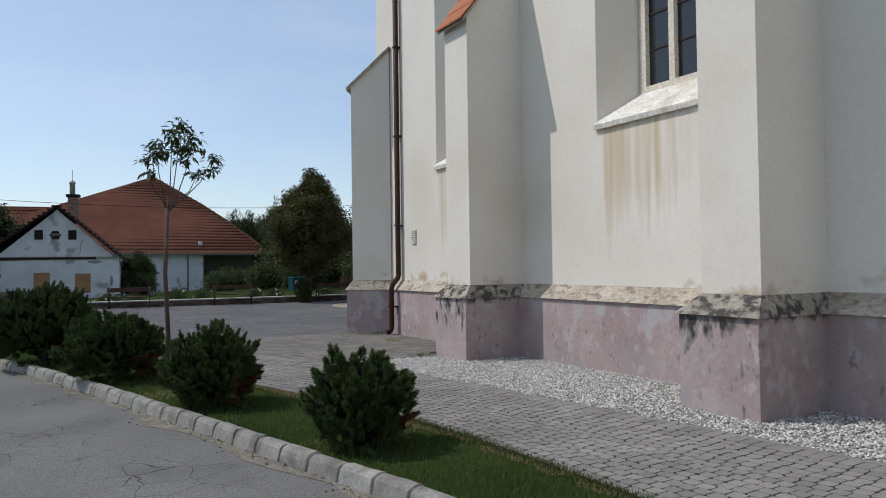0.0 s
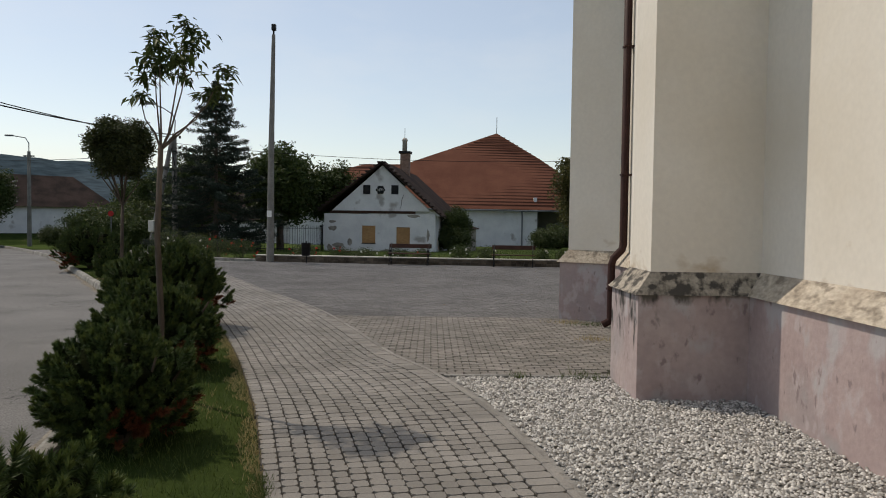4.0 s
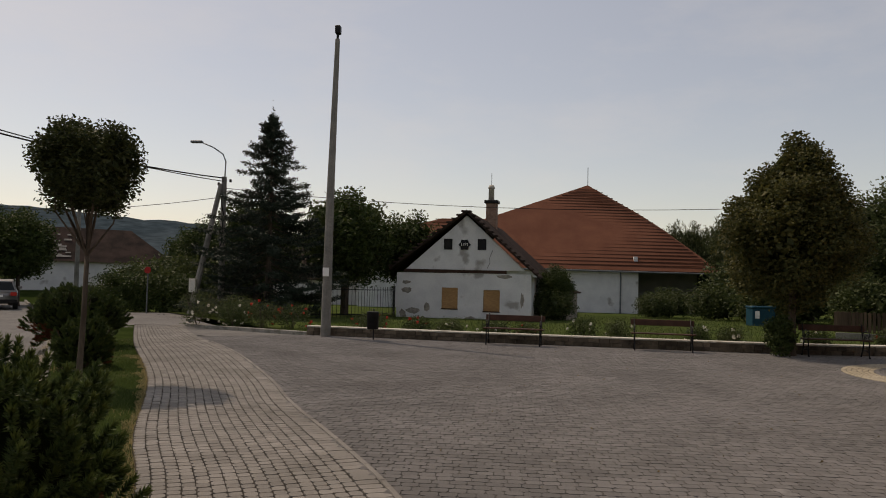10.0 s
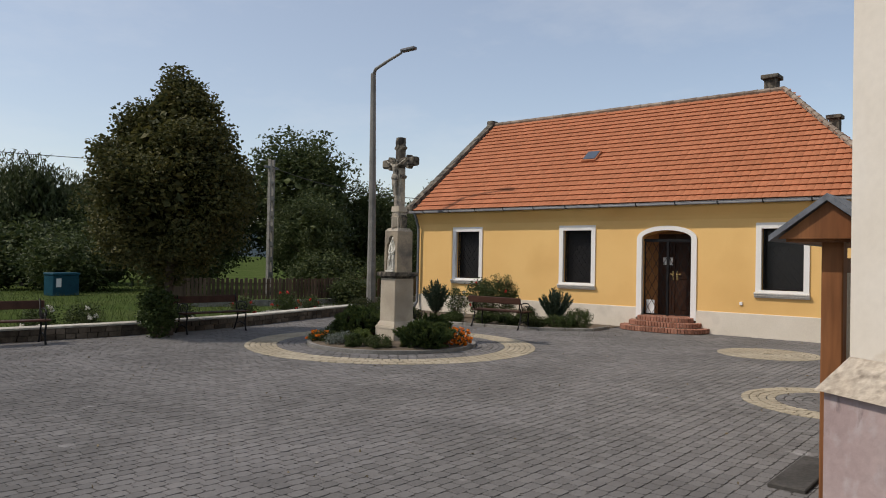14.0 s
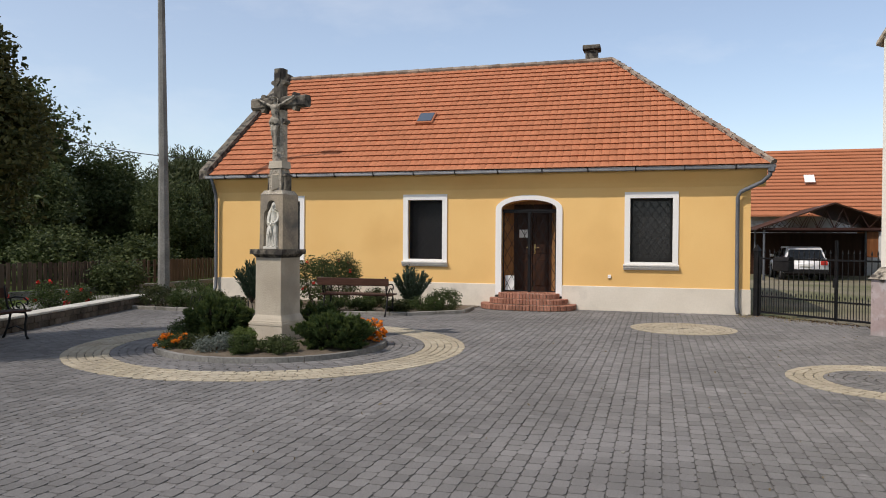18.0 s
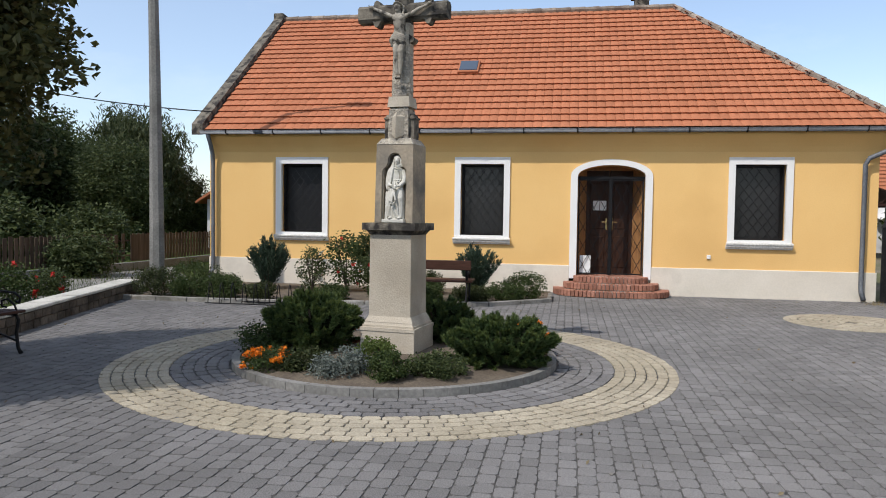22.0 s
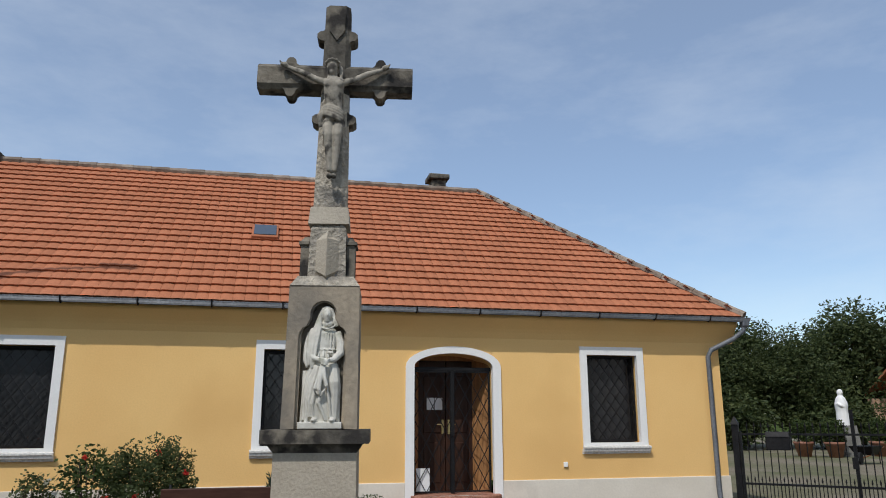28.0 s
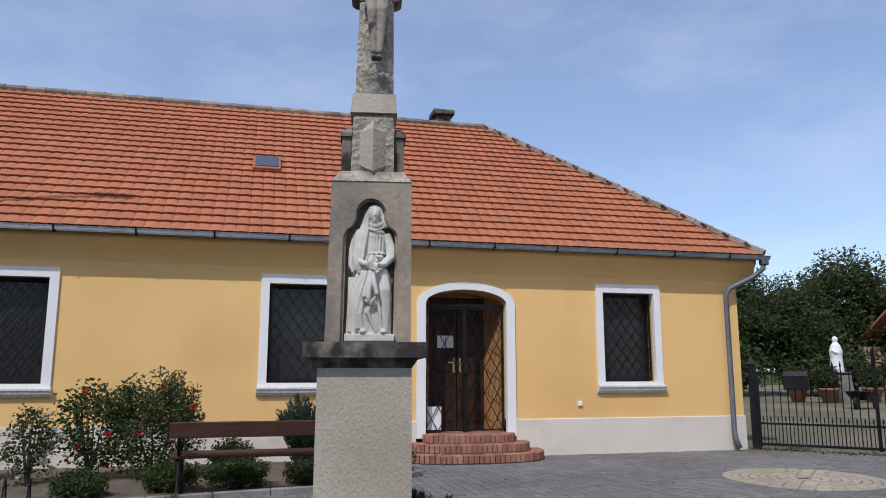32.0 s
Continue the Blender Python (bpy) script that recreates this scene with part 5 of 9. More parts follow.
# ---- stone cross in its round flower bed ----
CX, CY = 12.8, 25.88
cross = thing("wayside_cross", (CX, CY, 0), -8.5, "weathered sandstone wayside cross on a tall pedestal", "monument")
part("base_block", frustum(B(), (-0.305, 0.305, -0.305, 0.305), (-0.3, 0.3, -0.3, 0.3), -0.05, 0.31), SANDSTONE, cross, "sandstone base with damp stains")
b = B()
for z0, z1, r0, r1 in ((0.31, 0.345, 0.308, 0.308), (0.345, 0.37, 0.288, 0.288), (0.37, 0.4, 0.278, 0.265), (0.4, 0.46, 0.27, 0.24)):
    frustum(b, (-r0, r0, -r0, r0), (-r1, r1, -r1, r1), z0, z1)
part("moulding", b, SANDSTONE, cross)
part("pedestal", frustum(B(), (-0.24, 0.24, -0.235, 0.235), (-0.235, 0.235, -0.23, 0.23), 0.46, 1.32), SANDSTONE, cross, "plain sandstone pedestal")
b = B()
frustum(b, (-0.235, 0.235, -0.23, 0.23), (-0.27, 0.27, -0.265, 0.265), 1.32, 1.37)
frustum(b, (-0.3, 0.3, -0.298, 0.298), (-0.3, 0.3, -0.298, 0.298), 1.37, 1.445)
part("slab", b, SANDSTONE_DARK, cross, "dark projecting stone slab")
# block with a niche towards the square
niche = [(0.125, 1.45), (0.125, 1.98)] + [(0.085 + 0.04 * math.cos(a), 1.98 + 0.06 * math.sin(a)) for a in (0.5, 1.0, 1.5)] + [(0.069 * math.cos(a), 2.1 + 0.072 * math.sin(a)) for a in [math.radians(q) for q in range(-15, 196, 15)]]
niche += [(-0.085 - 0.04 * math.cos(a), 1.98 + 0.06 * math.sin(a)) for a in (1.5, 1.0, 0.5)] + [(-0.125, 1.98), (-0.125, 1.45)]
rim = [(y * 1.12, z if z < 1.5 else 2.1 + (z - 2.1) * 1.14) for y, z in niche]
b = B()
prism(b, [(0.215, 1.446), (0.205, 2.27), (-0.205, 2.27), (-0.215, 1.446)] + [(-y, z) for y, z in rim], 0, -0.19, -0.168)
prism(b, [(0.215, 1.446), (0.205, 2.27), (-0.205, 2.27), (-0.215, 1.446)] + [(-y, z) for y, z in niche], 0, -0.168, -0.1)
frustum(b, (-0.099, 0.2, -0.215, 0.215), (-0.099, 0.195, -0.205, 0.205), 1.446, 2.27)
part("niche_block", b, SANDSTONE_GREY, cross, "stone block with an arched niche")
b = B()
frustum(b, (-0.195, 0.195, -0.205, 0.205), (-0.15, 0.15, -0.165, 0.165), 2.271, 2.335)
frustum(b, (-0.11, 0.11, -0.114, 0.114), (-0.105, 0.105, -0.108, 0.108), 2.336, 2.64)
frustum(b, (-0.105, 0.105, -0.108, 0.108), (-0.09, 0.09, -0.092, 0.092), 2.64, 2.67)
shoulder = part("shoulder_block", b, SANDSTONE_ROUGH, cross, "rough tapering stone block")
for s_ in (1, -1):
    b = B()
    y0_, y1_ = sorted((s_ * 0.115, s_ * 0.166))
    frustum(b, (-0.075, 0.075, y0_, y1_), (-0.07, 0.07, y0_, y1_), 2.336, 2.545)
    frustum(b, (-0.085, 0.085, y0_ - 0.01 * (s_ < 0), y1_ + 0.01 * (s_ > 0)), (-0.085, 0.085, y0_ - 0.01 * (s_ < 0), y1_ + 0.01 * (s_ > 0)), 2.546, 2.565)
    frustum(b, (-0.08, 0.08, y0_, y1_), (-0.05, 0.05, y0_ + 0.02 * (s_ < 0), y1_ - 0.02 * (s_ > 0)), 2.566, 2.6)
    part("side_pier", b, SANDSTONE_DARK, shoulder, "small capped side pier")
b = B()
lo = [b.verts.new(q) for q in ((-0.108, 0.006, 2.3), (-0.112, 0.0, 2.29), (-0.108, -0.006, 2.3))]
mi = [b.verts.new(q) for q in ((-0.108, 0.07, 2.38), (-0.185, 0.0, 2.33), (-0.108, -0.07, 2.38))]
hi = [b.verts.new(q) for q in ((-0.106, 0.07, 2.565), (-0.178, 0.0, 2.565), (-0.106, -0.07, 2.565))]
to = [b.verts.new(q) for q in ((-0.104, 0.03, 2.59), (-0.14, 0.0, 2.62), (-0.104, -0.03, 2.59))]
for r0, r1 in ((lo, mi), (mi, hi), (hi, to)):
    for k in range(3):
        b.faces.new((r0[k], r0[(k + 1) % 3], r1[(k + 1) % 3], r1[k]))
b.faces.new(lo[::-1])
b.faces.new(to)
bmesh.ops.recalc_face_normals(b, faces=b.faces[:])
part("prow", b, SANDSTONE, shoulder, "pointed stone prow with a chipped cap")
b = B()
frustum(b, (-0.115, 0.115, -0.125, 0.125), (-0.105, 0.105, -0.115, 0.115), 2.671, 2.78)
part("foot_block", b, SANDSTONE, cross)


def bar(p, q, w0, w1, d):
    """A chamfered stone bar from p to q along y or z."""
    b = B()
    p, q = Vector(p), Vector(q)
    along = (q - p).normalized()
    side = Vector((1, 0, 0)).cross(along)
    rings = []
    for at, w in ((p, w0), (q, w1)):
        ch = 0.35 * w
        o = [(-d, -w + ch), (-d, w - ch), (-d + ch, w), (d - ch, w), (d, w - ch), (d, -w + ch), (d - ch, -w), (-d + ch, -w)]
        rings.append([b.verts.new(at + Vector((x, 0, 0)) + side * y) for x, y in o])
    for k in range(8):
        b.faces.new((rings[0][k], rings[0][(k + 1) % 8], rings[1][(k + 1) % 8], rings[1][k]))
    b.faces.new(rings[0][::-1])
    b.faces.new(rings[1])
    bmesh.ops.recalc_face_normals(b, faces=b.faces[:])
    return b


part("shaft", bar((0, 0, 2.78), (0, 0, 3.55), 0.105, 0.09, 0.085), SANDSTONE_ROUGH, cross, "chamfered stone shaft")
part("shaft", bar((0, 0, 3.55), (0, 0, 4.18), 0.09, 0.082, 0.084), SANDSTONE_DARK, cross, "blackened head of the stone shaft")
arm = part("arm", bar((0, -0.5, 3.67), (0, 0.5, 3.67), 0.088, 0.088, 0.08), SANDSTONE_DARK, cross, "blackened stone cross arm")


def cusp(y, z, way):
    """A small carved cusp that stands on the edge of a bar."""
    b = B()
    w = [(-0.062, -0.015), (-0.036, 0.006), (-0.03, 0.03), (-0.014, 0.048), (0.014, 0.048), (0.03, 0.03), (0.036, 0.006), (0.062, -0.015)]
    prism(b, [((y + p, z + way[1] * q) if way[1] else (y + way[0] * q, z + p)) for p, q in w], 0, -0.062, 0.062)
    part("cusp", b, SANDSTONE_DARK, cross)


for y in (0.29, -0.29):
    cusp(y, 3.67 + 0.088, (0, 1))
    cusp(y, 3.67 - 0.088, (0, -1))
for z in (3.97, 3.38):
    for s_ in (1, -1):
        cusp(s_ * (0.084 if z > 3.6 else 0.092), z, (s_, 0))
b = B()
prism(b, [(0.05, 4.12), (0.05, 3.99), (0.0, 3.92), (-0.05, 3.99), (-0.05, 4.12)], 0, -0.1, -0.08)
part("scroll", b, SANDSTONE_DARK, cross, "carved scroll at the head of the cross")


def ball(bm, at, r, m=2):
    got = bmesh.ops.create_icosphere(bm, subdivisions=m, radius=1.0)["verts"]
    for v in got:
        v.co = Vector((at[0] + v.co.x * r[0], at[1] + v.co.y * r[1], at[2] + v.co.z * r[2]))


def carved(name, bm, material, place, label, voxel, m=Matrix()):
    """Joins rough masses into one worn carving; m: the place of the monument that bears it."""
    ob = part(name, bm, material, None, label, True)
    ob.matrix_basis = m @ Matrix.Translation(place)
    r = ob.modifiers.new("join", "REMESH")
    r.mode, r.voxel_size, r.use_smooth_shade = "VOXEL", voxel, True
    s = ob.modifiers.new("wear", "SMOOTH")
    s.factor, s.iterations = 0.5, 2
    return tagged(ob, label, "statue")


# robed figure in the niche: masses placed across (u), up (v) and out (d) from its middle, in units of 1.7 mm
def fig(u, v, d=0.0):
    return (d, -u * 0.0017, 0.038 + v * 0.0017)


def fold(*stops):
    """A ridge of cloth through stops of (u, v, d, radius)."""
    tube(b, [fig(*q[:3]) for q in stops], [q[3] for q in stops], 8)


b = B()
box(b, -0.105, 0.05, -0.123, 0.123, 0.0, 0.038)
n = 60
rings = []
for z, rx, ry in ((0.036, 0.076, 0.096), (0.12, 0.082, 0.097), (0.2, 0.084, 0.095), (0.29, 0.078, 0.09), (0.36, 0.062, 0.084), (0.42, 0.05, 0.078), (0.48, 0.052, 0.086), (0.54, 0.048, 0.086), (0.57, 0.04, 0.07), (0.595, 0.028, 0.034), (0.63, 0.02, 0.022)):
    ring_ = []
    for k in range(n):
        a = 2 * math.pi * k / n
        f = 1 + (0.05 * math.cos(a * 11 + z * 5) + 0.04 * math.cos(a * 7 - z * 8)) * max(0, 1 - z / 0.36)
        ring_.append(b.verts.new((rx * f * math.cos(a), ry * f * math.sin(a), z)))
    rings.append(ring_)
for p, q in zip(rings, rings[1:]):
    for k in range(n):
        b.faces.new((p[k], p[(k + 1) % n], q[(k + 1) % n], q[k]))
b.faces.new(rings[0][::-1])
b.faces.new(rings[-1])
# lifted head, parted hair
ball(b, fig(12, 361, -0.024), (0.037, 0.028, 0.045), 3)
ball(b, fig(14, 330, -0.016), (0.03, 0.036, 0.03))
ball(b, fig(-38, 250, -0.026), (0.034, 0.03, 0.115), 3)
ball(b, fig(12, 343, -0.036), (0.018, 0.019, 0.018))
fold((13, 372, -0.054, 0.0035), (13, 362, -0.061, 0.005), (13, 355, -0.062, 0.0055))
ball(b, fig(13, 346, -0.052), (0.006, 0.0085, 0.004))
ball(b, fig(13, 360, 0.006), (0.038, 0.043, 0.058), 3)
fold((12, 390, -0.026, 0.01), (-3, 382, -0.03, 0.009), (-11, 362, -0.026, 0.008), (-14, 340, -0.03, 0.009), (-20, 318, -0.036, 0.012))
fold((12, 390, -0.026, 0.01), (27, 381, -0.03, 0.009), (35, 360, -0.024, 0.009), (38, 340, -0.026, 0.012), (46, 322, -0.024, 0.013))
# veil that falls over one shoulder, in three broad folds with a turned hem
fold((-6, 375, -0.01, 0.016), (-22, 322, -0.03, 0.018), (-36, 280, -0.042, 0.018), (-46, 230, -0.048, 0.017), (-42, 188, -0.05, 0.012))
fold((-12, 345, -0.026, 0.013), (-22, 300, -0.046, 0.016), (-30, 250, -0.058, 0.017), (-34, 205, -0.062, 0.017), (-32, 178, -0.062, 0.01))
fold((-10, 335, -0.034, 0.009), (-13, 300, -0.052, 0.01), (-20, 255, -0.066, 0.009), (-23, 222, -0.072, 0.008))
fold((-44, 300, -0.01, 0.022), (-53, 250, -0.02, 0.022), (-55, 205, -0.026, 0.02), (-48, 182, -0.04, 0.012))
# rolled collar, pleated bodice and gathered belt
fold((-12, 326, -0.036, 0.005), (-4, 316, -0.046, 0.006), (12, 310, -0.052, 0.006), (30, 316, -0.046, 0.006), (40, 326, -0.032, 0.005))
for k in range(6):
    u = -8 + 9 * k
    fold((u * 0.9 + 4, 300, -0.046 - 0.002 * (2.5 - abs(k - 2.5)), 0.003), (u, 270, -0.0465, 0.0042), (u * 1.02 - 1, 246, -0.046, 0.004))
for k in range(8):
    ball(b, fig(-16 + 8 * k, 240 + (k % 2) * 2, -0.05 + 0.0012 * (k - 3.5) ** 2 / 2), (0.008, 0.007, 0.006))
for k in range(4):
    u = -12 + 15 * k
    fold((u, 234, -0.05, 0.005), (u * 1.1, 218, -0.058, 0.008), (u * 1.2, 206, -0.058, 0.006))
fold((18, 232, -0.06, 0.008), (30, 229, -0.066, 0.011), (38, 226, -0.058, 0.007))
# sleeves, cuffs and clasped hands
fold((48, 302, -0.005, 0.022), (60, 262, -0.024, 0.026), (60, 228, -0.046, 0.025), (40, 205, -0.078, 0.019), (24, 203, -0.092, 0.014))
for v, u in ((262, 60), (246, 61), (232, 60)):
    fold((u - 12, v + 3, -0.036, 0.003), (u - 2, v - 1, -0.05, 0.0045), (u + 9, v - 8, -0.034, 0.003))
fold((-28, 232, -0.05, 0.018), (-32, 214, -0.064, 0.019), (-16, 207, -0.086, 0.015), (-4, 204, -0.098, 0.012))
ball(b, fig(2, 202, -0.1), (0.014, 0.021, 0.017))
ball(b, fig(14, 200, -0.098), (0.014, 0.021, 0.017))
for k in range(4):
    fold((-8 + 2 * k, 210 - 6 * k, -0.108, 0.0045), (6 + k, 206 - 6 * k, -0.117, 0.005), (16, 199 - 5 * k, -0.114, 0.004))
    fold((28 - 2 * k, 208 - 6 * k, -0.104, 0.0045), (19 - k, 203 - 5 * k, -0.115, 0.0045))
# cloth gathered in the hands, falling to a wavy hem
for stops in (
    ((0, 188, -0.096, 0.008), (-8, 150, -0.104, 0.01), (-18, 108, -0.108, 0.012), (-20, 100, -0.104, 0.006)),
    ((4, 188, -0.1, 0.008), (0, 150, -0.11, 0.011), (-4, 104, -0.114, 0.012), (-2, 90, -0.11, 0.007)),
    ((9, 188, -0.1, 0.008), (12, 150, -0.108, 0.011), (20, 116, -0.11, 0.012), (22, 108, -0.104, 0.006)),
    ((-20, 106, -0.1, 0.007), (-8, 92, -0.108, 0.007), (2, 84, -0.106, 0.007), (8, 98, -0.108, 0.007), (22, 112, -0.1, 0.006)),
    ((2, 92, -0.092, 0.012), (-6, 62, -0.092, 0.012), (6, 36, -0.086, 0.01), (18, 6, -0.078, 0.008)),
):
    fold(*stops)
# skirt: slanting folds on one side, a smooth bent knee on the other
for stops in (
    ((-30, 184, -0.05, 0.016), (-44, 150, -0.05, 0.016), (-52, 90, -0.05, 0.014), (-56, 6, -0.046, 0.015)),
    ((-16, 186, -0.07, 0.012), (-34, 140, -0.07, 0.013), (-46, 80, -0.068, 0.012), (-46, 4, -0.064, 0.013)),
    ((-10, 184, -0.08, 0.01), (-24, 130, -0.082, 0.012), (-38, 70, -0.078, 0.011), (-34, 16, -0.072, 0.01)),
    ((-18, 104, -0.088, 0.009), (-26, 60, -0.086, 0.01), (-22, 12, -0.074, 0.009)),
    ((-56, 170, -0.02, 0.018), (-58, 100, -0.03, 0.014), (-62, 4, -0.028, 0.014)),
    ((36, 190, -0.04, 0.03), (43, 130, -0.06, 0.034), (44, 70, -0.052, 0.03), (42, 8, -0.05, 0.026)),
    ((22, 106, -0.09, 0.008), (30, 60, -0.086, 0.009), (34, 14, -0.074, 0.009)),
    ((50, 178, -0.03, 0.018), (57, 110, -0.036, 0.014), (56, 4, -0.034, 0.014)),
):
    fold(*stops)
for u in (-20, 40):
    ball(b, fig(u, 6, -0.088), (0.03, 0.02, 0.014))
carved("robed_statue", b, STATUE, (-0.13, -0.019, 1.449), "pale stone statue of a robed figure in the niche", 0.0034, cross.matrix_basis)

# carved figure on the cross
b = B()
tube(b, [(0, 0, 3.63), (0, 0.004, 3.585), (0, 0.004, 3.52), (0, 0.0, 3.45), (0, 0, 3.38), (0, 0, 3.33)], [0.05, 0.066, 0.062, 0.05, 0.056, 0.055], 14)
for s in (1, -1):
    ball(b, (-0.045, s * 0.03, 3.575), (0.022, 0.034, 0.028))
ball(b, (-0.03, 0.016, 3.69), (0.04, 0.034, 0.048), 3)
for k in range(10):
    a = 2 * math.pi * k / 10
    ball(b, (-0.022 + 0.042 * math.cos(a), 0.014 + 0.04 * math.sin(a), 3.725 - 0.012 * math.cos(a)), (0.014, 0.014, 0.012), 1)
for s in (1, -1):
    tube(b, [(0.01, s * 0.034, 3.72), (0.0, s * 0.042, 3.66), (-0.012, s * 0.036, 3.62)], [0.014, 0.016, 0.008], 6)
tube(b, [(0, 0.004, 3.61), (-0.012, 0.01, 3.66)], 0.026, 8)
ball(b, (-0.05, 0.016, 3.655), (0.018, 0.018, 0.02))
for s in (1, -1):
    tube(b, [(0, s * 0.056, 3.605), (0.0, s * 0.12, 3.625), (0.0, s * 0.21, 3.67), (0.02, s * 0.31, 3.715)], [0.026, 0.022, 0.02, 0.014], 8)
    ball(b, (0.01, s * 0.325, 3.725), (0.018, 0.026, 0.02))
    for k in range(3):
        tube(b, [(0.0, s * 0.335, 3.728), (-0.012, s * (0.355 - 0.006 * k), 3.742 - 0.014 * k)], 0.007, 5)
    tube(b, [(0, s * 0.03, 3.34), (-0.025, s * 0.033, 3.28), (-0.035, s * 0.028, 3.235), (-0.02, s * 0.024, 3.15), (-0.012, s * 0.016, 3.0)], [0.035, 0.034, 0.03, 0.025, 0.014], 9)
    ball(b, (-0.038, s * 0.029, 3.24), (0.02, 0.02, 0.022))
    ball(b, (-0.035, s * 0.013, 2.962), (0.034, 0.018, 0.016))
for z, r, tilt in ((3.415, 0.06, 0.02), (3.398, 0.065, 0.025), (3.38, 0.067, 0.028), (3.36, 0.067, 0.03), (3.345, 0.064, 0.03)):
    tube(b, [(r * math.cos(a) * 0.95, r * math.sin(a), z + tilt * math.sin(a)) for a in [2 * math.pi * k / 14 for k in range(15)]], 0.0105, 6)
tube(b, [(-0.02, 0.062, 3.42), (-0.02, 0.085, 3.36), (-0.01, 0.082, 3.29)], [0.016, 0.022, 0.008], 6)
carved("crucifix_statue", b, FIGURE_STONE, (-0.125, -0.034, 0.0), "weathered stone figure carved on the cross", 0.0055, cross.matrix_basis)
# the monument leans a little towards the gate
for o in list(cross.children_recursive):
    for v in o.data.vertices:
        if v.co.z > 1.4455:
            v.co.y -= 0.012 + 0.01 * (v.co.z - 1.44)

# round bed
RB = 1.69
BX, BY = 12.66, 25.86
bed = thing("round_flower_bed", (BX, BY, 0), 0, "round planting bed with a concrete edging round the cross", "flower bed")
b = B()
lathe(b, [(RB - 0.08, -0.05), (RB - 0.08, 0.045), (1.4, 0.075), (0.8, 0.09), (0.33, 0.09)], 48)
part("soil", b, SOIL, bed)
b = B()
prism(b, [((RB - 0.08) * math.cos(a), (RB - 0.08) * math.sin(a)) for a in np.radians(np.linspace(-3.45, 3.45, 5))] + [(RB * math.cos(a), RB * math.sin(a)) for a in np.radians(np.linspace(3.45, -3.45, 5))], 2, -0.04, 0.07)
first = part("edging_stone", b, CONCRETE, bed)
for k in range(1, 51):
    o = first.copy()
    scene.collection.objects.link(o)
    o.matrix_basis = pose(0, 0, 0, 0, 0, k * 360 / 51)


def shrub_at(name, x, y, z, rx, h, seed, material, leaf, label, count=60, per=50, spread=0.06, aspect=0.5, flowers=None, bloom=0, bloom_size=0.05, category="shrub", lift=0.0):
    rng = np.random.default_rng(seed)
    t = thing(name, (x, y, z), 0, label, category)
    b = B()
    for k in range(6):
        a = rng.uniform(0, 6.28)
        tube(b, [(0, 0, -0.03), (rx * 0.3 * math.cos(a), rx * 0.3 * math.sin(a), h * 0.4), (rx * 0.6 * math.cos(a), rx * 0.6 * math.sin(a), h * 0.85)], [0.015, 0.01, 0.004], 5, False)
    part("woody_base", b, BARK, t)
    c = egg(rng, count, rx * 0.88, h * 0.5, 0.01, 0.4)
    leaves("foliage", np.maximum(clumps(rng, c, per, spread), (-9, -9, 0.01)), leaf, material, t, rng, aspect, lift=lift)
    if flowers is not None:
        d = c[rng.choice(len(c), min(bloom, len(c)), False)]
        d = d + (d - (0, 0, h / 2)) / (np.linalg.norm(d - (0, 0, h / 2), axis=1)[:, None] + 1e-6) * spread * 1.2
        pts = clumps(rng, d, 16, bloom_size * 0.32)
        leaves("blossoms", pts, bloom_size * 0.8, flowers, t, rng, 0.9)
    return t


# planting round the pedestal
pine_a = pine_bush("dwarf_pine", (12.6, 26.78, 0.05), 71, 1.1, 0.72, 430, "dwarf mountain pine in the round bed")
pine_b = pine_bush("dwarf_pine", (12.36, 24.72, 0.05), 72, 1.14, 0.54, 400, "dwarf mountain pine in the round bed")
pine_c = pine_bush("dwarf_pine", (13.5, 25.5, 0.05), 73, 0.9, 0.55, 300, "dwarf mountain pine in the round bed")
for p_ in (pine_a, pine_b, pine_c):
    tagged(p_, group="dwarf pines round the cross")
shrub_at("low_shrub", 11.37, 25.63, 0.04, 0.2, 0.26, 81, LEAF_MID, 0.024, "clipped round green shrub in the round bed", 90, 55, 0.025, 0.6)
shrub_at("low_shrub", 11.8, 25.86, 0.04, 0.2, 0.3, 80, LEAF_LIGHT, 0.03, "light green leafy shrub before the pedestal", 60, 45, 0.03, 0.6)
shrub_at("low_shrub", 11.64, 25.24, 0.04, 0.32, 0.22, 82, LEAF_BROAD, 0.03, "spreading green shrub in the round bed", 80, 55, 0.03)
shrub_at("low_shrub", 11.48, 26.1, 0.04, 0.3, 0.2, 83, SILVER_LEAF, 0.034, "silvery low shrub in the round bed", 60, 45, 0.05)
shrub_at("low_shrub", 11.62, 26.5, 0.04, 0.24, 0.18, 84, LEAF_DARK, 0.035, "small dark shrub in the round bed", 50, 45, 0.04)
shrub_at("marigolds", 11.6, 26.86, 0.04, 0.24, 0.19, 85, LEAF_MID, 0.035, "clump of orange marigolds in bloom", 70, 30, 0.035, 0.3, ORANGE, 26, 0.05, "flowers")
shrub_at("marigolds", 13.1, 24.5, 0.04, 0.24, 0.32, 86, LEAF_MID, 0.035, "clump of orange marigolds in bloom", 60, 24, 0.035, 0.3, ORANGE, 46, 0.055, "flowers")
shrub_at("marigolds", 13.2, 27.2, 0.04, 0.18, 0.24, 87, LEAF_MID, 0.035, "clump of orange marigolds in bloom", 40, 24, 0.035, 0.3, ORANGE, 26, 0.055, "flowers")

shrub_at("low_shrub", 12.5, 27.2, 0.04, 0.4, 0.28, 89, LEAF_MID, 0.035, "leafy green plant at the edge of the round bed", 60, 45, 0.05)

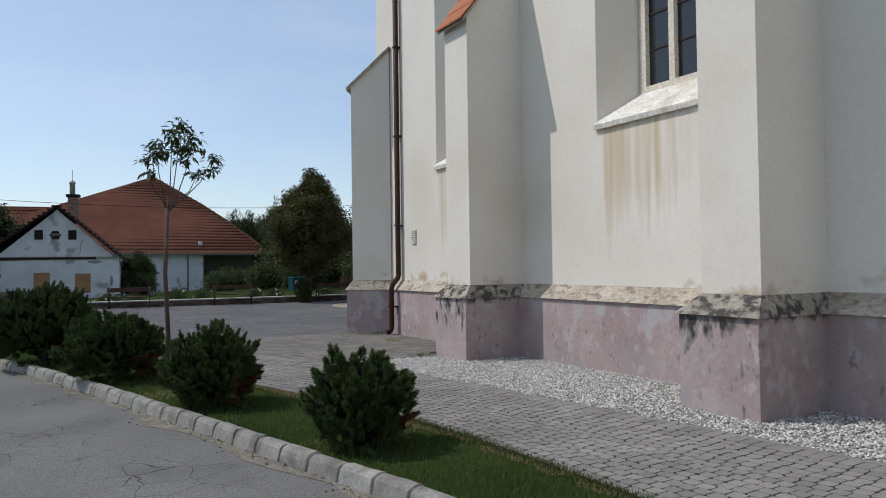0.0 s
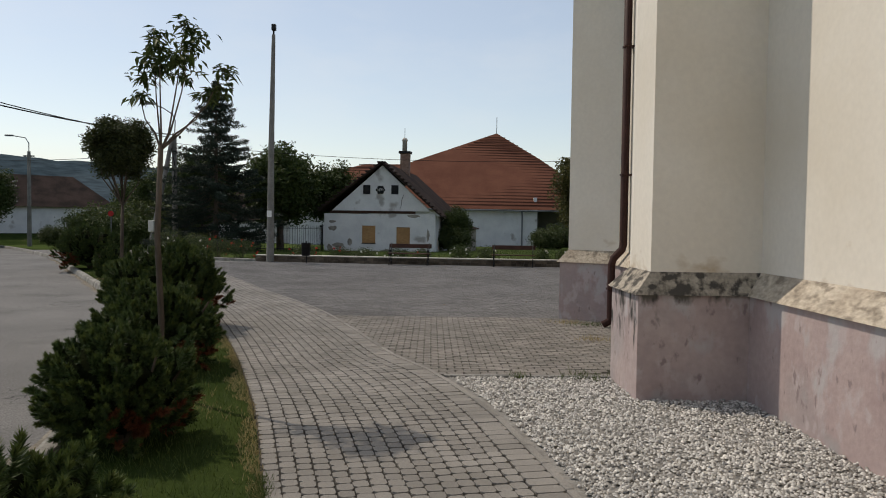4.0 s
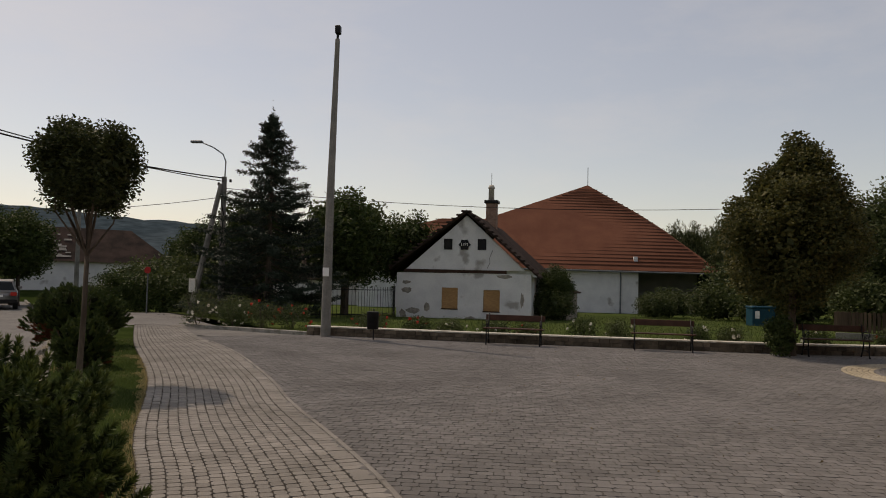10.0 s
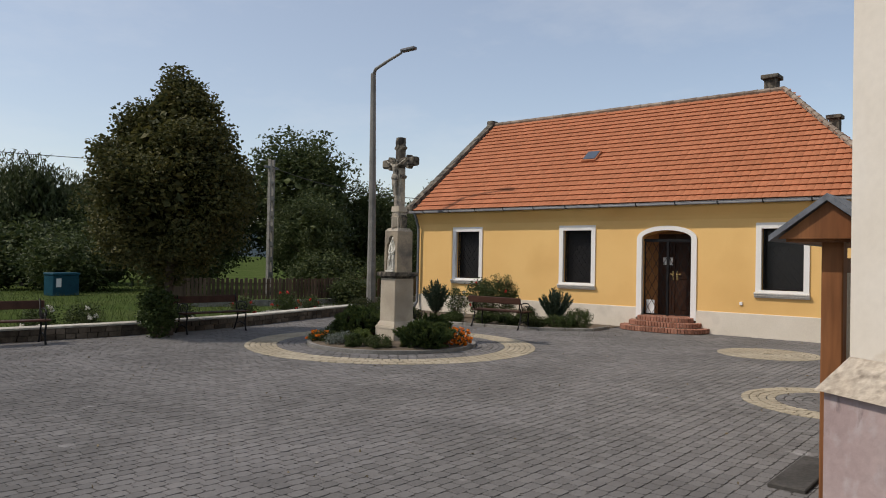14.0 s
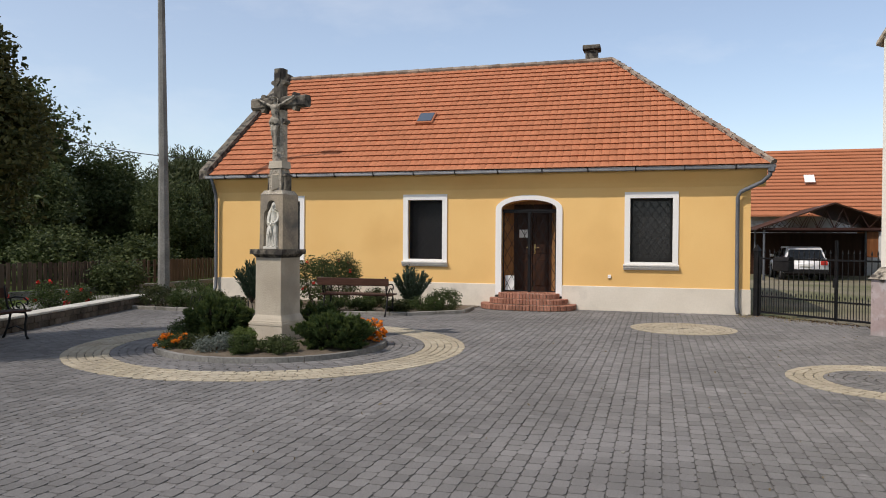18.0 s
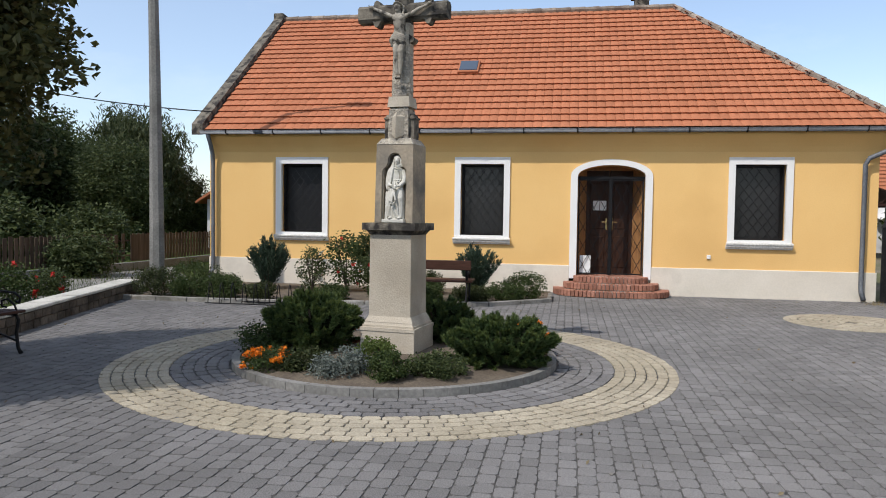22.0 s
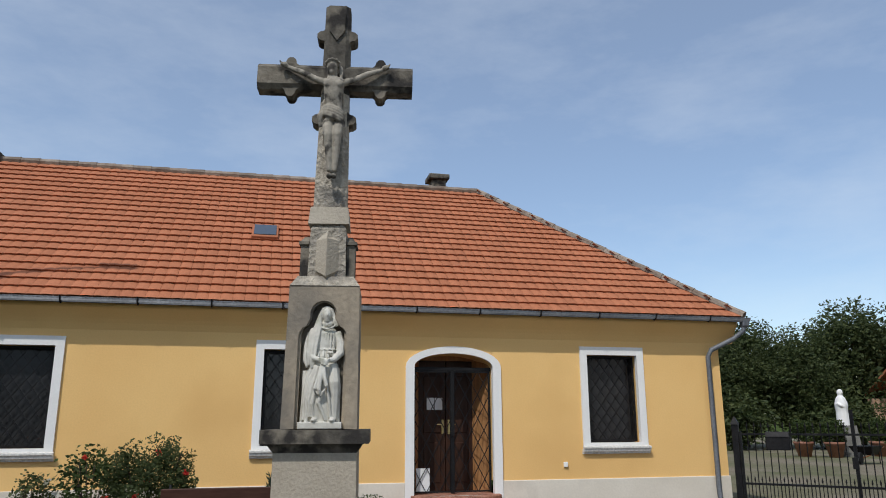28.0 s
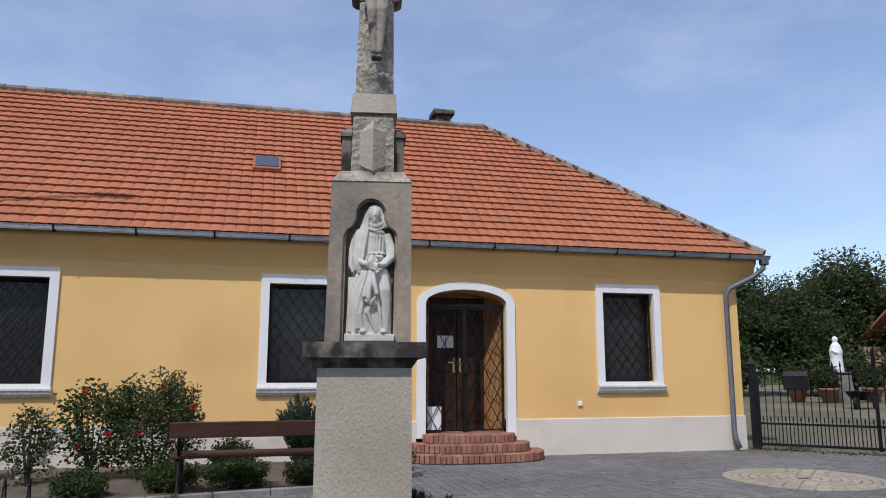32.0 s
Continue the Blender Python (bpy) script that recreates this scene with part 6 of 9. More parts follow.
# ---- bed along the yellow house ----
sheet("house_bed", [(16.75, 31.9), (16.75, 29.2), (17.45, 25.4), (18.3, 24.45), (20.07, 24.42), (20.07, 31.9)], 0.02, SOIL, label="planting bed along the yellow house", category="flower bed")
EDGE = smooth_line([(16.72, 31.9), (16.72, 29.2), (17.42, 25.4)], 0.5)
edge = thing("bed_edging", (0, 0, 0), 0, "grey concrete edging stones along the bed", "edging")
for line in (EDGE, smooth_line([(17.42, 25.4), (18.3, 24.4)], 0.5), smooth_line([(18.3, 24.4), (19.2, 24.4)], 0.5)):
    for p, q in zip(line, line[1:]):
        d = q - p
        m = Matrix.Translation((*p, 0)) @ Matrix.Rotation(math.atan2(d[1], d[0]), 4, "Z")
        part("edging_stone", boxed(0.005, np.linalg.norm(d) - 0.005, -0.04, 0.04, -0.05, 0.075, 0.01, m), KERB, edge)


def juniper(x, y, rx, h, seed, label):
    """A vase of upright branches, each a plume of scale leaves."""
    rng = np.random.default_rng(seed)
    t = thing("juniper", (x, y, 0.02), 0, label, "shrub")
    wood, v = B(), []
    for k in range(70):
        a, lean = rng.uniform(0, 6.28), rng.uniform(0, 1) ** 0.6
        top = np.array([rx * lean * math.cos(a), rx * lean * math.sin(a), h * (1.02 - 0.34 * lean**2) * rng.uniform(0.78, 1.0)])
        bend = top * (0.45, 0.45, 0.5)
        if k < 14:
            tube(wood, [(0, 0, -0.03), tuple(bend), tuple(top * 0.9)], [0.014, 0.009, 0.003], 5, False)
        n = 120
        s = rng.uniform(0.18, 1.0, (n, 1))
        c = 2 * s * (1 - s) * bend + s**2 * top
        way = 2 * (1 - 2 * s) * bend + 2 * s * top
        way = way / np.linalg.norm(way, axis=1)[:, None] + rng.normal(size=(n, 3)) * 0.34
        way /= np.linalg.norm(way, axis=1)[:, None]
        b = np.cross(way, rng.normal(size=(n, 3)))
        b /= np.linalg.norm(b, axis=1)[:, None] + 1e-9
        c = c + rng.normal(size=(n, 3)) * 0.03 * (1.15 - s)
        ln = rng.uniform(0.06, 0.11, (n, 1))
        v.append(np.stack([c, c + way * ln * 0.5 + b * 0.009, c + way * ln, c + way * ln * 0.5 - b * 0.009], 1))
    part("woody_base", wood, BARK, t)
    v = np.concatenate(v)
    raw("foliage", v.reshape(-1, 3), np.arange(4 * len(v)).reshape(-1, 4), JUNIPER, t)
    return t


juniper(18.85, 29.95, 0.42, 1.06, 91, "upright blue green juniper beside the yellow wall")
juniper(18.9, 25.8, 0.46, 0.96, 92, "upright blue green juniper beside the bench")
shrub_at("rose_bush", 18.6, 28.95, 0.02, 0.3, 0.85, 93, LEAF_BROAD, 0.05, "thin rose bush with white blooms", 60, 22, 0.07, 0.6, WHITE_ROSE, 12, 0.07)
shrub_at("rose_bush", 18.8, 27.62, 0.02, 0.6, 1.27, 94, LEAF_BROAD, 0.042, "large leafy rose bush with a few red blooms", 180, 62, 0.07, 0.6, RED_ROSE, 9, 0.06)
shrub_at("rose_bush", 18.9, 28.35, 0.02, 0.4, 1.15, 95, LEAF_MID, 0.06, "rose bush with red and white blooms", 70, 26, 0.08, 0.6, RED_ROSE, 5, 0.055)
for k, (x, y, r, h) in enumerate(((17.1, 31.35, 0.46, 0.5), (17.2, 30.75, 0.4, 0.38), (18.1, 31.1, 0.55, 0.6), (17.15, 30.1, 0.42, 0.36), (17.2, 29.4, 0.3, 0.24), (17.9, 30.4, 0.36, 0.34), (18.05, 25.2, 0.46, 0.3), (18.4, 24.85, 0.44, 0.46), (17.85, 25.75, 0.34, 0.24), (17.85, 26.6, 0.4, 0.28), (17.75, 27.3, 0.34, 0.26), (17.5, 28.2, 0.32, 0.22), (18.9, 26.7, 0.3, 0.4))):
    shrub_at("low_shrub", x, y, 0.02, r, h, 101 + k, LEAF_MID if k % 4 else LEAF_DARK, 0.035, "low clipped green shrub along the bed edging", 80, 48, 0.045, 0.6)

# ---- benches ----
bench = thing("park_bench", (3.12, 30.6, 0), -8, "red brown slatted bench with black cast iron ends", "bench", "benches round the square")
L = 1.62
for k, y in enumerate((-0.2, -0.1, 0.0, 0.1)):
    part("seat_slat", boxed(-L / 2, L / 2, y - 0.042, y + 0.042, 0.43 - 0.012 * (k > 2), 0.462 - 0.012 * (k > 2), 0.006), BENCH_WOOD, bench)
part("back_board", boxed(-L / 2, L / 2, 0.185, 0.215, 0.66, 0.82, 0.008, Matrix.Translation((0, 0, 0)) @ Matrix.Rotation(radians(-6), 4, "X")), BENCH_WOOD, bench)
for s in (-1, 1):
    x = s * (L / 2 - 0.09)
    b = B()
    tube(b, [(x, -0.26, 0.0), (x, -0.22, 0.06), (x, -0.2, 0.22), (x, -0.23, 0.36), (x, -0.2, 0.42), (x, 0.1, 0.42), (x, 0.17, 0.5), (x, 0.24, 0.83)], [0.022, 0.018, 0.018, 0.018, 0.02, 0.02, 0.018, 0.014], 7)
    tube(b, [(x, 0.26, 0.0), (x, 0.22, 0.07), (x, 0.14, 0.24), (x, 0.1, 0.42)], [0.022, 0.018, 0.018, 0.018], 7)
    end = part("iron_end", b, IRON, bench, "black cast iron leg with curls", True)
    b = B()
    tube(b, [(x, 0.17, 0.62), (x, 0.0, 0.66), (x, -0.18, 0.65), (x, -0.26, 0.6), (x, -0.24, 0.54), (x, -0.2, 0.56)], 0.014, 6)
    tube(b, [(x, -0.22, 0.44), (x, -0.18, 0.52), (x, -0.1, 0.58), (x, -0.02, 0.56), (x, -0.02, 0.5), (x, -0.08, 0.49)], 0.012, 6)
    tube(b, [(x, 0.02, 0.44), (x, 0.08, 0.55), (x, 0.12, 0.64)], 0.012, 6)
    part("scroll_arm", b, IRON, end, "curled cast iron armrest", True)
    part("tie_bar", tube(B(), [(x, -0.19, 0.14), (x, 0.0, 0.2), (x, 0.18, 0.14)], 0.012, 6), IRON, end, smooth=True)
for x, y, a in ((7.0, 30.3, -8), (11.25, 30.08, -3), (17.25, 26.45, 82)):
    copy_thing(bench, pose(x, y, 0, 0, 0, a + (0 if a < 80 else -172 + 180)))

# litter bin by the tall pole
binb = thing("litter_bin", (-0.78, 30.8, 0), 0, "dark grey metal litter bin on a post beside the low wall", "bin")
part("post", tube(B(), [(0, 0.16, -0.02), (0, 0.16, 0.85)], 0.02, 8), IRON, binb)
part("bin_body", lathe(B(), [(0.13, 0.3), (0.16, 0.32), (0.17, 0.75), (0.18, 0.78), (0.15, 0.79)], 16), IRON, binb, smooth=True)

# bicycle rack
rack = thing("bicycle_rack", (16.35, 29.15, 0), 0, "low black wire bicycle rack on the paving", "bike rack")
b = B()
tube(b, [(0, -0.85, 0.03), (0, 0.85, 0.03)], 0.012, 6)
tube(b, [(0.32, -0.85, 0.03), (0.32, 0.85, 0.03)], 0.012, 6)
part("rail", b, IRON, rack)
for k in range(9):
    y = -0.8 + k * 0.2
    part("hoop", tube(B(), [(0, y, 0.03), (0.04, y, 0.3), (0.1, y + 0.01, 0.36), (0.16, y + 0.02, 0.34), (0.28, y + 0.04, 0.06), (0.32, y + 0.04, 0.03)], 0.008, 6), IRON, rack)

# notice board by the church corner
board = thing("notice_board", (7.3, 16.74, 0), 0, "timber notice board with a small grey metal roof", "notice board")
for x in (0.0, 1.5):
    part("post", boxed(x - 0.065, x + 0.065, -0.065, 0.065, -0.05, 1.95, 0.008), BOARD_WOOD, board)
part("panel", boxed(0.07, 1.43, -0.03, 0.0, 0.75, 1.7, 0.004), CAP, board, "pale display panel")
part("rail", boxed(0.07, 1.43, -0.04, 0.04, 1.7, 1.8, 0.006), BOARD_WOOD, board)
for s in (1, -1):
    b = B()
    prism(b, [(0, 2.21), (s * 0.35, 1.94), (s * 0.35, 1.9), (0, 2.165)], 0, -0.24, 1.74)
    part("roof_sheet", b, ZINC, board, "grey metal roof sheet")
b = B()
prism(b, [(0, 2.16), (0.3, 1.92), (-0.3, 1.92)], 0, -0.2, -0.16)
part("gable_board", b, BOARD_WOOD, board)
part("rafter_tie", boxed(-0.16, 1.66, -0.26, 0.26, 1.9, 1.925), BOARD_WOOD, board)
slab = thing("concrete_slab", (8.55, 17.2, 0), 0, "dark concrete slab set into the paving by the notice board", "slab")
part("slab_top", boxed(-0.55, 0.55, -0.14, 0.14, -0.01, 0.035, 0.008), mat("dark slab", (0.05, 0.047, 0.042), (0.08, 0.075, 0.068), 3, 30, 0.9, 0.5), slab)

# ---- low stone wall of the lawn ----
COPING = mat("weathered coping", (0.4, 0.38, 0.33), (0.5, 0.48, 0.42), 2, 30, 0.9, 0.4, stain=(0.26, 0.24, 0.2), stain_scale=3, vary=0.1)
wall_ = thing("low_wall", (0, 0, 0), 0, "low rubble stone wall with a pale concrete coping", "wall")
core = B()
L0, R0 = beside(WALL_LINE, -0.3), WALL_LINE
for i in range(len(WALL_LINE) - 1):
    vs = [core.verts.new((*p, z)) for z in (-0.1, 0.22) for p in (R0[i] + (0, 0.015), R0[i + 1] + (0, 0.015), L0[i + 1], L0[i])]
    for f in ((4, 5, 6, 7), (0, 1, 5, 4), (2, 3, 7, 6), (1, 2, 6, 5), (3, 0, 4, 7)):
        core.faces.new([vs[k] for k in f])
bmesh.ops.recalc_face_normals(core, faces=core.faces[:])
part("core", core, mat("grey wall mortar", (0.12, 0.105, 0.088), (0.18, 0.16, 0.135), 4, 40, 0.95, 0.5), wall_)
for i in range(0, len(WALL_LINE) - 1, 2):
    p, q = WALL_LINE[i], WALL_LINE[min(i + 2, len(WALL_LINE) - 1)]
    d = q - p
    m = Matrix.Translation((*p, 0)) @ Matrix.Rotation(math.atan2(d[1], d[0]), 4, "Z")
    part("coping", boxed(0.004, np.linalg.norm(d) - 0.004, -0.03, 0.33, 0.225, 0.27, 0.01, m), COPING, wall_)
rng = np.random.default_rng(5)
stones = []
for s in range(4):
    b = B()
    box(b, -0.5, 0.5, -0.03, 0.03, -0.5, 0.5)
    bmesh.ops.bevel(b, geom=b.edges[:], offset=0.012, segments=1, affect="EDGES")
    for v in b.verts:
        v.co += Vector(rng.uniform(-0.05, 0.05, 3) * (1, 0.15, 1))
    me = bpy.data.meshes.new("wall_stone")
    b.to_mesh(me)
    b.free()
    me.materials.append(STONEWALL)
    stones.append(me)
along = np.concatenate([[0], np.cumsum(np.linalg.norm(np.diff(WALL_LINE, axis=0), axis=1))])
for row in range(2):
    s = 0.05
    while s < along[-1] - 0.1:
        w = rng.uniform(0.16, 0.34)
        mid = s + w / 2
        p = np.array([np.interp(mid, along, WALL_LINE[:, k]) for k in (0, 1)])
        q = np.array([np.interp(mid + 0.1, along, WALL_LINE[:, k]) for k in (0, 1)])
        o = new("wall_stone", stones[rng.integers(4)])
        o.parent = wall_
        h = 0.102
        o.matrix_basis = Matrix.Translation((*p, 0.055 + row * 0.11)) @ Matrix.Rotation(math.atan2(*(q - p)[::-1]), 4, "Z") @ Matrix.Diagonal((w - 0.015, 1, h, 1))
        s += w
# roses and kerb behind and beside the wall
for k, (x, y, r, h, fl) in enumerate(((-7.1, 33.9, 0.75, 1.25, WHITE_ROSE), (-6.1, 34.4, 0.6, 0.8, WHITE_ROSE), (-5.0, 34.0, 0.7, 0.8, RED_ROSE), (-4.0, 34.0, 0.65, 0.75, RED_ROSE), (-1.3, 33.4, 0.6, 0.6, RED_ROSE), (0.2, 33.2, 0.5, 0.45, RED_ROSE), (1.2, 33.0, 0.5, 0.45, WHITE_ROSE), (2.6, 32.8, 0.55, 0.45, WHITE_ROSE), (3.6, 32.6, 0.4, 0.4, RED_ROSE), (5.2, 32.2, 0.5, 0.65, WHITE_ROSE), (6.2, 32.1, 0.45, 0.6, WHITE_ROSE), (8.3, 31.9, 0.35, 0.5, WHITE_ROSE), (13.6, 32.3, 0.3, 0.5, RED_ROSE), (15.6, 33.0, 0.35, 0.55, RED_ROSE), (16.6, 33.1, 0.3, 0.4, RED_ROSE), (11.6, 31.9, 0.35, 0.5, WHITE_ROSE), (9.2, 31.8, 0.4, 0.5, WHITE_ROSE))):
    shrub_at("rose_bush", x, y, 0.02, r, h, 201 + k, LEAF_MID if k % 2 else LEAF_BROAD, 0.05, "rose bush in bloom behind the low stone wall" if x > -3 else "rose bush in bloom beside the side street", 70, 30, 0.1, 0.6, fl, 9 if k < 4 else 7, 0.065)
rk = thing("rose_bed_kerb", (0, 0, 0), 0, "concrete kerb of the rose bed at the side street", "kerb")
for line in (smooth_line([(-2.95, 32.1), (-5.4, 33.1), (-7.6, 34.3), (-9.2, 38.3)], 1.0),):
    for p, q in zip(line, line[1:]):
        d = q - p
        m = Matrix.Translation((*p, 0)) @ Matrix.Rotation(math.atan2(d[1], d[0]), 4, "Z")
        part("kerb_stone", boxed(0.005, np.linalg.norm(d) - 0.005, -0.06, 0.06, -0.1, 0.09, 0.015, m), KERB, rk)

# ---- poles, lamps and wires ----
pole = thing("concrete_pole", (-2.3, 31.62, 0), 0, "tall slim concrete pole with a small floodlight on top", "pole")
part("shaft", tube(B(), [(0, 0, -0.1), (0.02, 0, 4.3), (0.09, 0, 8.73)], [0.15, 0.115, 0.07], 8), CONCRETE, pole)
part("floodlight", boxed(0.02, 0.18, -0.1, 0.1, 8.89, 9.13, 0.02), IRON, pole)
part("bracket", tube(B(), [(0.09, 0, 8.68), (0.09, 0, 8.91)], 0.04, 6), IRON, pole)
part("notice", boxed(-0.1, 0.08, -0.15, -0.14, 1.74, 1.99), PAPER, pole, "white notice taped to the pole")
lamp = thing("street_lamp", (17.95, 31.82, 0), 0, "tall concrete street lamp with a bent arm", "street lamp")
part("shaft", tube(B(), [(0, 0, -0.1), (0.0, 0.03, 3.5), (0.0, 0.1, 7.45)], [0.15, 0.11, 0.08], 8), CONCRETE, lamp)
part("arm", tube(B(), [(0, 0.1, 7.4), (0, 0.0, 7.58), (0.05, -0.5, 7.78), (0.1, -1.0, 7.95)], [0.06, 0.05, 0.045, 0.035], 8), CONCRETE, lamp, smooth=True)
part("lamp_head", boxed(0.02, 0.2, -1.55, -0.98, 7.96, 8.06, 0.03, Matrix.Translation((0, 0, 0))), ZINC, lamp, "grey lamp head")
wp = thing("lattice_pole", (21.6, 41.8, -0.1), 20, "grey concrete lattice pole behind the low wall", "pole")
for s in (-1, 1):
    part("leg", boxed(s * 0.13 - 0.05, s * 0.13 + 0.05, -0.07, 0.07, -0.5, 6.0, 0.01), KERB, wp)
for k in range(9):
    part("rung", boxed(-0.085, 0.085, -0.05, 0.05, 0.25 + k * 0.66, 0.45 + k * 0.66), KERB, wp)
part("crossarm", boxed(-0.5, 0.5, -0.04, 0.04, 5.6, 5.7), ZINC, wp)
ap = thing("utility_pole", (-10.0, 43.2, -0.08), 0, "braced concrete utility pole with a curved street lamp arm", "utility pole")
part("shaft", tube(B(), [(0, 0, -0.2), (-0.05, 0, 6.3)], [0.17, 0.12], 8), CONCRETE, ap)
part("brace", tube(B(), [(-0.95, -1.2, -0.2), (-0.15, -0.1, 5.95)], [0.16, 0.11], 8), CONCRETE, ap, "leaning concrete brace")
part("lamp_arm", tube(B(), [(-0.03, 0, 6.2), (0.0, 0, 7.0), (-0.15, 0, 7.35), (-0.6, -0.05, 7.65), (-1.1, -0.1, 7.85)], 0.03, 7), ZINC, ap, smooth=True)
part("lamp_head", boxed(-1.65, -1.1, -0.22, 0.02, 7.84, 7.95, 0.03), ZINC, ap)
part("meter_box", boxed(-0.95, -0.65, -1.35, -1.15, 1.0, 1.6, 0.02), CAP, ap, "pale grey meter box")
part("cable_loop", tube(B(), [(-0.2, -0.2, 5.8), (0.1, -0.3, 4.5), (0.05, -0.35, 3.2), (-0.2, -0.5, 2.6), (-0.5, -0.6, 2.8)], 0.025, 6), BLACK_RUBBER, ap)
for k, z in enumerate((5.9, 6.05)):
    part("insulator", boxed(-0.35 + 0.55 * k, -0.25 + 0.55 * k, -0.05, 0.05, z, z + 0.14, 0.02), BLACK_RUBBER, ap)
fp = thing("utility_pole", (-39.2, 58.6, -0.3), 0, "distant concrete utility pole with a street lamp arm", "utility pole")
part("shaft", tube(B(), [(0, 0, -0.2), (0, 0, 7.4)], [0.2, 0.14], 8), CONCRETE, fp)
part("crossarm", boxed(-0.6, 0.6, -0.06, 0.06, 6.9, 7.05), CONCRETE, fp)
part("lamp_arm", tube(B(), [(0, 0, 7.3), (0, 0, 8.2), (0.4, 0, 8.5), (1.6, 0, 8.6)], 0.04, 6), ZINC, fp)
part("lamp_head", boxed(1.5, 2.2, -0.12, 0.12, 8.56, 8.7, 0.03), ZINC, fp)
np_ = thing("utility_pole", (-26.2, 58.5, -0.4), 0, "concrete utility pole with a slim lamp arm beside the road", "utility pole")
part("shaft", tube(B(), [(0, 0, -0.2), (0, 0, 6.9)], [0.17, 0.12], 8), CONCRETE, np_)
part("crossarm", boxed(-0.4, 0.4, -0.05, 0.05, 6.5, 6.6), CONCRETE, np_)
part("lamp_arm", tube(B(), [(0, 0, 6.7), (0.0, 0, 7.5), (-0.25, 0, 7.9), (-1.2, 0, 8.05)], 0.035, 6), ZINC, np_)
part("lamp_head", boxed(-1.75, -1.15, -0.11, 0.11, 8.0, 8.12, 0.03), ZINC, np_)


def wire(name, p, q, sag, r, label):
    p, q = Vector(p), Vector(q)
    pts = [p.lerp(q, k / 16) - Vector((0, 0, sag * 4 * (k / 16) * (1 - k / 16))) for k in range(17)]
    t = thing(name, (0, 0, 0), 0, label, "cable")
    part("strand", tube(B(), pts, r, 5), BLACK_RUBBER, t)


wire("power_cable", (-10.05, 43.1, 6.15), (-17.0, 20.0, 7.4), 0.7, 0.03, "thick black twisted cable over the roadside")
wire("power_cable", (-10.05, 43.1, 6.0), (-17.3, 20.0, 7.9), 0.7, 0.022, "black cable over the roadside")
wire("overhead_wire", (-10.0, 43.2, 5.3), (-39.2, 58.6, 6.8), 0.8, 0.015, "thin overhead wire to a distant pole")
wire("overhead_wire", (-10.0, 43.2, 5.7), (21.6, 41.8, 5.6), 0.75, 0.013, "thin overhead wire across the square")
wire("overhead_wire", (-10.0, 43.2, 5.2), (1.0, 55.0, 4.2), 0.2, 0.012, "thin overhead wire to the old cottage")
wire("overhead_wire", (21.6, 41.8, 5.6), (19.95, 31.75, 3.7), 0.25, 0.013, "overhead wire from the lattice pole to the yellow house")

# ---- old white cottage ----
cot = thing("old_cottage", (-2.4, 46.5, -0.35), -7.6, "small decaying white cottage with boarded windows and a steep dark roof", "house")
W, D, H1, AX, AZ = 6.62, 13.0, 2.42, 3.45, 5.5
OLDWALL = mat("peeling white plaster", (0.6, 0.6, 0.6), (0.7, 0.7, 0.69), 1.2, 15, 0.95, 0.4, grain=0.05, stain=(0.36, 0.34, 0.32), stain_scale=0.9, stain_at=(0.62, 0.7))
part("front_wall", pierced(B(), 0.0, W, -0.3, H1, [(2.28, 3.08, 0.68, 1.72), (4.33, 5.13, 0.6, 1.65)], 0.0, 0.4, 1), OLDWALL, cot, "peeling white front wall")
for x0, x1, z0, z1 in ((2.28, 3.08, 0.68, 1.72), (4.33, 5.13, 0.6, 1.65)):
    w_ = part("window_board", boxed(x0, x1, 0.06, 0.09, z0 + 0.03, z1), PLYWOOD, cot, "boarded up with plywood")
    part("sill", boxed(x0 - 0.02, x1 + 0.02, -0.03, 0.06, z0 - 0.02, z0 + 0.03), BROWN_DOOR, w_)
part("side_wall", boxed(W - 0.4, W, 0.4, D, -0.3, H1 - 0.1), OLDWALL, cot)
part("side_wall", boxed(0.0, 0.4, 0.4, D, -0.3, H1 - 0.1), OLDWALL, cot)
part("back_wall", boxed(0.4, W - 0.4, D - 0.4, D, -0.3, H1 - 0.1), OLDWALL, cot)
b = B()
prism(b, [(0.45, H1 + 0.18), (W - 0.3, H1 + 0.18), (AX, AZ - 0.25)], 1, 0.05, 0.3)
gab = part("gable", b, OLDWALL, cot, "cracked white gable")
part("tie_beam", boxed(0.35, W - 1.2, -0.04, 0.2, H1 + 0.02, H1 + 0.17), BROWN_DOOR, cot, "blackened timber beam")
for x in (2.33, 4.0):
    part("vent", boxed(x, x + 0.42, 0.01, 0.06, H1 + 1.15, H1 + 1.68, 0.01), IRON, gab, "dark attic vent")
b = B()
star = [(3.36 + r * math.cos(a), H1 + 1.4 + r * 0.95 * math.sin(a)) for k in range(12) for r, a in [((0.3 if k % 2 == 0 else 0.23), math.pi * k / 6)]]
prism(b, star, 1, 0.0, 0.05)
part("date_plaque", b, IRON, gab, "dark plaque with the year on it")
tc_ = bpy.data.curves.new("date", "FONT")
tc_.body, tc_.size, tc_.align_x, tc_.align_y, tc_.extrude = "1771", 0.2, "CENTER", "CENTER", 0.006
tob = new("date_figures", tc_)
tob.matrix_basis = pose(3.36, -0.01, H1 + 1.4, 90, 0, 0)
tc_.materials.append(TRIM)
dg = bpy.context.evaluated_depsgraph_get()
tme = bpy.data.meshes.new_from_object(tob.evaluated_get(dg))
bpy.data.objects.remove(tob)
o = new("date_figures", tme)
o.parent = gab
o.matrix_basis = pose(3.36, -0.012, H1 + 1.4, 90, 0, 0)
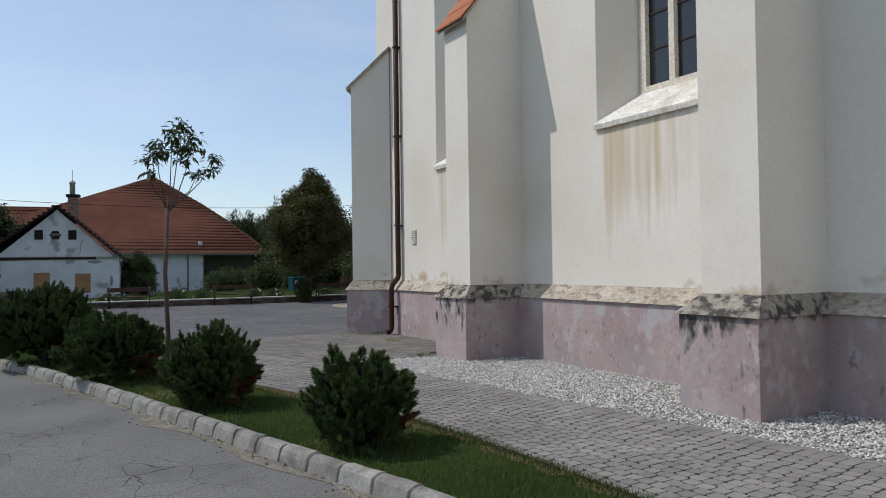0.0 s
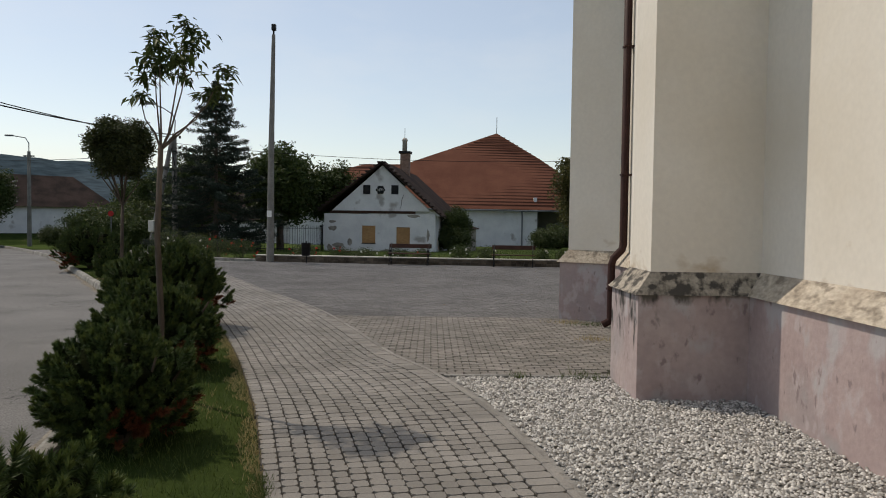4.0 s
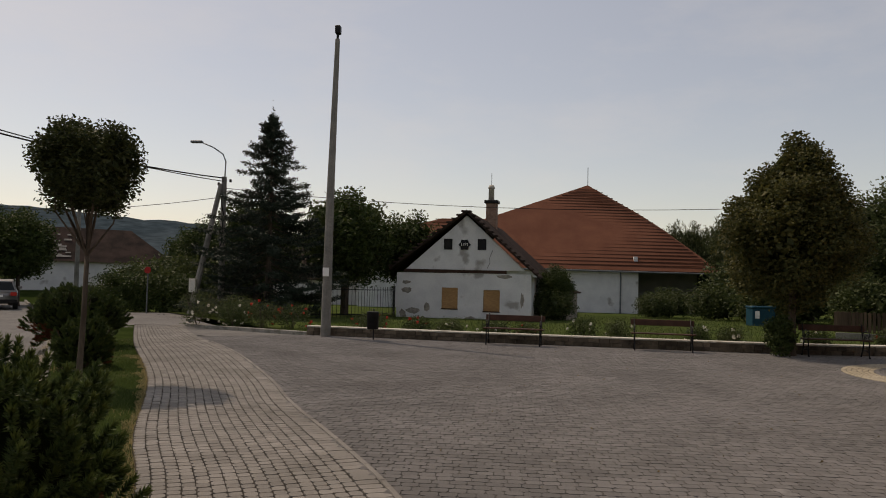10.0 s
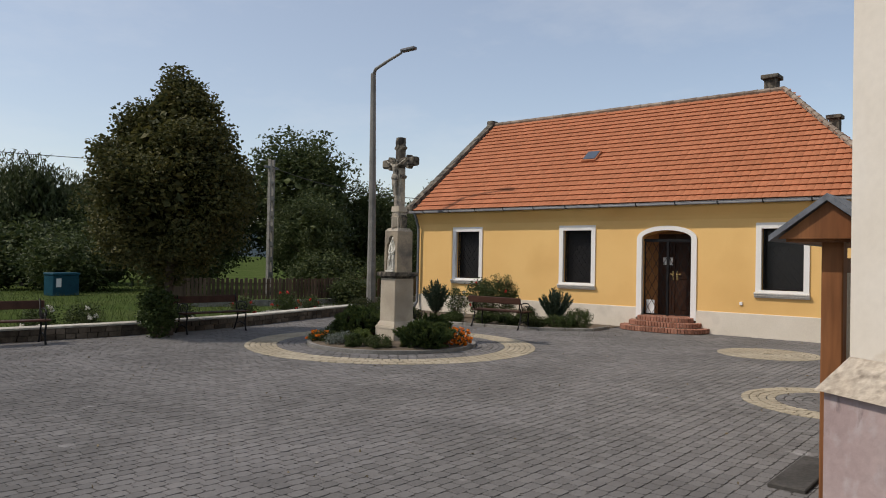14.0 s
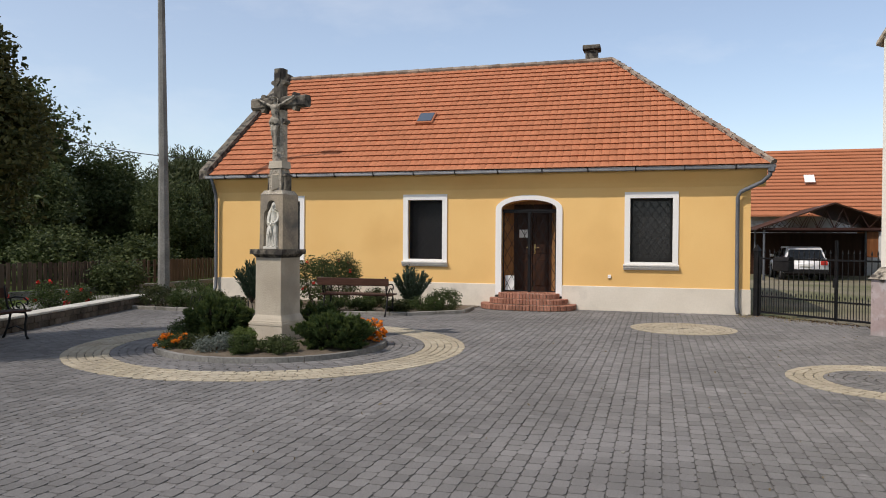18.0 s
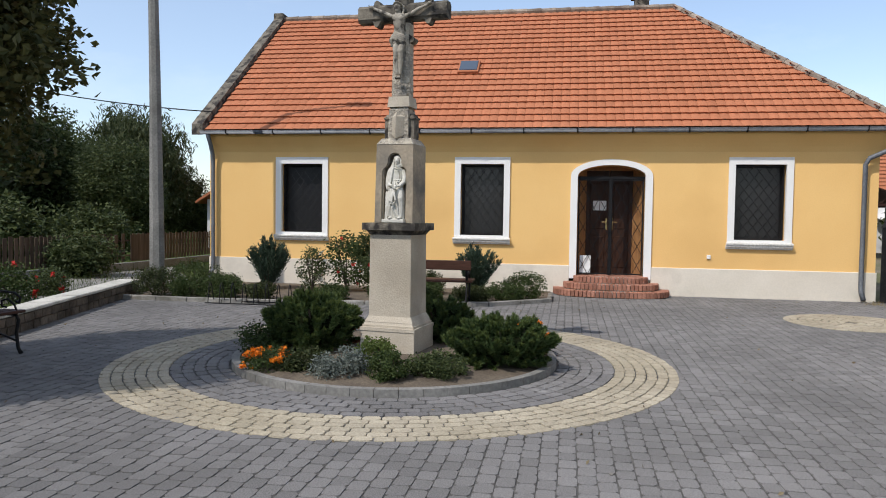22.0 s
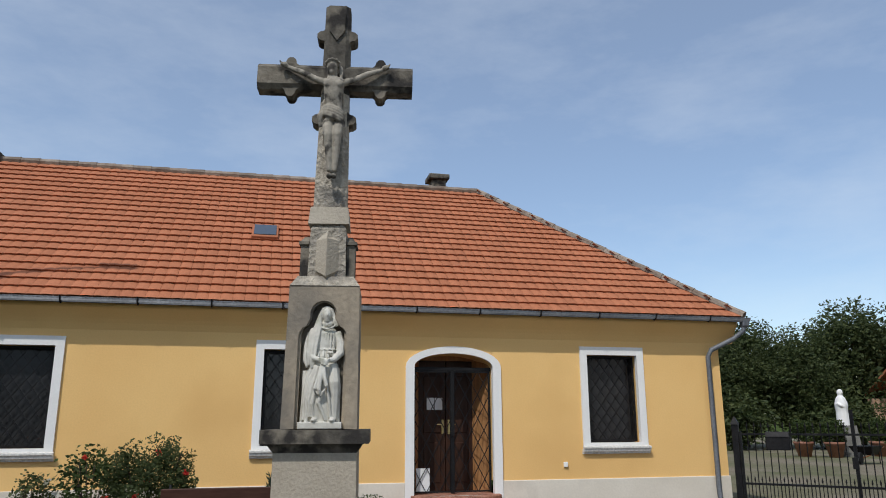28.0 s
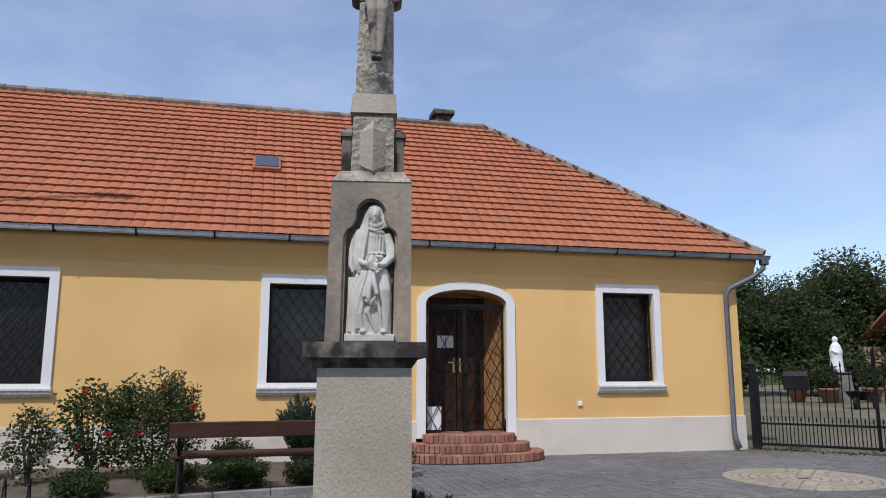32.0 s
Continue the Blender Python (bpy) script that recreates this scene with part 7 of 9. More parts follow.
for s in (0, 1):
    ex = -0.35 if s == 0 else W + 0.35
    ez = H1 - 0.05 + (0.25 if s == 0 else -0.0)
    b = B()
    prism(b, [(AX, AZ), (ex, ez), (ex, ez - 0.1), (AX, AZ - 0.14)], 1, -0.22, D + 0.2)
    rf = part("roof_slope", b, TILE_DARK, cot, "sagging blackened tile roof")
    # verge tiles that show as a stepped edge
    for k in range(16):
        t = (k + 0.5) / 16
        x, z = AX + (ex - AX) * t, AZ + (ez - AZ) * t
        part("verge_tile", boxed(x - 0.13, x + 0.13, -0.3, 0.08, z - 0.02, z + 0.06, 0.01, None), TILE_DARK, rf)
c1 = part("chimney", boxed(3.35, 3.95, 6.5, 7.1, 4.9, 6.6, 0.01), mat("old brick", (0.2, 0.12, 0.09), (0.3, 0.2, 0.15), 5, 20, 0.95, 0.6), cot, "brick chimney with a round pot")
part("chimney_cap", boxed(3.25, 4.05, 6.4, 7.2, 6.55, 6.72, 0.02), IRON, c1)
part("chimney_pot", lathe(B(), [(0.17, 6.72), (0.16, 7.4), (0.2, 7.42), (0.19, 7.5), (0.12, 7.62)], 14, (3.6, 6.8)), MORTAR, c1, smooth=True)
part("lightning_rod", tube(B(), [(3.6, 6.8, 7.5), (3.6, 6.8, 8.3)], 0.015, 5), IRON, c1)
rng = np.random.default_rng(44)
BARE = mat("bare grey render", (0.2, 0.18, 0.155), (0.33, 0.3, 0.26), 5, 25, 0.95, 0.6)
for x, z, rx_, rz_ in ((0.55, 1.55, 0.3, 0.16), (0.5, 1.95, 0.22, 0.1), (0.9, 0.55, 0.4, 0.18), (1.55, 0.75, 0.16, 0.26), (0.35, 0.4, 0.2, 0.25), (5.35, 2.3, 0.5, 0.1), (6.2, 1.2, 0.12, 0.4), (3.7, 0.25, 0.3, 0.12), (5.9, 0.3, 0.3, 0.16)):
    b = B()
    prism(b, [(x + rx_ * math.cos(q) * rng.uniform(0.6, 1.1), z + rz_ * math.sin(q) * rng.uniform(0.6, 1.1)) for q in np.linspace(0, 6.28, 14)[:-1]], 1, -0.005, 0.02)
    part("bare_patch", b, BARE, cot, "patch where the plaster has fallen off")
b = B()
tube(b, [(4.75, -0.012, 3.6 + H1 - 2.45), (4.6, -0.012, 3.2 + H1 - 2.45), (4.62, -0.012, 2.95), (4.5, -0.012, 2.7)], 0.012, 4)
part("crack", b, IRON, cot, "dark crack in the plaster")
shed = thing("lean_to", (5.2, 48.4, -0.4), -18, "small weathered lean-to against the cottage", "shed")
part("shed_wall", boxed(0, 0.9, 0.0, 2.5, -0.2, 1.7), mat("grey shed wall", (0.25, 0.22, 0.19), (0.36, 0.33, 0.29), 2, 20, 0.9, 0.4), shed)
b = B()
prism(b, [(-0.1, 2.05), (1.1, 1.65), (1.1, 1.6), (-0.1, 2.0)], 1, -0.2, 2.6)
part("shed_roof", b, TILE_DARK, shed)

# ---- large tiled barn house ----
barn = thing("large_house", (0, 0, 0), 0, "big white house under a huge brown tiled hipped roof", "house")
b = B()
fl, fr = (-9.5, 69.0, 2.95), (20.0, 69.6, 2.85)
pts = {"fl": fl, "fr": fr, "r2": (16.3, 74.4, 6.6), "r1": (14.7, 76.0, 7.95), "ap": (10.58, 79.52, 10.94), "l1": (3.12, 75.19, 7.26), "l2": (-2.65, 75.14, 7.22), "l3": (-6.55, 73.8, 6.08), "br": (20.5, 92.0, 2.8), "bl": (-9.5, 92.0, 2.9), "ab": (10.5, 86.0, 10.9)}
vv = {k: b.verts.new(p) for k, p in pts.items()}
for f in (("fl", "fr", "r2", "r1", "ap"), ("fl", "ap", "l1"), ("fl", "l1", "l2"), ("fl", "l2", "l3"), ("fr", "br", "r2"), ("r2", "br", "r1"), ("r1", "br", "ab", "ap"), ("br", "bl", "ab"), ("bl", "l3", "l2"), ("bl", "l2", "l1"), ("bl", "l1", "ap", "ab"), ("fl", "l3", "bl"), ("fl", "bl", "br", "fr")):
    b.faces.new([vv[k] for k in f])
bmesh.ops.recalc_face_normals(b, faces=b.faces[:])
part("roof", b, TILE_OLD, barn, "huge brown tiled hipped roof")
part("wall", boxed(-9.0, 13.6, 70.0, 70.4, -1.2, 2.95), OLDWALL, barn, "white wall")
# the shade under the roof is put into this wall's grey
part("wall", boxed(13.6, 19.2, 74.0, 74.4, -1.2, 4.2), mat("grey wall with painted shade", (0.2, 0.2, 0.2), (0.26, 0.26, 0.25), 1, 15, 0.9, 0.2), barn, "recessed wall, grey with the roof's shade painted in")
part("wall", boxed(13.3, 13.6, 70.4, 74.0, -1.2, 4.0), OLDWALL, barn)
part("wall", boxed(-9.0, 19.2, 90.0, 90.4, -1.2, 2.9), OLDWALL, barn)
part("gutter", tube(B(), [(-9.5, 68.95, 2.88), (19.7, 69.5, 2.72)], 0.07, 6), ZINC, barn)
part("downpipe", tube(B(), [(12.1, 69.4, 2.75), (12.2, 69.9, 2.3), (12.2, 69.93, -1.0)], 0.06, 6), ZINC, barn)
part("lightning_rod", tube(B(), [(10.58, 79.5, 10.8), (10.58, 79.5, 12.6)], 0.03, 5), IRON, barn)
sl2 = math.degrees(math.atan(0.85))
for x, y, z in ((9.3, 71.2, 3.95), (5.9, 71.2, 4.0)):
    m = Matrix.Translation((x, y, z + 0.05)) @ pose(0, 0, 0, sl2, 0, 0)
    k_ = part("roof_window", boxed(-0.5, 0.5, -0.55, 0.55, 0.0, 0.14, 0.01, m), ZINC, barn, "roof window")
    part("pane", boxed(-0.4, 0.4, -0.45, 0.45, 0.141, 0.16, 0, m), GLASS, k_)
# ribs along the tile rows, in a darker tone than the slope
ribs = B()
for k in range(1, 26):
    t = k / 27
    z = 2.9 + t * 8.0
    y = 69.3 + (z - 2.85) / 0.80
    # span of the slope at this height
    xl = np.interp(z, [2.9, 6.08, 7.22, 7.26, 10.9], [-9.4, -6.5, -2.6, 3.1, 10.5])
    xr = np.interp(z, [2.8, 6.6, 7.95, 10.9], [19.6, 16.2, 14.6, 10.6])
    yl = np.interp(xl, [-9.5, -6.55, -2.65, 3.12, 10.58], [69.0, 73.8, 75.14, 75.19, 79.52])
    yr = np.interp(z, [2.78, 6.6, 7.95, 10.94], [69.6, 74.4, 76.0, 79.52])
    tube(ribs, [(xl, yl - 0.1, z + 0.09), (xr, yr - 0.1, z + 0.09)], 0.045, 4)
tagged(part("tile_relief", ribs, mat("dark course lines", (0.1, 0.045, 0.03), (0.13, 0.058, 0.038), 1, 20, 0.9, 0.2), barn), kind="stuff")

# ---- white farmhouse across the road ----
FH = Vector((-34.6, 64.2, 0.1))
bank = B()
prism(bank, [(-6.5, -1.2), (-4.5, -0.2), (-1.2, 0.55), (-0.2, 0.75), (7.5, 0.8), (9.0, -1.2)], 0, -9.0, 24.0)
bmesh.ops.transform(bank, matrix=Matrix.Translation((FH.x, FH.y, -0.55)) @ Matrix.Rotation(radians(28), 4, "Z"), verts=bank.verts[:])
tagged(part("grass_bank", bank, GRASS_GROUND), "low grassy bank under the farmhouse across the road", "bank", kind="structure")
far = thing("farmhouse", FH, 28, "long low white farmhouse with a patched dark tile roof", "house")
part("wall", boxed(0, 11.2, 0, 0.4, -0.2, 2.62), OLDWALL, far, "weathered white wall")
part("wall", boxed(0, 11.2, 5.6, 6.0, -0.2, 2.62), OLDWALL, far, "weathered white wall")
part("end_wall", boxed(10.8, 11.2, 0.4, 5.6, -0.2, 2.62), OLDWALL, far)
b = B()
prism(b, [(0.4, -0.2), (5.6, -0.2), (5.6, 2.6), (3.0, 5.0), (0.4, 2.6)], 0, 0, 0.4)
part("end_wall", b, OLDWALL, far, "white gable end")
b = B()
lo = [b.verts.new(q) for q in ((-0.35, -0.45, 2.45), (11.7, -0.45, 2.35), (11.7, 6.45, 2.35), (-0.35, 6.45, 2.45))]
hi = [b.verts.new(q) for q in ((-0.3, 3.0, 5.3), (8.1, 3.0, 5.2))]
for q in ((lo[0], lo[1], hi[1], hi[0]), (lo[1], lo[2], hi[1]), (lo[2], lo[3], hi[0], hi[1]), (lo[3], lo[0], hi[0]), (lo[0], lo[3], lo[2], lo[1])):
    b.faces.new(q)
bmesh.ops.recalc_face_normals(b, faces=b.faces[:])
part("roof", b, TILE_DARK, far, "dark patched roof")
rng = np.random.default_rng(9)
for k in range(30):
    x, t = rng.uniform(0.0, 3.6), rng.uniform(0.2, 0.96)
    y, z = 3.0 - 3.45 * t, 5.3 - 2.87 * t
    part("pale_patch", boxed(x, x + rng.uniform(0.2, 0.8), -0.02, rng.uniform(0.08, 0.22), 0.02, 0.05, 0, Matrix.Translation((0, y, z)) @ Matrix.Rotation(radians(39.8), 4, "X")), CONCRETE, far, "bleached roof patch")
part("chimney", boxed(0.3, 0.8, 2.8, 3.3, 4.8, 6.1, 0.01), MORTAR, far)
far2 = thing("farmhouse", (-19.5, 72.0, -0.6), 4, "low house with a brown tiled roof beyond the hedge", "house")
part("wall", boxed(0, 12.0, 0, 6.0, -0.6, 2.2), OLDWALL, far2)
for s in (-1, 1):
    b = B()
    prism(b, [(3.0, 5.0), (3.0 + s * 3.4, 2.2), (3.0 + s * 3.4, 2.1), (3.0, 4.85)], 0, -0.4, 12.4)
    part("roof_slope", b, TILE_DARK, far2)
nb = thing("neighbour_house", (36.0, 33.8, -0.3), 10, "white house with a red tiled roof behind the trees", "house")
part("wall", boxed(0, 9, 0, 6, -0.5, 2.4), OLDWALL, nb)
for s in (-1, 1):
    b = B()
    prism(b, [(3.0, 4.6), (3.0 + s * 3.4, 2.3), (3.0 + s * 3.4, 2.2), (3.0, 4.45)], 0, -0.4, 9.4)
    part("roof_slope", b, TILE, nb)
part("chimney", boxed(2, 2.5, 2.7, 3.2, 4.0, 5.4), BRICK, nb)

# ---- garden fences ----
fence = thing("iron_fence", (0, 0, 0), 0, "dark iron railing in front of the garden beside the cottage", "fence")
line = smooth_line([(-9.0, 40.5), (-3.0, 43.6), (-2.6, 47.4)], 0.16)
for p in line:
    part("bar", tube(B(), [(*p, -0.25), (*p, 1.35)], 0.012, 4), IRON, fence)
for z in (0.1, 1.2):
    part("rail", tube(B(), [(*p, z) for p in line[::6]] + [(*line[-1], z)], 0.018, 5), IRON, fence)
pf = thing("wooden_fence", (0, 0, 0), 0, "brown stained board fence behind the low wall", "fence")
line = smooth_line([(14.5, 37.5), (17.9, 35.7), (20.8, 35.45), (22.2, 35.1), (29.0, 34.8)], 0.125)
bd = [boxed(-0.05, 0.05, -0.011, 0.011, 0.2, 0.88 + h, 0.004) for h in (0.0, 0.03)]
bms = []
for q in bd:
    me = bpy.data.meshes.new("board")
    q.to_mesh(me)
    q.free()
    me.materials.append(FENCE_WOOD)
    bms.append(me)
for k, (p, q) in enumerate(zip(line, line[1:])):
    o = new("board", bms[k % 2])
    o.parent = pf
    o.matrix_basis = Matrix.Translation((*p, 0.05)) @ Matrix.Rotation(math.atan2(*(q - p)[::-1]), 4, "Z")
for z in (0.4, 0.78):
    part("rail", tube(B(), [(p[0] + 0.02, p[1] + 0.04, z) for p in line[::8]] + [(line[-1][0], line[-1][1] + 0.04, z)], 0.03, 4), FENCE_WOOD, pf)
for p, q in zip(line[::8], line[8::8]):
    d = q - p
    part("base", boxed(0, np.linalg.norm(d) - 0.004, -0.06, 0.09, -0.3, 0.22, 0.01, Matrix.Translation((*p, 0)) @ Matrix.Rotation(math.atan2(d[1], d[0]), 4, "Z")), CONCRETE, pf, "low grey concrete base")
sheet("driveway", [(14.2, 33.2), (17.4, 32.3), (20.1, 32.35), (23.5, 34.7), (20.6, 35.1), (17.4, 35.2)], 0.034, CONCRETE, label="worn concrete driveway between low wall and fence", category="driveway")

# ---- gate to the yard ----
gate = thing("iron_gate", (0, 0, 0), 0, "black wrought iron double gate between house and church", "gate")
G0, G1 = Vector((20.0, 18.22, 0)), Vector((17.45, 15.65, 0))
gd = (G1 - G0).normalized()
ga = math.atan2(gd.y, gd.x)
gl = (G1 - G0).length
M = Matrix.Translation(G0) @ Matrix.Rotation(ga, 4, "Z")
for s in (0.0, gl):
    b = boxed(s - 0.055, s + 0.055, -0.055, 0.055, -0.05, 1.42, 0.006, M)
    pp = part("gate_post", b, IRON, gate)
    b = B()
    frustum(b, (-0.07, 0.07, -0.07, 0.07), (-0.005, 0.005, -0.005, 0.005), 1.42, 1.56)
    bmesh.ops.transform(b, matrix=M @ Matrix.Translation((s, 0, 0)), verts=b.verts[:])
    part("post_cap", b, IRON, pp)
for k, (a, e) in enumerate(((0.08, gl / 2 - 0.01), (gl / 2 + 0.01, gl - 0.08))):
    leaf = part("gate_leaf", boxed(a, e, -0.018, 0.018, 0.08, 0.12, 0, M), IRON, gate, "gate leaf of iron bars")
    for z in (0.42, 1.24):
        part("rail", boxed(a, e, -0.016, 0.016, z, z + 0.035, 0, M), IRON, leaf)
    for x in (a, e):
        part("stile", boxed(x - 0.018, x + 0.018, -0.018, 0.018, 0.06, 1.3 + 0.35 * (abs(x - gl / 2) < 0.1), 0, M), IRON, leaf)
    n = 15
    for j in range(1, n):
        x = a + (e - a) * j / n
        b = B()
        tube(b, [(x, 0, 0.1), (x, 0, 1.36)], 0.0095, 5)
        tube(b, [(x, 0, 1.36), (x, 0, 1.39), (x, 0, 1.46)], [0.008, 0.018, 0.002], 5)
        bmesh.ops.transform(b, matrix=M, verts=b.verts[:])
        part("bar", b, IRON, leaf)
    for j in range(n):
        x = a + (e - a) * (j + 0.5) / n
        b = B()
        tube(b, [(x, 0, 0.1), (x, 0, 0.48), (x, 0, 0.51), (x, 0, 0.57)], [0.007, 0.007, 0.016, 0.002], 5)
        bmesh.ops.transform(b, matrix=M, verts=b.verts[:])
        part("short_bar", b, IRON, leaf)
part("lock_box", boxed(gl / 2 - 0.06, gl / 2 + 0.03, -0.03, 0.03, 0.72, 0.9, 0.005, M), IRON, gate)
mb = thing("letter_box", (19.55, 17.7, 0), 45, "black metal letter box fixed to the gate", "letter box")
part("box_body", boxed(-0.19, 0.19, 0.03, 0.2, 1.0, 1.22, 0.01), IRON, mb)
b = B()
prism(b, [(0.02, 1.22), (0.21, 1.22), (0.17, 1.3), (0.06, 1.3)], 0, -0.18, 0.18)
part("lid", b, IRON, mb)
part("slot_plate", boxed(-0.1, 0.1, 0.02, 0.03, 1.05, 1.1), PAPER, mb)

# ---- yard beyond the gate ----
port = thing("carport", (0, 0, 0), 0, "open carport with a dark gabled roof on thin steel posts", "carport")
for y in (10.5, 15.9):
    for x in (36.8, 39.8, 43.0):
        part("post", tube(B(), [(x, y, -0.05), (x, y, 2.2)], 0.05, 6), ZINC, port)
for s in (1, -1):
    b = B()
    prism(b, [(13.2, 3.3), (13.2 + s * 3.0, 2.2), (13.2 + s * 3.0, 2.15), (13.2, 3.24)], 0, 36.6, 43.4)
    part("roof_sheet", b, BROWN_DOOR, port, "dark sheet roof")
for x in (36.7, 39.8, 43.0):
    tr_ = part("truss", boxed(x, x + 0.06, 10.4, 16.0, 2.14, 2.24), RUST, port)
    for j in range(8):
        y = 10.6 + j * 0.65
        part("web", tube(B(), [(x + 0.03, y, 2.24), (x + 0.03, y + 0.325, 2.24 + 0.9 * (1 - abs(y + 0.325 - 13.2) / 2.8)), (x + 0.03, y + 0.65, 2.24)], 0.018, 4), RUST, tr_)
part("side_panel", boxed(43.1, 43.14, 10.4, 16.0, 0.0, 2.1), BROWN_DOOR, port, "dark boarding at the back")
out = thing("outbuilding", (0, 0, 0), 0, "long white outbuilding with an orange tiled roof", "house")
part("wall", pierced(B(), 4.6, 24.5, -0.1, 3.1, [(9.6, 10.6, 0.9, 2.2), (14.2, 15.1, 0.0, 2.1)], 44.2, 44.6, 0), OLDWALL, out)
part("wall", boxed(44.6, 50.2, 4.6, 5.0, -0.1, 3.1), OLDWALL, out)
part("wall", boxed(44.6, 50.2, 24.1, 24.5, -0.1, 3.1), OLDWALL, out)
part("window_shutter", boxed(44.3, 44.4, 9.6, 10.6, 0.9, 2.2), BOARD_WOOD, out)
part("door_leaf", boxed(44.3, 44.4, 14.2, 15.1, 0.0, 2.1), BROWN_DOOR, out)
for s in (1, -1):
    b = B()
    prism(b, [(47.4, 6.75), (47.4 - s * 3.8, 3.05), (47.4 - s * 3.8, 2.95), (47.4, 6.6)], 1, 4.3, 24.8)
    rf = part("roof_slope", b, TILE, out, "orange tiled roof")
    if s > 0:
        cs = B()
        for j in range(1, 19):
            t = j / 19
            tube(cs, [(47.4 - 3.8 * t, 4.3, 6.79 - 3.7 * t), (47.4 - 3.8 * t, 24.8, 6.79 - 3.7 * t)], 0.03, 4)
        part("tile_relief", cs, TILE, rf)
part("chimney", boxed(47.2, 47.7, 23.2, 23.7, 5.9, 7.3, 0.01), TILE, out)
for y in (12.6, 19.2):
    m = Matrix.Translation((45.4, y, 4.95)) @ pose(0, 0, 0, 0, -44, 0)
    part("roof_window", boxed(-0.3, 0.3, -0.25, 0.25, 0, 0.1, 0.01, m), TRIM, out)
dish = thing("satellite_dish", (44.05, 9.1, 2.0), 0, "white satellite dish on the outbuilding wall", "satellite dish")
b = lathe(B(), [(0.02, 0.0), (0.25, 0.03), (0.42, 0.1), (0.43, 0.1), (0.26, 0.02), (0.02, -0.02)], 20)
bmesh.ops.transform(b, matrix=pose(-0.15, 0, 0, 0, -75, 0), verts=b.verts[:])
part("reflector", b, TRIM, dish, smooth=True)
part("mount", tube(B(), [(0.25, 0, 0), (-0.1, 0, 0)], 0.025, 5), ZINC, dish)


def car(name, place, turn, paint, label, estate=False):
    """A car whose front faces +y: body, cabin, glass, wheels, lamps."""
    t = thing(name, place, turn, label, "car")
    w = 0.88
    lowr = [(-2.15, 0.32), (-2.18, 0.6), (-2.1, 0.86), (-1.0, 0.95), (0.95, 0.93), (1.75, 0.82), (2.1, 0.66), (2.15, 0.32)]
    b = B()
    prism(b, lowr, 0, -w, w)
    bmesh.ops.bevel(b, geom=b.edges[:], offset=0.06, segments=2, affect="EDGES")
    body = part("body", b, paint, t, smooth=True)
    roofl = [(-2.05, 0.86), (-1.85, 1.38), (-1.5, 1.46), (0.0, 1.46), (0.95, 0.93)] if estate else [(-2.0, 0.9), (-1.5, 1.36), (-0.9, 1.46), (0.0, 1.46), (0.95, 0.93)]
    b = B()
    lo = [b.verts.new((s * (0.84 if i in (0, 4) else 0.66), y, z)) for s in (1, -1) for i, (y, z) in enumerate(roofl)]
    n_ = len(roofl)
    b.faces.new(lo[:n_])
    b.faces.new(lo[n_:][::-1])
    for i in range(n_):
        b.faces.new((lo[i], lo[(i + 1) % n_], lo[n_ + (i + 1) % n_], lo[n_ + i]))
    bmesh.ops.recalc_face_normals(b, faces=b.faces[:])
    cab = part("cabin", b, paint, t)
    # panes just proud of the cabin
    for (ya, za), (yb, zb), nm, off in ((roofl[0], roofl[1], "rear_window", -0.012), (roofl[4], roofl[3], "windscreen", 0.012)):
        b = B()
        p0, p1 = Vector((0, ya, za)).lerp(Vector((0, yb, zb)), 0.15), Vector((0, ya, za)).lerp(Vector((0, yb, zb)), 0.9)
        b.faces.new([b.verts.new((x, p.y + off, p.z + 0.01)) for p, x in ((p0, -0.74), (p0, 0.74), (p1, 0.6), (p1, -0.6))])
        bmesh.ops.solidify(b, geom=b.faces[:], thickness=0.008)
        part(nm, b, GLASS, cab)
    for s in (1, -1):
        for ya, yb in ((-1.7 if estate else -1.35, -0.55), (-0.48, 0.45)):
            b = B()
            b.faces.new([b.verts.new((s * (0.86 - (z - 0.93) * 0.36), y, z)) for y, z in ((ya, 0.98), (yb + 0.12 * (ya > -0.5), 0.98), (yb - 0.3 * (ya > -0.5), 1.4), (ya + 0.1, 1.4))])
            bmesh.ops.solidify(b, geom=b.faces[:], thickness=0.008)
            part("side_window", b, GLASS, cab)
        part("tail_lamp", boxed(s * 0.7 - 0.13, s * 0.7 + 0.13, -2.2, -2.1, 0.68, 0.86, 0.02), RED_ROSE, body, "red tail lamp")
        part("headlamp", boxed(s * 0.65 - 0.16, s * 0.65 + 0.16, 2.0, 2.12, 0.6, 0.74, 0.02), TRIM, body, "clear headlamp")
        part("mirror", boxed(s * 0.98 - 0.09, s * 0.98 + 0.09, 0.55, 0.68, 0.98, 1.1, 0.02), paint, body)
        for y in (-1.32, 1.32):
            b = B()
            tube(b, [(s * 0.68, y, 0.32), (s * 0.9, y, 0.32)], 0.32, 18)
            wh = part("wheel", b, BLACK_RUBBER, t, "black tyre")
            part("rim", tube(B(), [(s * 0.88, y, 0.32), (s * 0.91, y, 0.32)], 0.2, 14), ZINC, wh)
    part("number_plate", boxed(-0.26, 0.26, -2.215, -2.19, 0.62, 0.73), PAPER, body)
    part("number_plate", boxed(-0.26, 0.26, 2.15, 2.17, 0.42, 0.52), PAPER, body)
    part("bumper", boxed(-0.86, 0.86, -2.22, -2.1, 0.3, 0.5, 0.03), IRON, body)
    return t


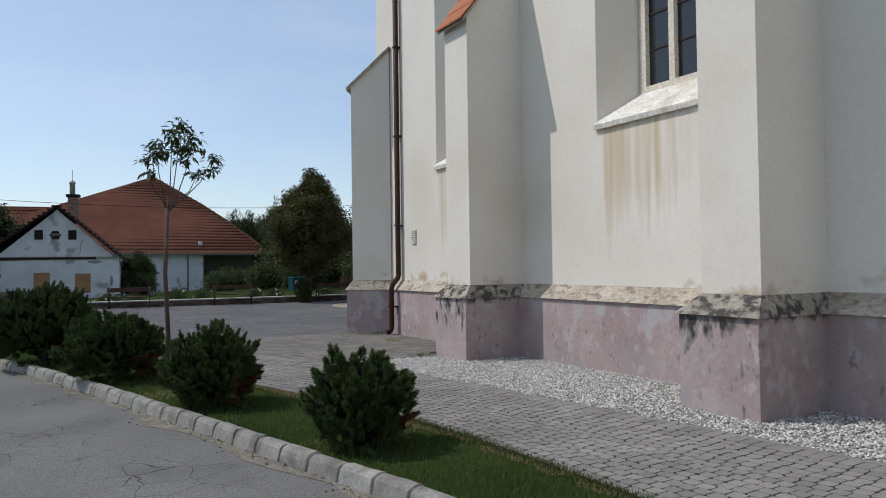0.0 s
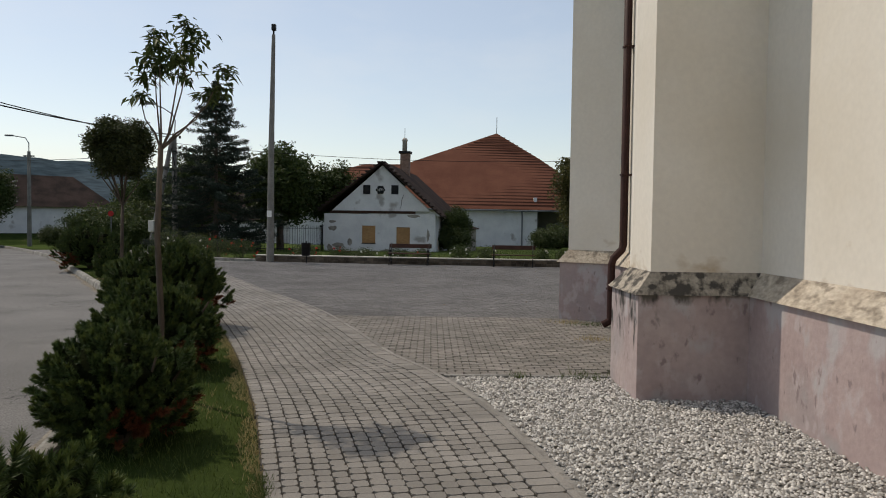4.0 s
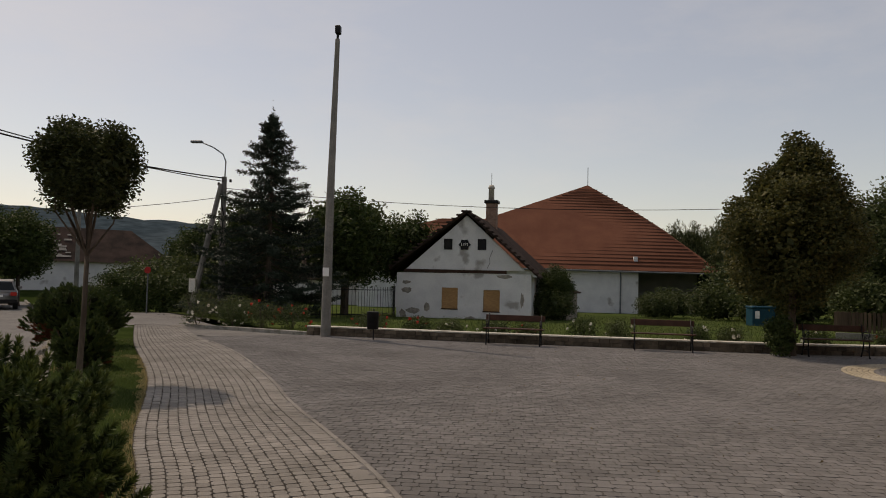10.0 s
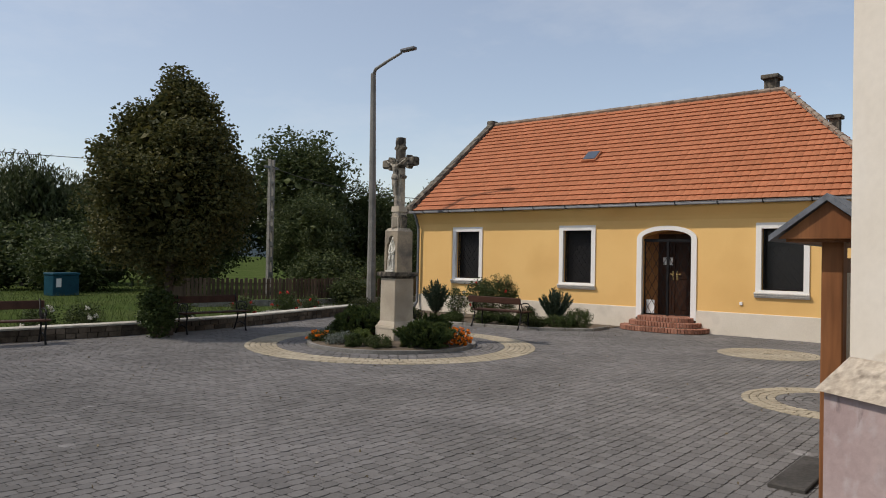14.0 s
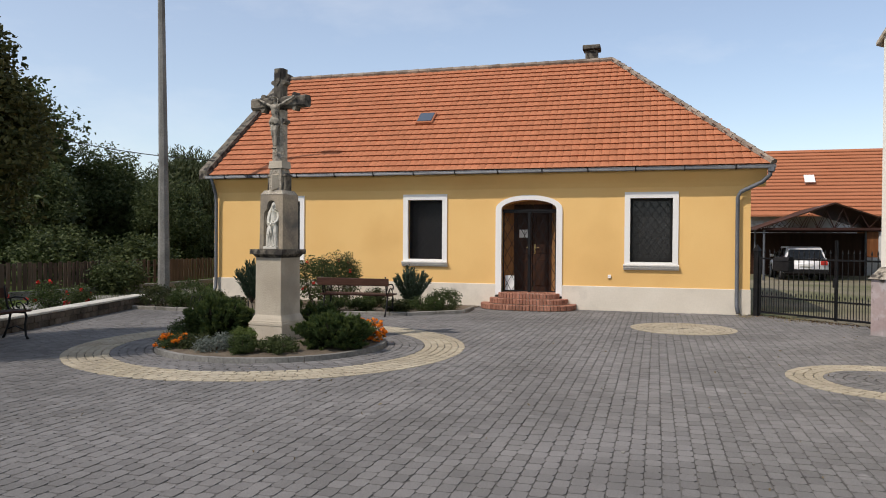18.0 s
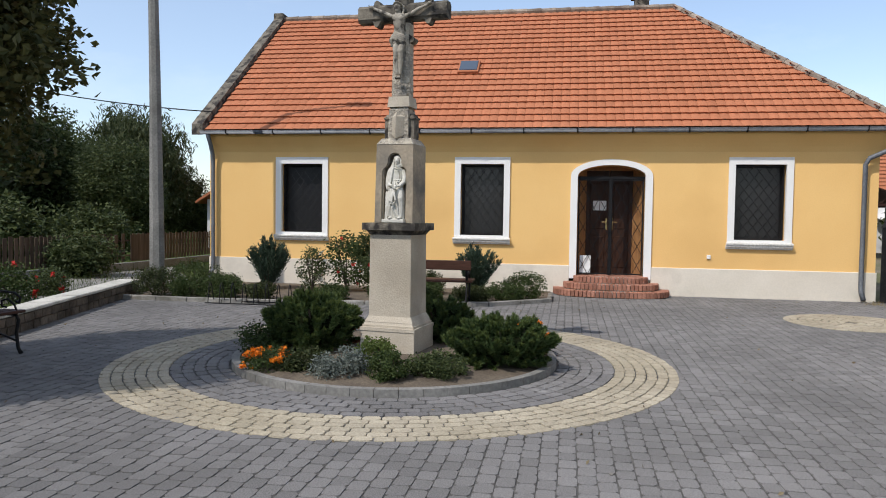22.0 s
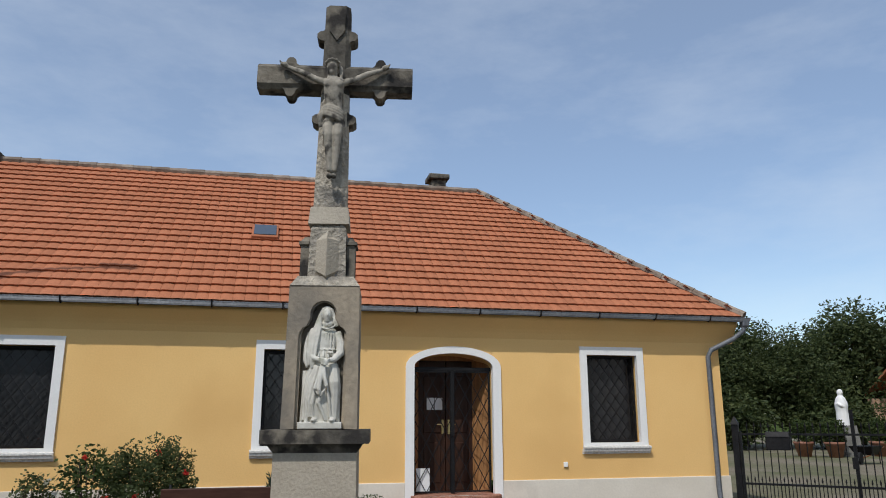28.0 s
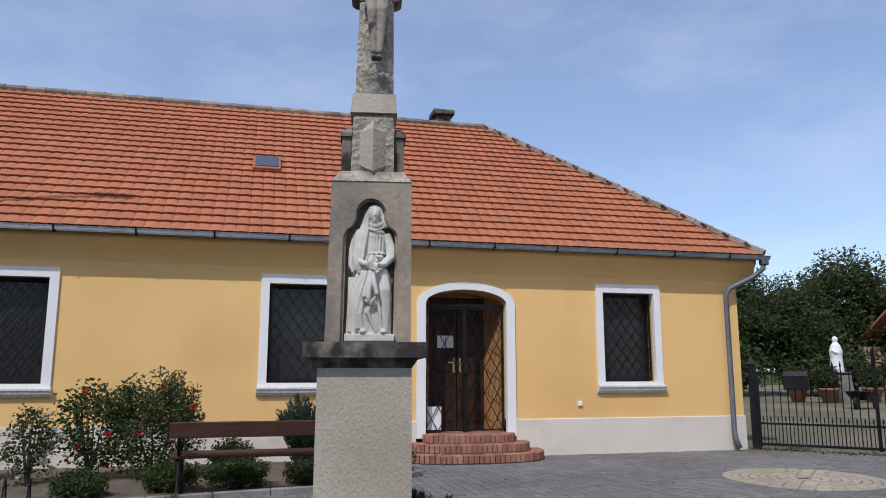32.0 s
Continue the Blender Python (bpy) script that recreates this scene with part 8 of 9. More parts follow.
SILVER = mat("silver car paint", (0.2, 0.195, 0.185), (0.22, 0.215, 0.205), 3, 30, 0.3, 0.0, 0.6, spec=0.6, grain=0.02)
NAVY = mat("dark car paint", (0.02, 0.022, 0.026), (0.025, 0.027, 0.03), 3, 30, 0.25, 0.0, 0.2, spec=0.6, grain=0.02)
WHITE_PAINT = mat("white car paint", (0.7, 0.7, 0.7), (0.74, 0.74, 0.74), 3, 30, 0.3, 0.0, 0.0, spec=0.6, grain=0.02)
car("estate_car", (-22.5, 45.6, -0.22), 35, SILVER, "silver estate car driving away along the road", True)
car("dark_car", (-30.2, 49.4, -0.25), 215, NAVY, "dark saloon car on the opposite lane of the road")
car("white_car", (39.2, 14.2, -0.02), -90, WHITE_PAINT, "white hatchback parked under the carport", True)

# garden of the yard: statue, pots, shed, post
st = B()
lathe(st, [(0.28, 0.0), (0.26, 0.25), (0.24, 0.6), (0.27, 0.9), (0.2, 1.15), (0.1, 1.28)], 14)
ball(st, (0, 0, 1.4), (0.13, 0.13, 0.16))
tube(st, [(-0.05, 0.25, 0.95), (-0.2, 0.2, 0.85), (-0.22, 0.0, 0.8)], 0.06, 6)
carved("white_statue", st, TRIM, (36.0, 2.05, 1.25), "white veiled statue on a stone plinth in the yard", 0.03)
pl = thing("statue_plinth", (36.0, 2.05, 0), 0, "grey stone plinth under a white statue", "plinth")
part("plinth_block", frustum(B(), (-0.45, 0.45, -0.45, 0.45), (-0.35, 0.35, -0.35, 0.35), -0.05, 1.26), CONCRETE, pl)
for k, (x, y) in enumerate(((35.3, 3.2), (35.6, 0.7), (36.3, 3.9), (36.5, -0.2))):
    pt = thing("flower_pot", (x, y, 0), 0, "terracotta pot with a green plant by the statue", "flower pot", "pots round the statue")
    part("pot", lathe(B(), [(0.25, -0.02), (0.38, 0.5), (0.42, 0.52), (0.42, 0.6), (0.36, 0.6)], 16), BRICK, pt, smooth=True)
    rng = np.random.default_rng(300 + k)
    leaves("plant", clumps(rng, egg(rng, 46, 0.42, 0.45, 0.55, 0.1), 30, 0.12), 0.15, LEAF_MID, pt, rng, 0.4, lift=0.4)
tp = thing("timber_post", (33.5, -0.4, 0), 0, "bare weathered timber post in the yard", "post")
part("trunk", tube(B(), [(0, 0, -0.1), (0.05, 0, 2.5), (-0.03, 0, 5.0)], [0.17, 0.15, 0.13], 9), mat("grey weathered wood", (0.22, 0.19, 0.15), (0.32, 0.28, 0.23), 3, 20, 0.9, 0.5, stretch=(1, 1, 0.15)), tp, smooth=True)
hut = thing("brick_shed", (0, -1.15, 0), 0, "half-open brick shed with a bright tiled roof", "shed")
part("wall", boxed(38.0, 38.3, -13.0, -8.5, -0.1, 2.6), mat("plain brick wall", (0.42, 0.26, 0.17), (0.52, 0.36, 0.25), 3, 20, 0.9, 0.4), hut)
part("wall", boxed(42.0, 42.3, -13.0, -4.0, -0.1, 2.6), bpy.data.materials["plain brick wall"], hut)
part("pillar", boxed(38.0, 38.4, -5.6, -5.2, -0.1, 2.6), BRICK, hut)
for s in (1, -1):
    b = B()
    prism(b, [(40.2, 4.9), (40.2 - s * 2.9, 2.7), (40.2 - s * 2.9, 2.6), (40.2, 4.75)], 1, -13.5, -4.4)
    part("roof_slope", b, TILE, hut)
wb = thing("wheelbarrow", (31.0, 5.6, 0), 30, "old dark wheelbarrow standing in the yard", "wheelbarrow")
part("tray", frustum(B(), (-0.25, 0.25, -0.35, 0.35), (-0.4, 0.4, -0.55, 0.55), 0.3, 0.6), IRON, wb)
part("wheel", tube(B(), [(-0.05, 0.7, 0.2), (0.05, 0.7, 0.2)], 0.2, 14), BLACK_RUBBER, wb)
for s in (-1, 1):
    part("handle", tube(B(), [(s * 0.1, 0.7, 0.22), (s * 0.25, 0.2, 0.32), (s * 0.3, -0.9, 0.55)], 0.02, 6), BOARD_WOOD, wb)
    part("leg", tube(B(), [(s * 0.28, -0.35, 0.4), (s * 0.28, -0.4, -0.01)], 0.02, 6), IRON, wb)
# blue container on the lawn
cont = thing("blue_container", (15.5, 48.0, low(48) + 0.02), 8, "teal blue plastic container on the rough lawn", "container")
part("tub", boxed(-0.55, 0.6, -0.35, 0.35, 0.0, 0.86, 0.02), mat("blue plastic", (0.006, 0.045, 0.07), (0.009, 0.06, 0.085), 3, 20, 0.5, 0.05), cont)
part("lid", boxed(-0.58, 0.63, -0.38, 0.38, 0.865, 0.98, 0.03), bpy.data.materials["blue plastic"], cont)
part("sticker", boxed(-0.42, -0.2, -0.356, -0.352, 0.38, 0.74), PAPER, cont, "white sticker")
# warning sign at the side street
sg = thing("road_sign", (-13.2, 42.6, -0.1), 0, "red give-way sign on a thin post", "road sign")
part("post", tube(B(), [(0, 0, -0.1), (0, 0, 2.1)], 0.03, 6), ZINC, sg)
b = B()
prism(b, [(0.16 * math.cos(a), 1.95 + 0.16 * math.sin(a)) for a in [math.pi * (2 * k + 1) / 8 for k in range(8)]], 1, -0.05, -0.03)
part("plate", b, mat("faded red sign", (0.3, 0.02, 0.02), (0.34, 0.03, 0.025), 3, 20, 0.6, 0.0), sg)


# clipped green hedge along the side street
rng = np.random.default_rng(90)
hedge = thing("hedge", (0, 0, 0), 0, "dense ivy-grown hedge along the side street", "hedge")
ha, hb = np.array((-17.2, 46.4)), np.array((-11.0, 44.3))
for k in range(7):
    p, q = ha + (hb - ha) * k / 6, None
    part("stem", tube(B(), [(*p, -0.2), (p[0] + 0.05, p[1], 0.5), (p[0], p[1] + 0.05, 1.2)], [0.03, 0.025, 0.01], 5), BARK, hedge)
n = 420
s = rng.uniform(0, 1, n)
c = ha + (hb - ha) * s[:, None]
top = np.array([1.65 + 0.35 * noise.noise((q * 9, 1.3, 0)) for q in s])
pts = np.stack([c[:, 0] + rng.normal(0, 0.28, n), c[:, 1] + rng.normal(0, 0.28, n), -0.15 + rng.uniform(0, 1, n) ** 0.8 * top], 1)
leaves("foliage", clumps(rng, pts, 46, 0.14), 0.1, LEAF_MID, hedge, rng, 0.8)

# ---- kerb stones ----
kerb = thing("kerb", (0, 0, 0), 0, "pale worn concrete kerb between road and grass", "kerb")
s_all = np.concatenate([[0], np.cumsum(np.linalg.norm(np.diff(KERB_LINE, axis=0), axis=1))])
rng = np.random.default_rng(77)
at_s = lambda s: np.array([np.interp(s, s_all, KERB_LINE[:, k]) for k in (0, 1)])
PROFILE = ((-0.035, -0.3), (-0.03, -0.13), (-0.012, -0.06), (0.0, -0.025), (0.022, -0.002), (0.055, 0.008), (0.1, 0.006), (0.135, -0.008), (0.15, -0.035), (0.152, -0.3))
for k in range(int((s_all[-1] - 1) / 0.42)):
    if at_s(k * 0.42)[1] < -6:
        continue
    b = B()
    lift, worn = rng.normal(0, 0.003), rng.uniform(0.0, 0.012)
    rows = []
    for j, s in enumerate((0.006, 0.02, 0.21, 0.4, 0.414)):
        p, q = at_s(k * 0.42 + s - 0.02), at_s(k * 0.42 + s + 0.02)
        d = (q - p) / np.linalg.norm(q - p)
        c = (p + q) / 2
        sink = (0.012 + worn if j in (0, 4) else 0.0)
        rows.append([b.verts.new((c[0] + d[1] * (u + (sink * 0.6 if u < 0.05 else 0)), c[1] - d[0] * (u + (sink * 0.6 if u < 0.05 else 0)), v - (sink if v > -0.1 else 0) + lift + rng.normal(0, 0.0025) + 0.012 + low(c[1]))) for u, v in PROFILE])
    for r0, r1 in zip(rows, rows[1:]):
        for i in range(len(PROFILE) - 1):
            b.faces.new((r0[i], r1[i], r1[i + 1], r0[i + 1]))
    b.faces.new(rows[0])
    b.faces.new(rows[-1][::-1])
    bmesh.ops.recalc_face_normals(b, faces=b.faces[:])
    part("kerb_stone", b, KERB, kerb)
# sandy dirt in the gutter
rng = np.random.default_rng(78)
inner = beside(KERB_LINE, -0.02)
outer = np.array([p for p in beside(KERB_LINE, -0.26)]) 
for i in range(len(outer)):
    outer[i] += (inner[i] - outer[i]) * (0.45 + 0.9 * noise.noise((i * 0.83, 0, 0)))
sel = (KERB_LINE[:, 1] > -10) & (KERB_LINE[:, 1] < 34)
ribbon("gutter_dirt", inner[sel], outer[sel], -0.116, mat("sandy dirt", (0.17, 0.15, 0.12), (0.235, 0.21, 0.17), 5, 50, 0.95, 0.9, grain=0.4, stain=(0.13, 0.11, 0.08), stain_scale=7), label="sandy dirt gathered along the kerb", category="dirt")
n = 1500
i_ = rng.integers(0, sel.sum() - 1, n)
f_ = np.abs(rng.normal(0, 0.5, (n, 1)))
p = inner[sel][i_] + (inner[sel][i_ + 1] - inner[sel][i_]) * rng.random((n, 1))
p = p + (outer[sel][i_] - inner[sel][i_]) * f_
crumbs = leaves("gutter_litter", np.stack([p[:, 0], p[:, 1], np.array([-0.11 + low(b) for b in p[:, 1]])], 1), 0.028, leafy("dry gutter litter", (0.1, 0.075, 0.04), (0.24, 0.19, 0.11), 0.1), None, rng, 0.5)
tagged(crumbs, "dry leaves and crumbs along the kerb", "litter", kind="stuff")
# centre dashes
mid = beside(KERB_LINE, -4.4)
ms = np.concatenate([[0], np.cumsum(np.linalg.norm(np.diff(mid, axis=0), axis=1))])
dash = thing("lane_marking", (0, 0, 0), 0, "worn white centre dashes on the road", "road marking")
for k in range(0, 10):
    s0 = 24 + k * 5.2
    p, q = [np.array([np.interp(s, ms, mid[:, c]) for c in (0, 1)]) for s in (s0, s0 + 1.9)]
    d = q - p
    part("dash", boxed(0, 1.9, -0.06, 0.06, 0, 0.004, 0, Matrix.Translation((*p, -0.119 + low(p[1]))) @ Matrix.Rotation(math.atan2(d[1], d[0]), 4, "Z")), CAP, dash)


# ---- paving blocks ----
def blocks(quads, z=0.0, chamfer=0.0025, drop=0.012, jitter=0.001, seed=0, corner=0.02):
    """Vertices and faces of blocks with worn corners and chamfered rims over quads (n, 4, 2)."""
    rng = np.random.default_rng(seed)
    quads = np.asarray(quads, float)
    n = len(quads)
    c = quads.mean(1, keepdims=True)
    ring = []
    for k in range(4):
        p = quads[:, k]
        for o in (quads[:, k - 1], quads[:, (k + 1) % 4]):
            d = o - p
            ring.append(p + d / np.linalg.norm(d, axis=1, keepdims=True) * corner * rng.uniform(0.6, 1.3, (n, 1)))
    ring = np.stack(ring, 1)
    size = np.linalg.norm(ring - c, axis=2, keepdims=True)
    top = ring + (c - ring) / size * chamfer
    h = rng.normal(0, jitter, (n, 1)) + z
    tilt = rng.normal(0, 0.0035, (n, 1, 2))
    ht = h + ((ring - c) * tilt).sum(2)
    upper = np.concatenate([top, ht[..., None]], 2)
    lower = np.concatenate([ring, (ht - drop)[..., None]], 2)
    v = np.concatenate([upper, lower], 1)
    base = np.array([(0, 1, 2, 3), (7, 0, 3, 4), (6, 7, 4, 5)] + [(8 + k, 8 + (k + 1) % 8, (k + 1) % 8, k) for k in range(8)])
    f = base[None] + 16 * np.arange(n)[:, None, None]
    return v.reshape(-1, 3), f.reshape(-1, 4)


FIELDS = {PAVER: PAVER_FIELD, PAVER_WARM: PAVER_WARM_FIELD, PAVER_FORE: PAVER_FORE_FIELD, PAVER_YELLOW: PAVER_YELLOW_FIELD}


def lay(parent, quads, material, name, near, label, z=0.0, seed=0):
    """Lays blocks: those that near() picks, 300 at most, as parts of their own; the rest as one part."""
    quads = np.array(quads, float)
    shake = np.random.default_rng(seed + 5)
    quads += shake.normal(0, 0.0022, (len(quads), 1, 2)) + shake.normal(0, 0.0013, (len(quads), 4, 2))
    c = quads.mean(1)
    pick = np.flatnonzero(near(c[:, 0], c[:, 1]))[:300]
    rest = np.setdiff1d(np.arange(len(quads)), pick)
    if len(rest):
        v, f = blocks(quads[rest], z, seed=seed)
        tagged(raw(name + "_field", v, f, FIELDS[material], parent), label, kind="stuff")
    rng = np.random.default_rng(seed + 1)
    shared = {}
    for i in pick:
        q = quads[i]
        mid_ = q.mean(0)
        d = q[1] - q[0]
        a = math.atan2(d[1], d[0])
        r = np.array([[math.cos(a), math.sin(a)], [-math.sin(a), math.cos(a)]])
        local = (q - mid_) @ r.T
        key = tuple(np.round(local, 2).ravel())
        if key not in shared:
            v, f = blocks(local[None], 0.0, jitter=0.0, seed=1)
            o = raw(name, v, f, material, parent)
            shared[key] = o.data
        else:
            o = new(name, shared[key])
            o.parent = parent
        o.matrix_basis = Matrix.Translation((*mid_, z + rng.normal(0, 0.0015))) @ Matrix.Rotation(a, 4, "Z") @ Matrix.Rotation(rng.normal(0, 0.003), 4, "X")
    return pick


def ordered(q):
    """All quads counter-clockwise."""
    q = np.asarray(q, float)
    a, b, c = q[:, 0], q[:, 1], q[:, 2]
    turn = (b[:, 0] - a[:, 0]) * (c[:, 1] - b[:, 1]) - (b[:, 1] - a[:, 1]) * (c[:, 0] - b[:, 0])
    q[turn < 0] = q[turn < 0][:, ::-1]
    return q


pavement = bpy.data.objects["pavement"]
# courses along the footpath
mid_line = smooth_line((PATH_LEFT[np.linspace(0, len(PATH_LEFT) - 1, 40).astype(int)] + PATH_RIGHT[np.linspace(0, len(PATH_RIGHT) - 1, 40).astype(int)]) / 2, 0.25)
md = np.gradient(mid_line, axis=0)
md /= np.linalg.norm(md, axis=1)[:, None]
nrm = np.stack([md[:, 1], -md[:, 0]], 1)


def reach(line, p, n):
    """How far from p along n the line lies."""
    rel = line - p
    along_ = rel @ np.array([-n[1], n[0]])
    o = np.argsort(along_)
    return np.interp(0, along_[o], (rel @ n)[o])


left_r = np.array([reach(PATH_LEFT, p, n) for p, n in zip(mid_line, nrm)])
right_r = np.array([reach(PATH_RIGHT, p, n) for p, n in zip(mid_line, nrm)])
sl_ = np.concatenate([[0], np.cumsum(np.linalg.norm(np.diff(mid_line, axis=0), axis=1))])
def on_path(s, f, e):
    """The place at s metres along, and fraction f across between edge courses of width e."""
    p = np.stack([np.interp(s, sl_, mid_line[:, k]) for k in (0, 1)], -1)
    n = np.stack([np.interp(s, sl_, nrm[:, k]) for k in (0, 1)], -1)
    a, b = np.interp(s, sl_, left_r) + 0.01, np.interp(s, sl_, right_r) - e
    return p + n * (a + (b - a) * f)[..., None]
quads, edgeq = [], []
cols = 15
gap = 0.0032
rng = np.random.default_rng(3)
start = np.interp(-2.0, mid_line[:, 1], sl_)
for c_ in range(cols):
    s = start + rng.uniform(0, 0.118)
    ss = np.arange(s, sl_[-1] - 0.3, 0.118)
    f0, f1 = c_ / cols + 0.0018, (c_ + 1) / cols - 0.0018
    A1, A2 = on_path(ss + gap, np.full(len(ss), f0), 0.21), on_path(ss + 0.118 - gap, np.full(len(ss), f0), 0.21)
    B1, B2 = on_path(ss + gap, np.full(len(ss), f1), 0.21), on_path(ss + 0.118 - gap, np.full(len(ss), f1), 0.21)
    quads.append(np.stack([A1, B1, B2, A2], 1))
for side in (1,):
    ss = np.arange(start, sl_[-1] - 0.3, 0.118)
    e0, e1 = (0.005, 0.204)
    for_ = []
    for s_off in (gap, 0.118 - gap):
        p = np.stack([np.interp(ss + s_off, sl_, mid_line[:, k]) for k in (0, 1)], -1)
        n = np.stack([np.interp(ss + s_off, sl_, nrm[:, k]) for k in (0, 1)], -1)
        r = np.interp(ss + s_off, sl_, left_r if side == 0 else right_r)
        sg_ = 1 if side == 0 else -1
        for_.append((p + n * (r + sg_ * e0)[:, None], p + n * (r + sg_ * e1)[:, None]))
    edgeq.append(np.stack([for_[0][0], for_[0][1], for_[1][1], for_[1][0]], 1))
quads = ordered(np.concatenate(quads))
edgeq = ordered(np.concatenate(edgeq))
lay(pavement, quads, PAVER_WARM, "paving_block", lambda x, y: (y > 7.2) & (y < 9.6) & (x > 2.0), "sand grey footpath blocks laid in courses", seed=11)
lay(pavement, edgeq, PAVER_WARM, "edge_block", lambda x, y: (y > 6.0) & (y < 12.0), "soldier course of footpath blocks", seed=13)
# slim edging stones between path and gravel
strip = thing("path_edging", (0, 0, 0), 0, "slim concrete edging between footpath, gravel and square", "edging")
pr = beside(PATH_RIGHT, 0.03)
for p, q in zip(pr, pr[1:]):
    if -3 < p[1] < 29:
        d = q - p
        part("edging_stone", boxed(0.003, np.linalg.norm(d) - 0.003, -0.028, 0.028, -0.1, 0.004, 0.006, Matrix.Translation((*p, 0)) @ Matrix.Rotation(math.atan2(d[1], d[0]), 4, "Z")), PAVER_WARM, strip)
for k in range(2):
    part("edging_stone", boxed(4.1 + k * 0.94, 5.03 + k * 0.94, 10.925, 10.995, -0.1, 0.004, 0.006), CONCRETE, strip)

# the square: courses along x
quads = []
rng = np.random.default_rng(4)
for k, y in enumerate(np.arange(11.0, 32.6, 0.116)):
    xs_ = np.arange(-6.2 + (k % 2) * 0.075 + rng.uniform(-0.03, 0.03), 20.1, 0.15)
    quads.append(np.stack([np.stack([xs_ + 0.0022, np.full_like(xs_, y + 0.0022)], 1), np.stack([xs_ + 0.1478, np.full_like(xs_, y + 0.0022)], 1), np.stack([xs_ + 0.1478, np.full_like(xs_, y + 0.1138)], 1), np.stack([xs_ + 0.0022, np.full_like(xs_, y + 0.1138)], 1)], 1))
quads = np.concatenate(quads)
c_ = quads.mean(1)
keep = inside(c_[:, 0], c_[:, 1], SQUARE)
for px, py, pr_ in ((BX, BY, 2.84), (16.95, 19.85, 0.9), (12.27, 17.66, 1.13)):
    keep &= np.hypot(c_[:, 0] - px, c_[:, 1] - py) > pr_
keep &= ~((c_[:, 0] > 7.15) & (c_[:, 1] < 15.8) & (c_[:, 0] < 16.9))
keep &= ~inside(c_[:, 0], c_[:, 1], [(16.75, 31.95), (16.75, 29.2), (17.45, 25.4), (18.3, 24.4), (20.07, 24.4), (20.07, 31.95)])
fore = c_[:, 1] < 15.75
field = quads[keep & ~fore]
field = field.reshape(-1, 4, 2)
lay(square, field, PAVER, "paving_block", lambda x, y: (y > 20.0) & (y < 21.6) & (x > 5.0) & (x < 9.2), "dark grey blocks of the square", seed=15)
# lighter blocks between footpath and church corner
quads = []
for k, y in enumerate(np.arange(11.0, 15.75, 0.104)):
    xs_ = np.arange(1.8 + (k % 2) * 0.09, 7.0, 0.18)
    quads.append(np.stack([np.stack([xs_ + 0.0048, np.full_like(xs_, y + 0.0048)], 1), np.stack([xs_ + 0.1752, np.full_like(xs_, y + 0.0048)], 1), np.stack([xs_ + 0.1752, np.full_like(xs_, y + 0.0992)], 1), np.stack([xs_ + 0.0048, np.full_like(xs_, y + 0.0992)], 1)], 1))
quads = np.concatenate(quads)
c_ = quads.mean(1)
keep = inside(c_[:, 0] + 0.06, c_[:, 1], SQUARE) & inside(np.maximum(c_[:, 0] + 0.06, -99), c_[:, 1], np.concatenate([SQUARE[:-2], [(7.0, 12), (7.0, 10.98)]])) & ~((c_[:, 0] > 5.9) & (c_[:, 1] < 11.3)) & (c_[:, 0] < 6.95)
lay(square, quads[keep], PAVER_FORE, "long_block", lambda x, y: (y < 12.6), "sand grey blocks in running bond", z=0.0, seed=17)


def rings(px, py, rows, r0, width, length, material, name, seed, label):
    q = []
    for k in range(rows):
        a0, a1 = r0 + k * width + 0.004, r0 + (k + 1) * width - 0.004
        n = max(6, int(2 * math.pi * (a0 + a1) / 2 / length))
        off = (k % 2) * math.pi / n
        for j in range(n):
            t0, t1 = off + 2 * math.pi * j / n + 0.004 / a1, off + 2 * math.pi * (j + 1) / n - 0.004 / a1
            q.append([(px + r * math.cos(t), py + r * math.sin(t)) for r, t in ((a0, t0), (a1, t0), (a1, t1), (a0, t1))])
    lay(square, ordered(q), material, name, lambda x, y: x < px - 1.2, label, z=0.006, seed=seed)


rings(BX, BY, 5, 1.71, 0.112, 0.17, PAVER, "ring_block", 19, "dark grey blocks laid in rings round the bed")
rings(BX, BY, 6, 2.27, 0.102, 0.145, PAVER_YELLOW, "yellow_block", 21, "yellow blocks laid in a ring round the bed")
rings(12.27, 17.66, 4, 0.76, 0.105, 0.145, PAVER_YELLOW, "yellow_block", 23, "yellow blocks laid in a ring")
rings(12.27, 17.66, 6, 0.12, 0.107, 0.17, PAVER, "ring_block", 25, "dark grey blocks inside the yellow ring")
rings(16.95, 19.85, 8, 0.1, 0.106, 0.17, PAVER_YELLOW, "yellow_block", 27, "yellow cobbles laid in a disc")

# ---- gravel ----
rng = np.random.default_rng(6)
n = 50000
gx_, gy_ = rng.uniform(3.9, 7.05, n), rng.uniform(1.2, 10.9, n)
ok = inside(gx_, gy_, GRAVEL_AREA) & inside(gx_ - 0.07, gy_, GRAVEL_AREA) & ~((gx_ > 6.94)) & ~((gx_ > 5.88) & (((gy_ > 4.55) & (gy_ < 5.55)) | (gy_ > 9.95)))
gx_, gy_ = gx_[ok], gy_[ok]
n = len(gx_)
ico = B()
bmesh.ops.create_cone(ico, cap_ends=False, segments=5, radius1=1.0, radius2=0.55, depth=0.9)
top_ = ico.verts.new((0, 0, 0.75))
rim = [e for e in ico.edges if e.is_boundary and e.verts[0].co.z > 0]
for e in rim:
    ico.faces.new((*e.verts, top_))
bmesh.ops.recalc_face_normals(ico, faces=ico.faces[:])
bmesh.ops.triangulate(ico, faces=ico.faces[:])
ico.verts.index_update()
iv = np.array([v.co[:] for v in ico.verts])
fi = np.array([[v.index for v in f.verts] for f in ico.faces])
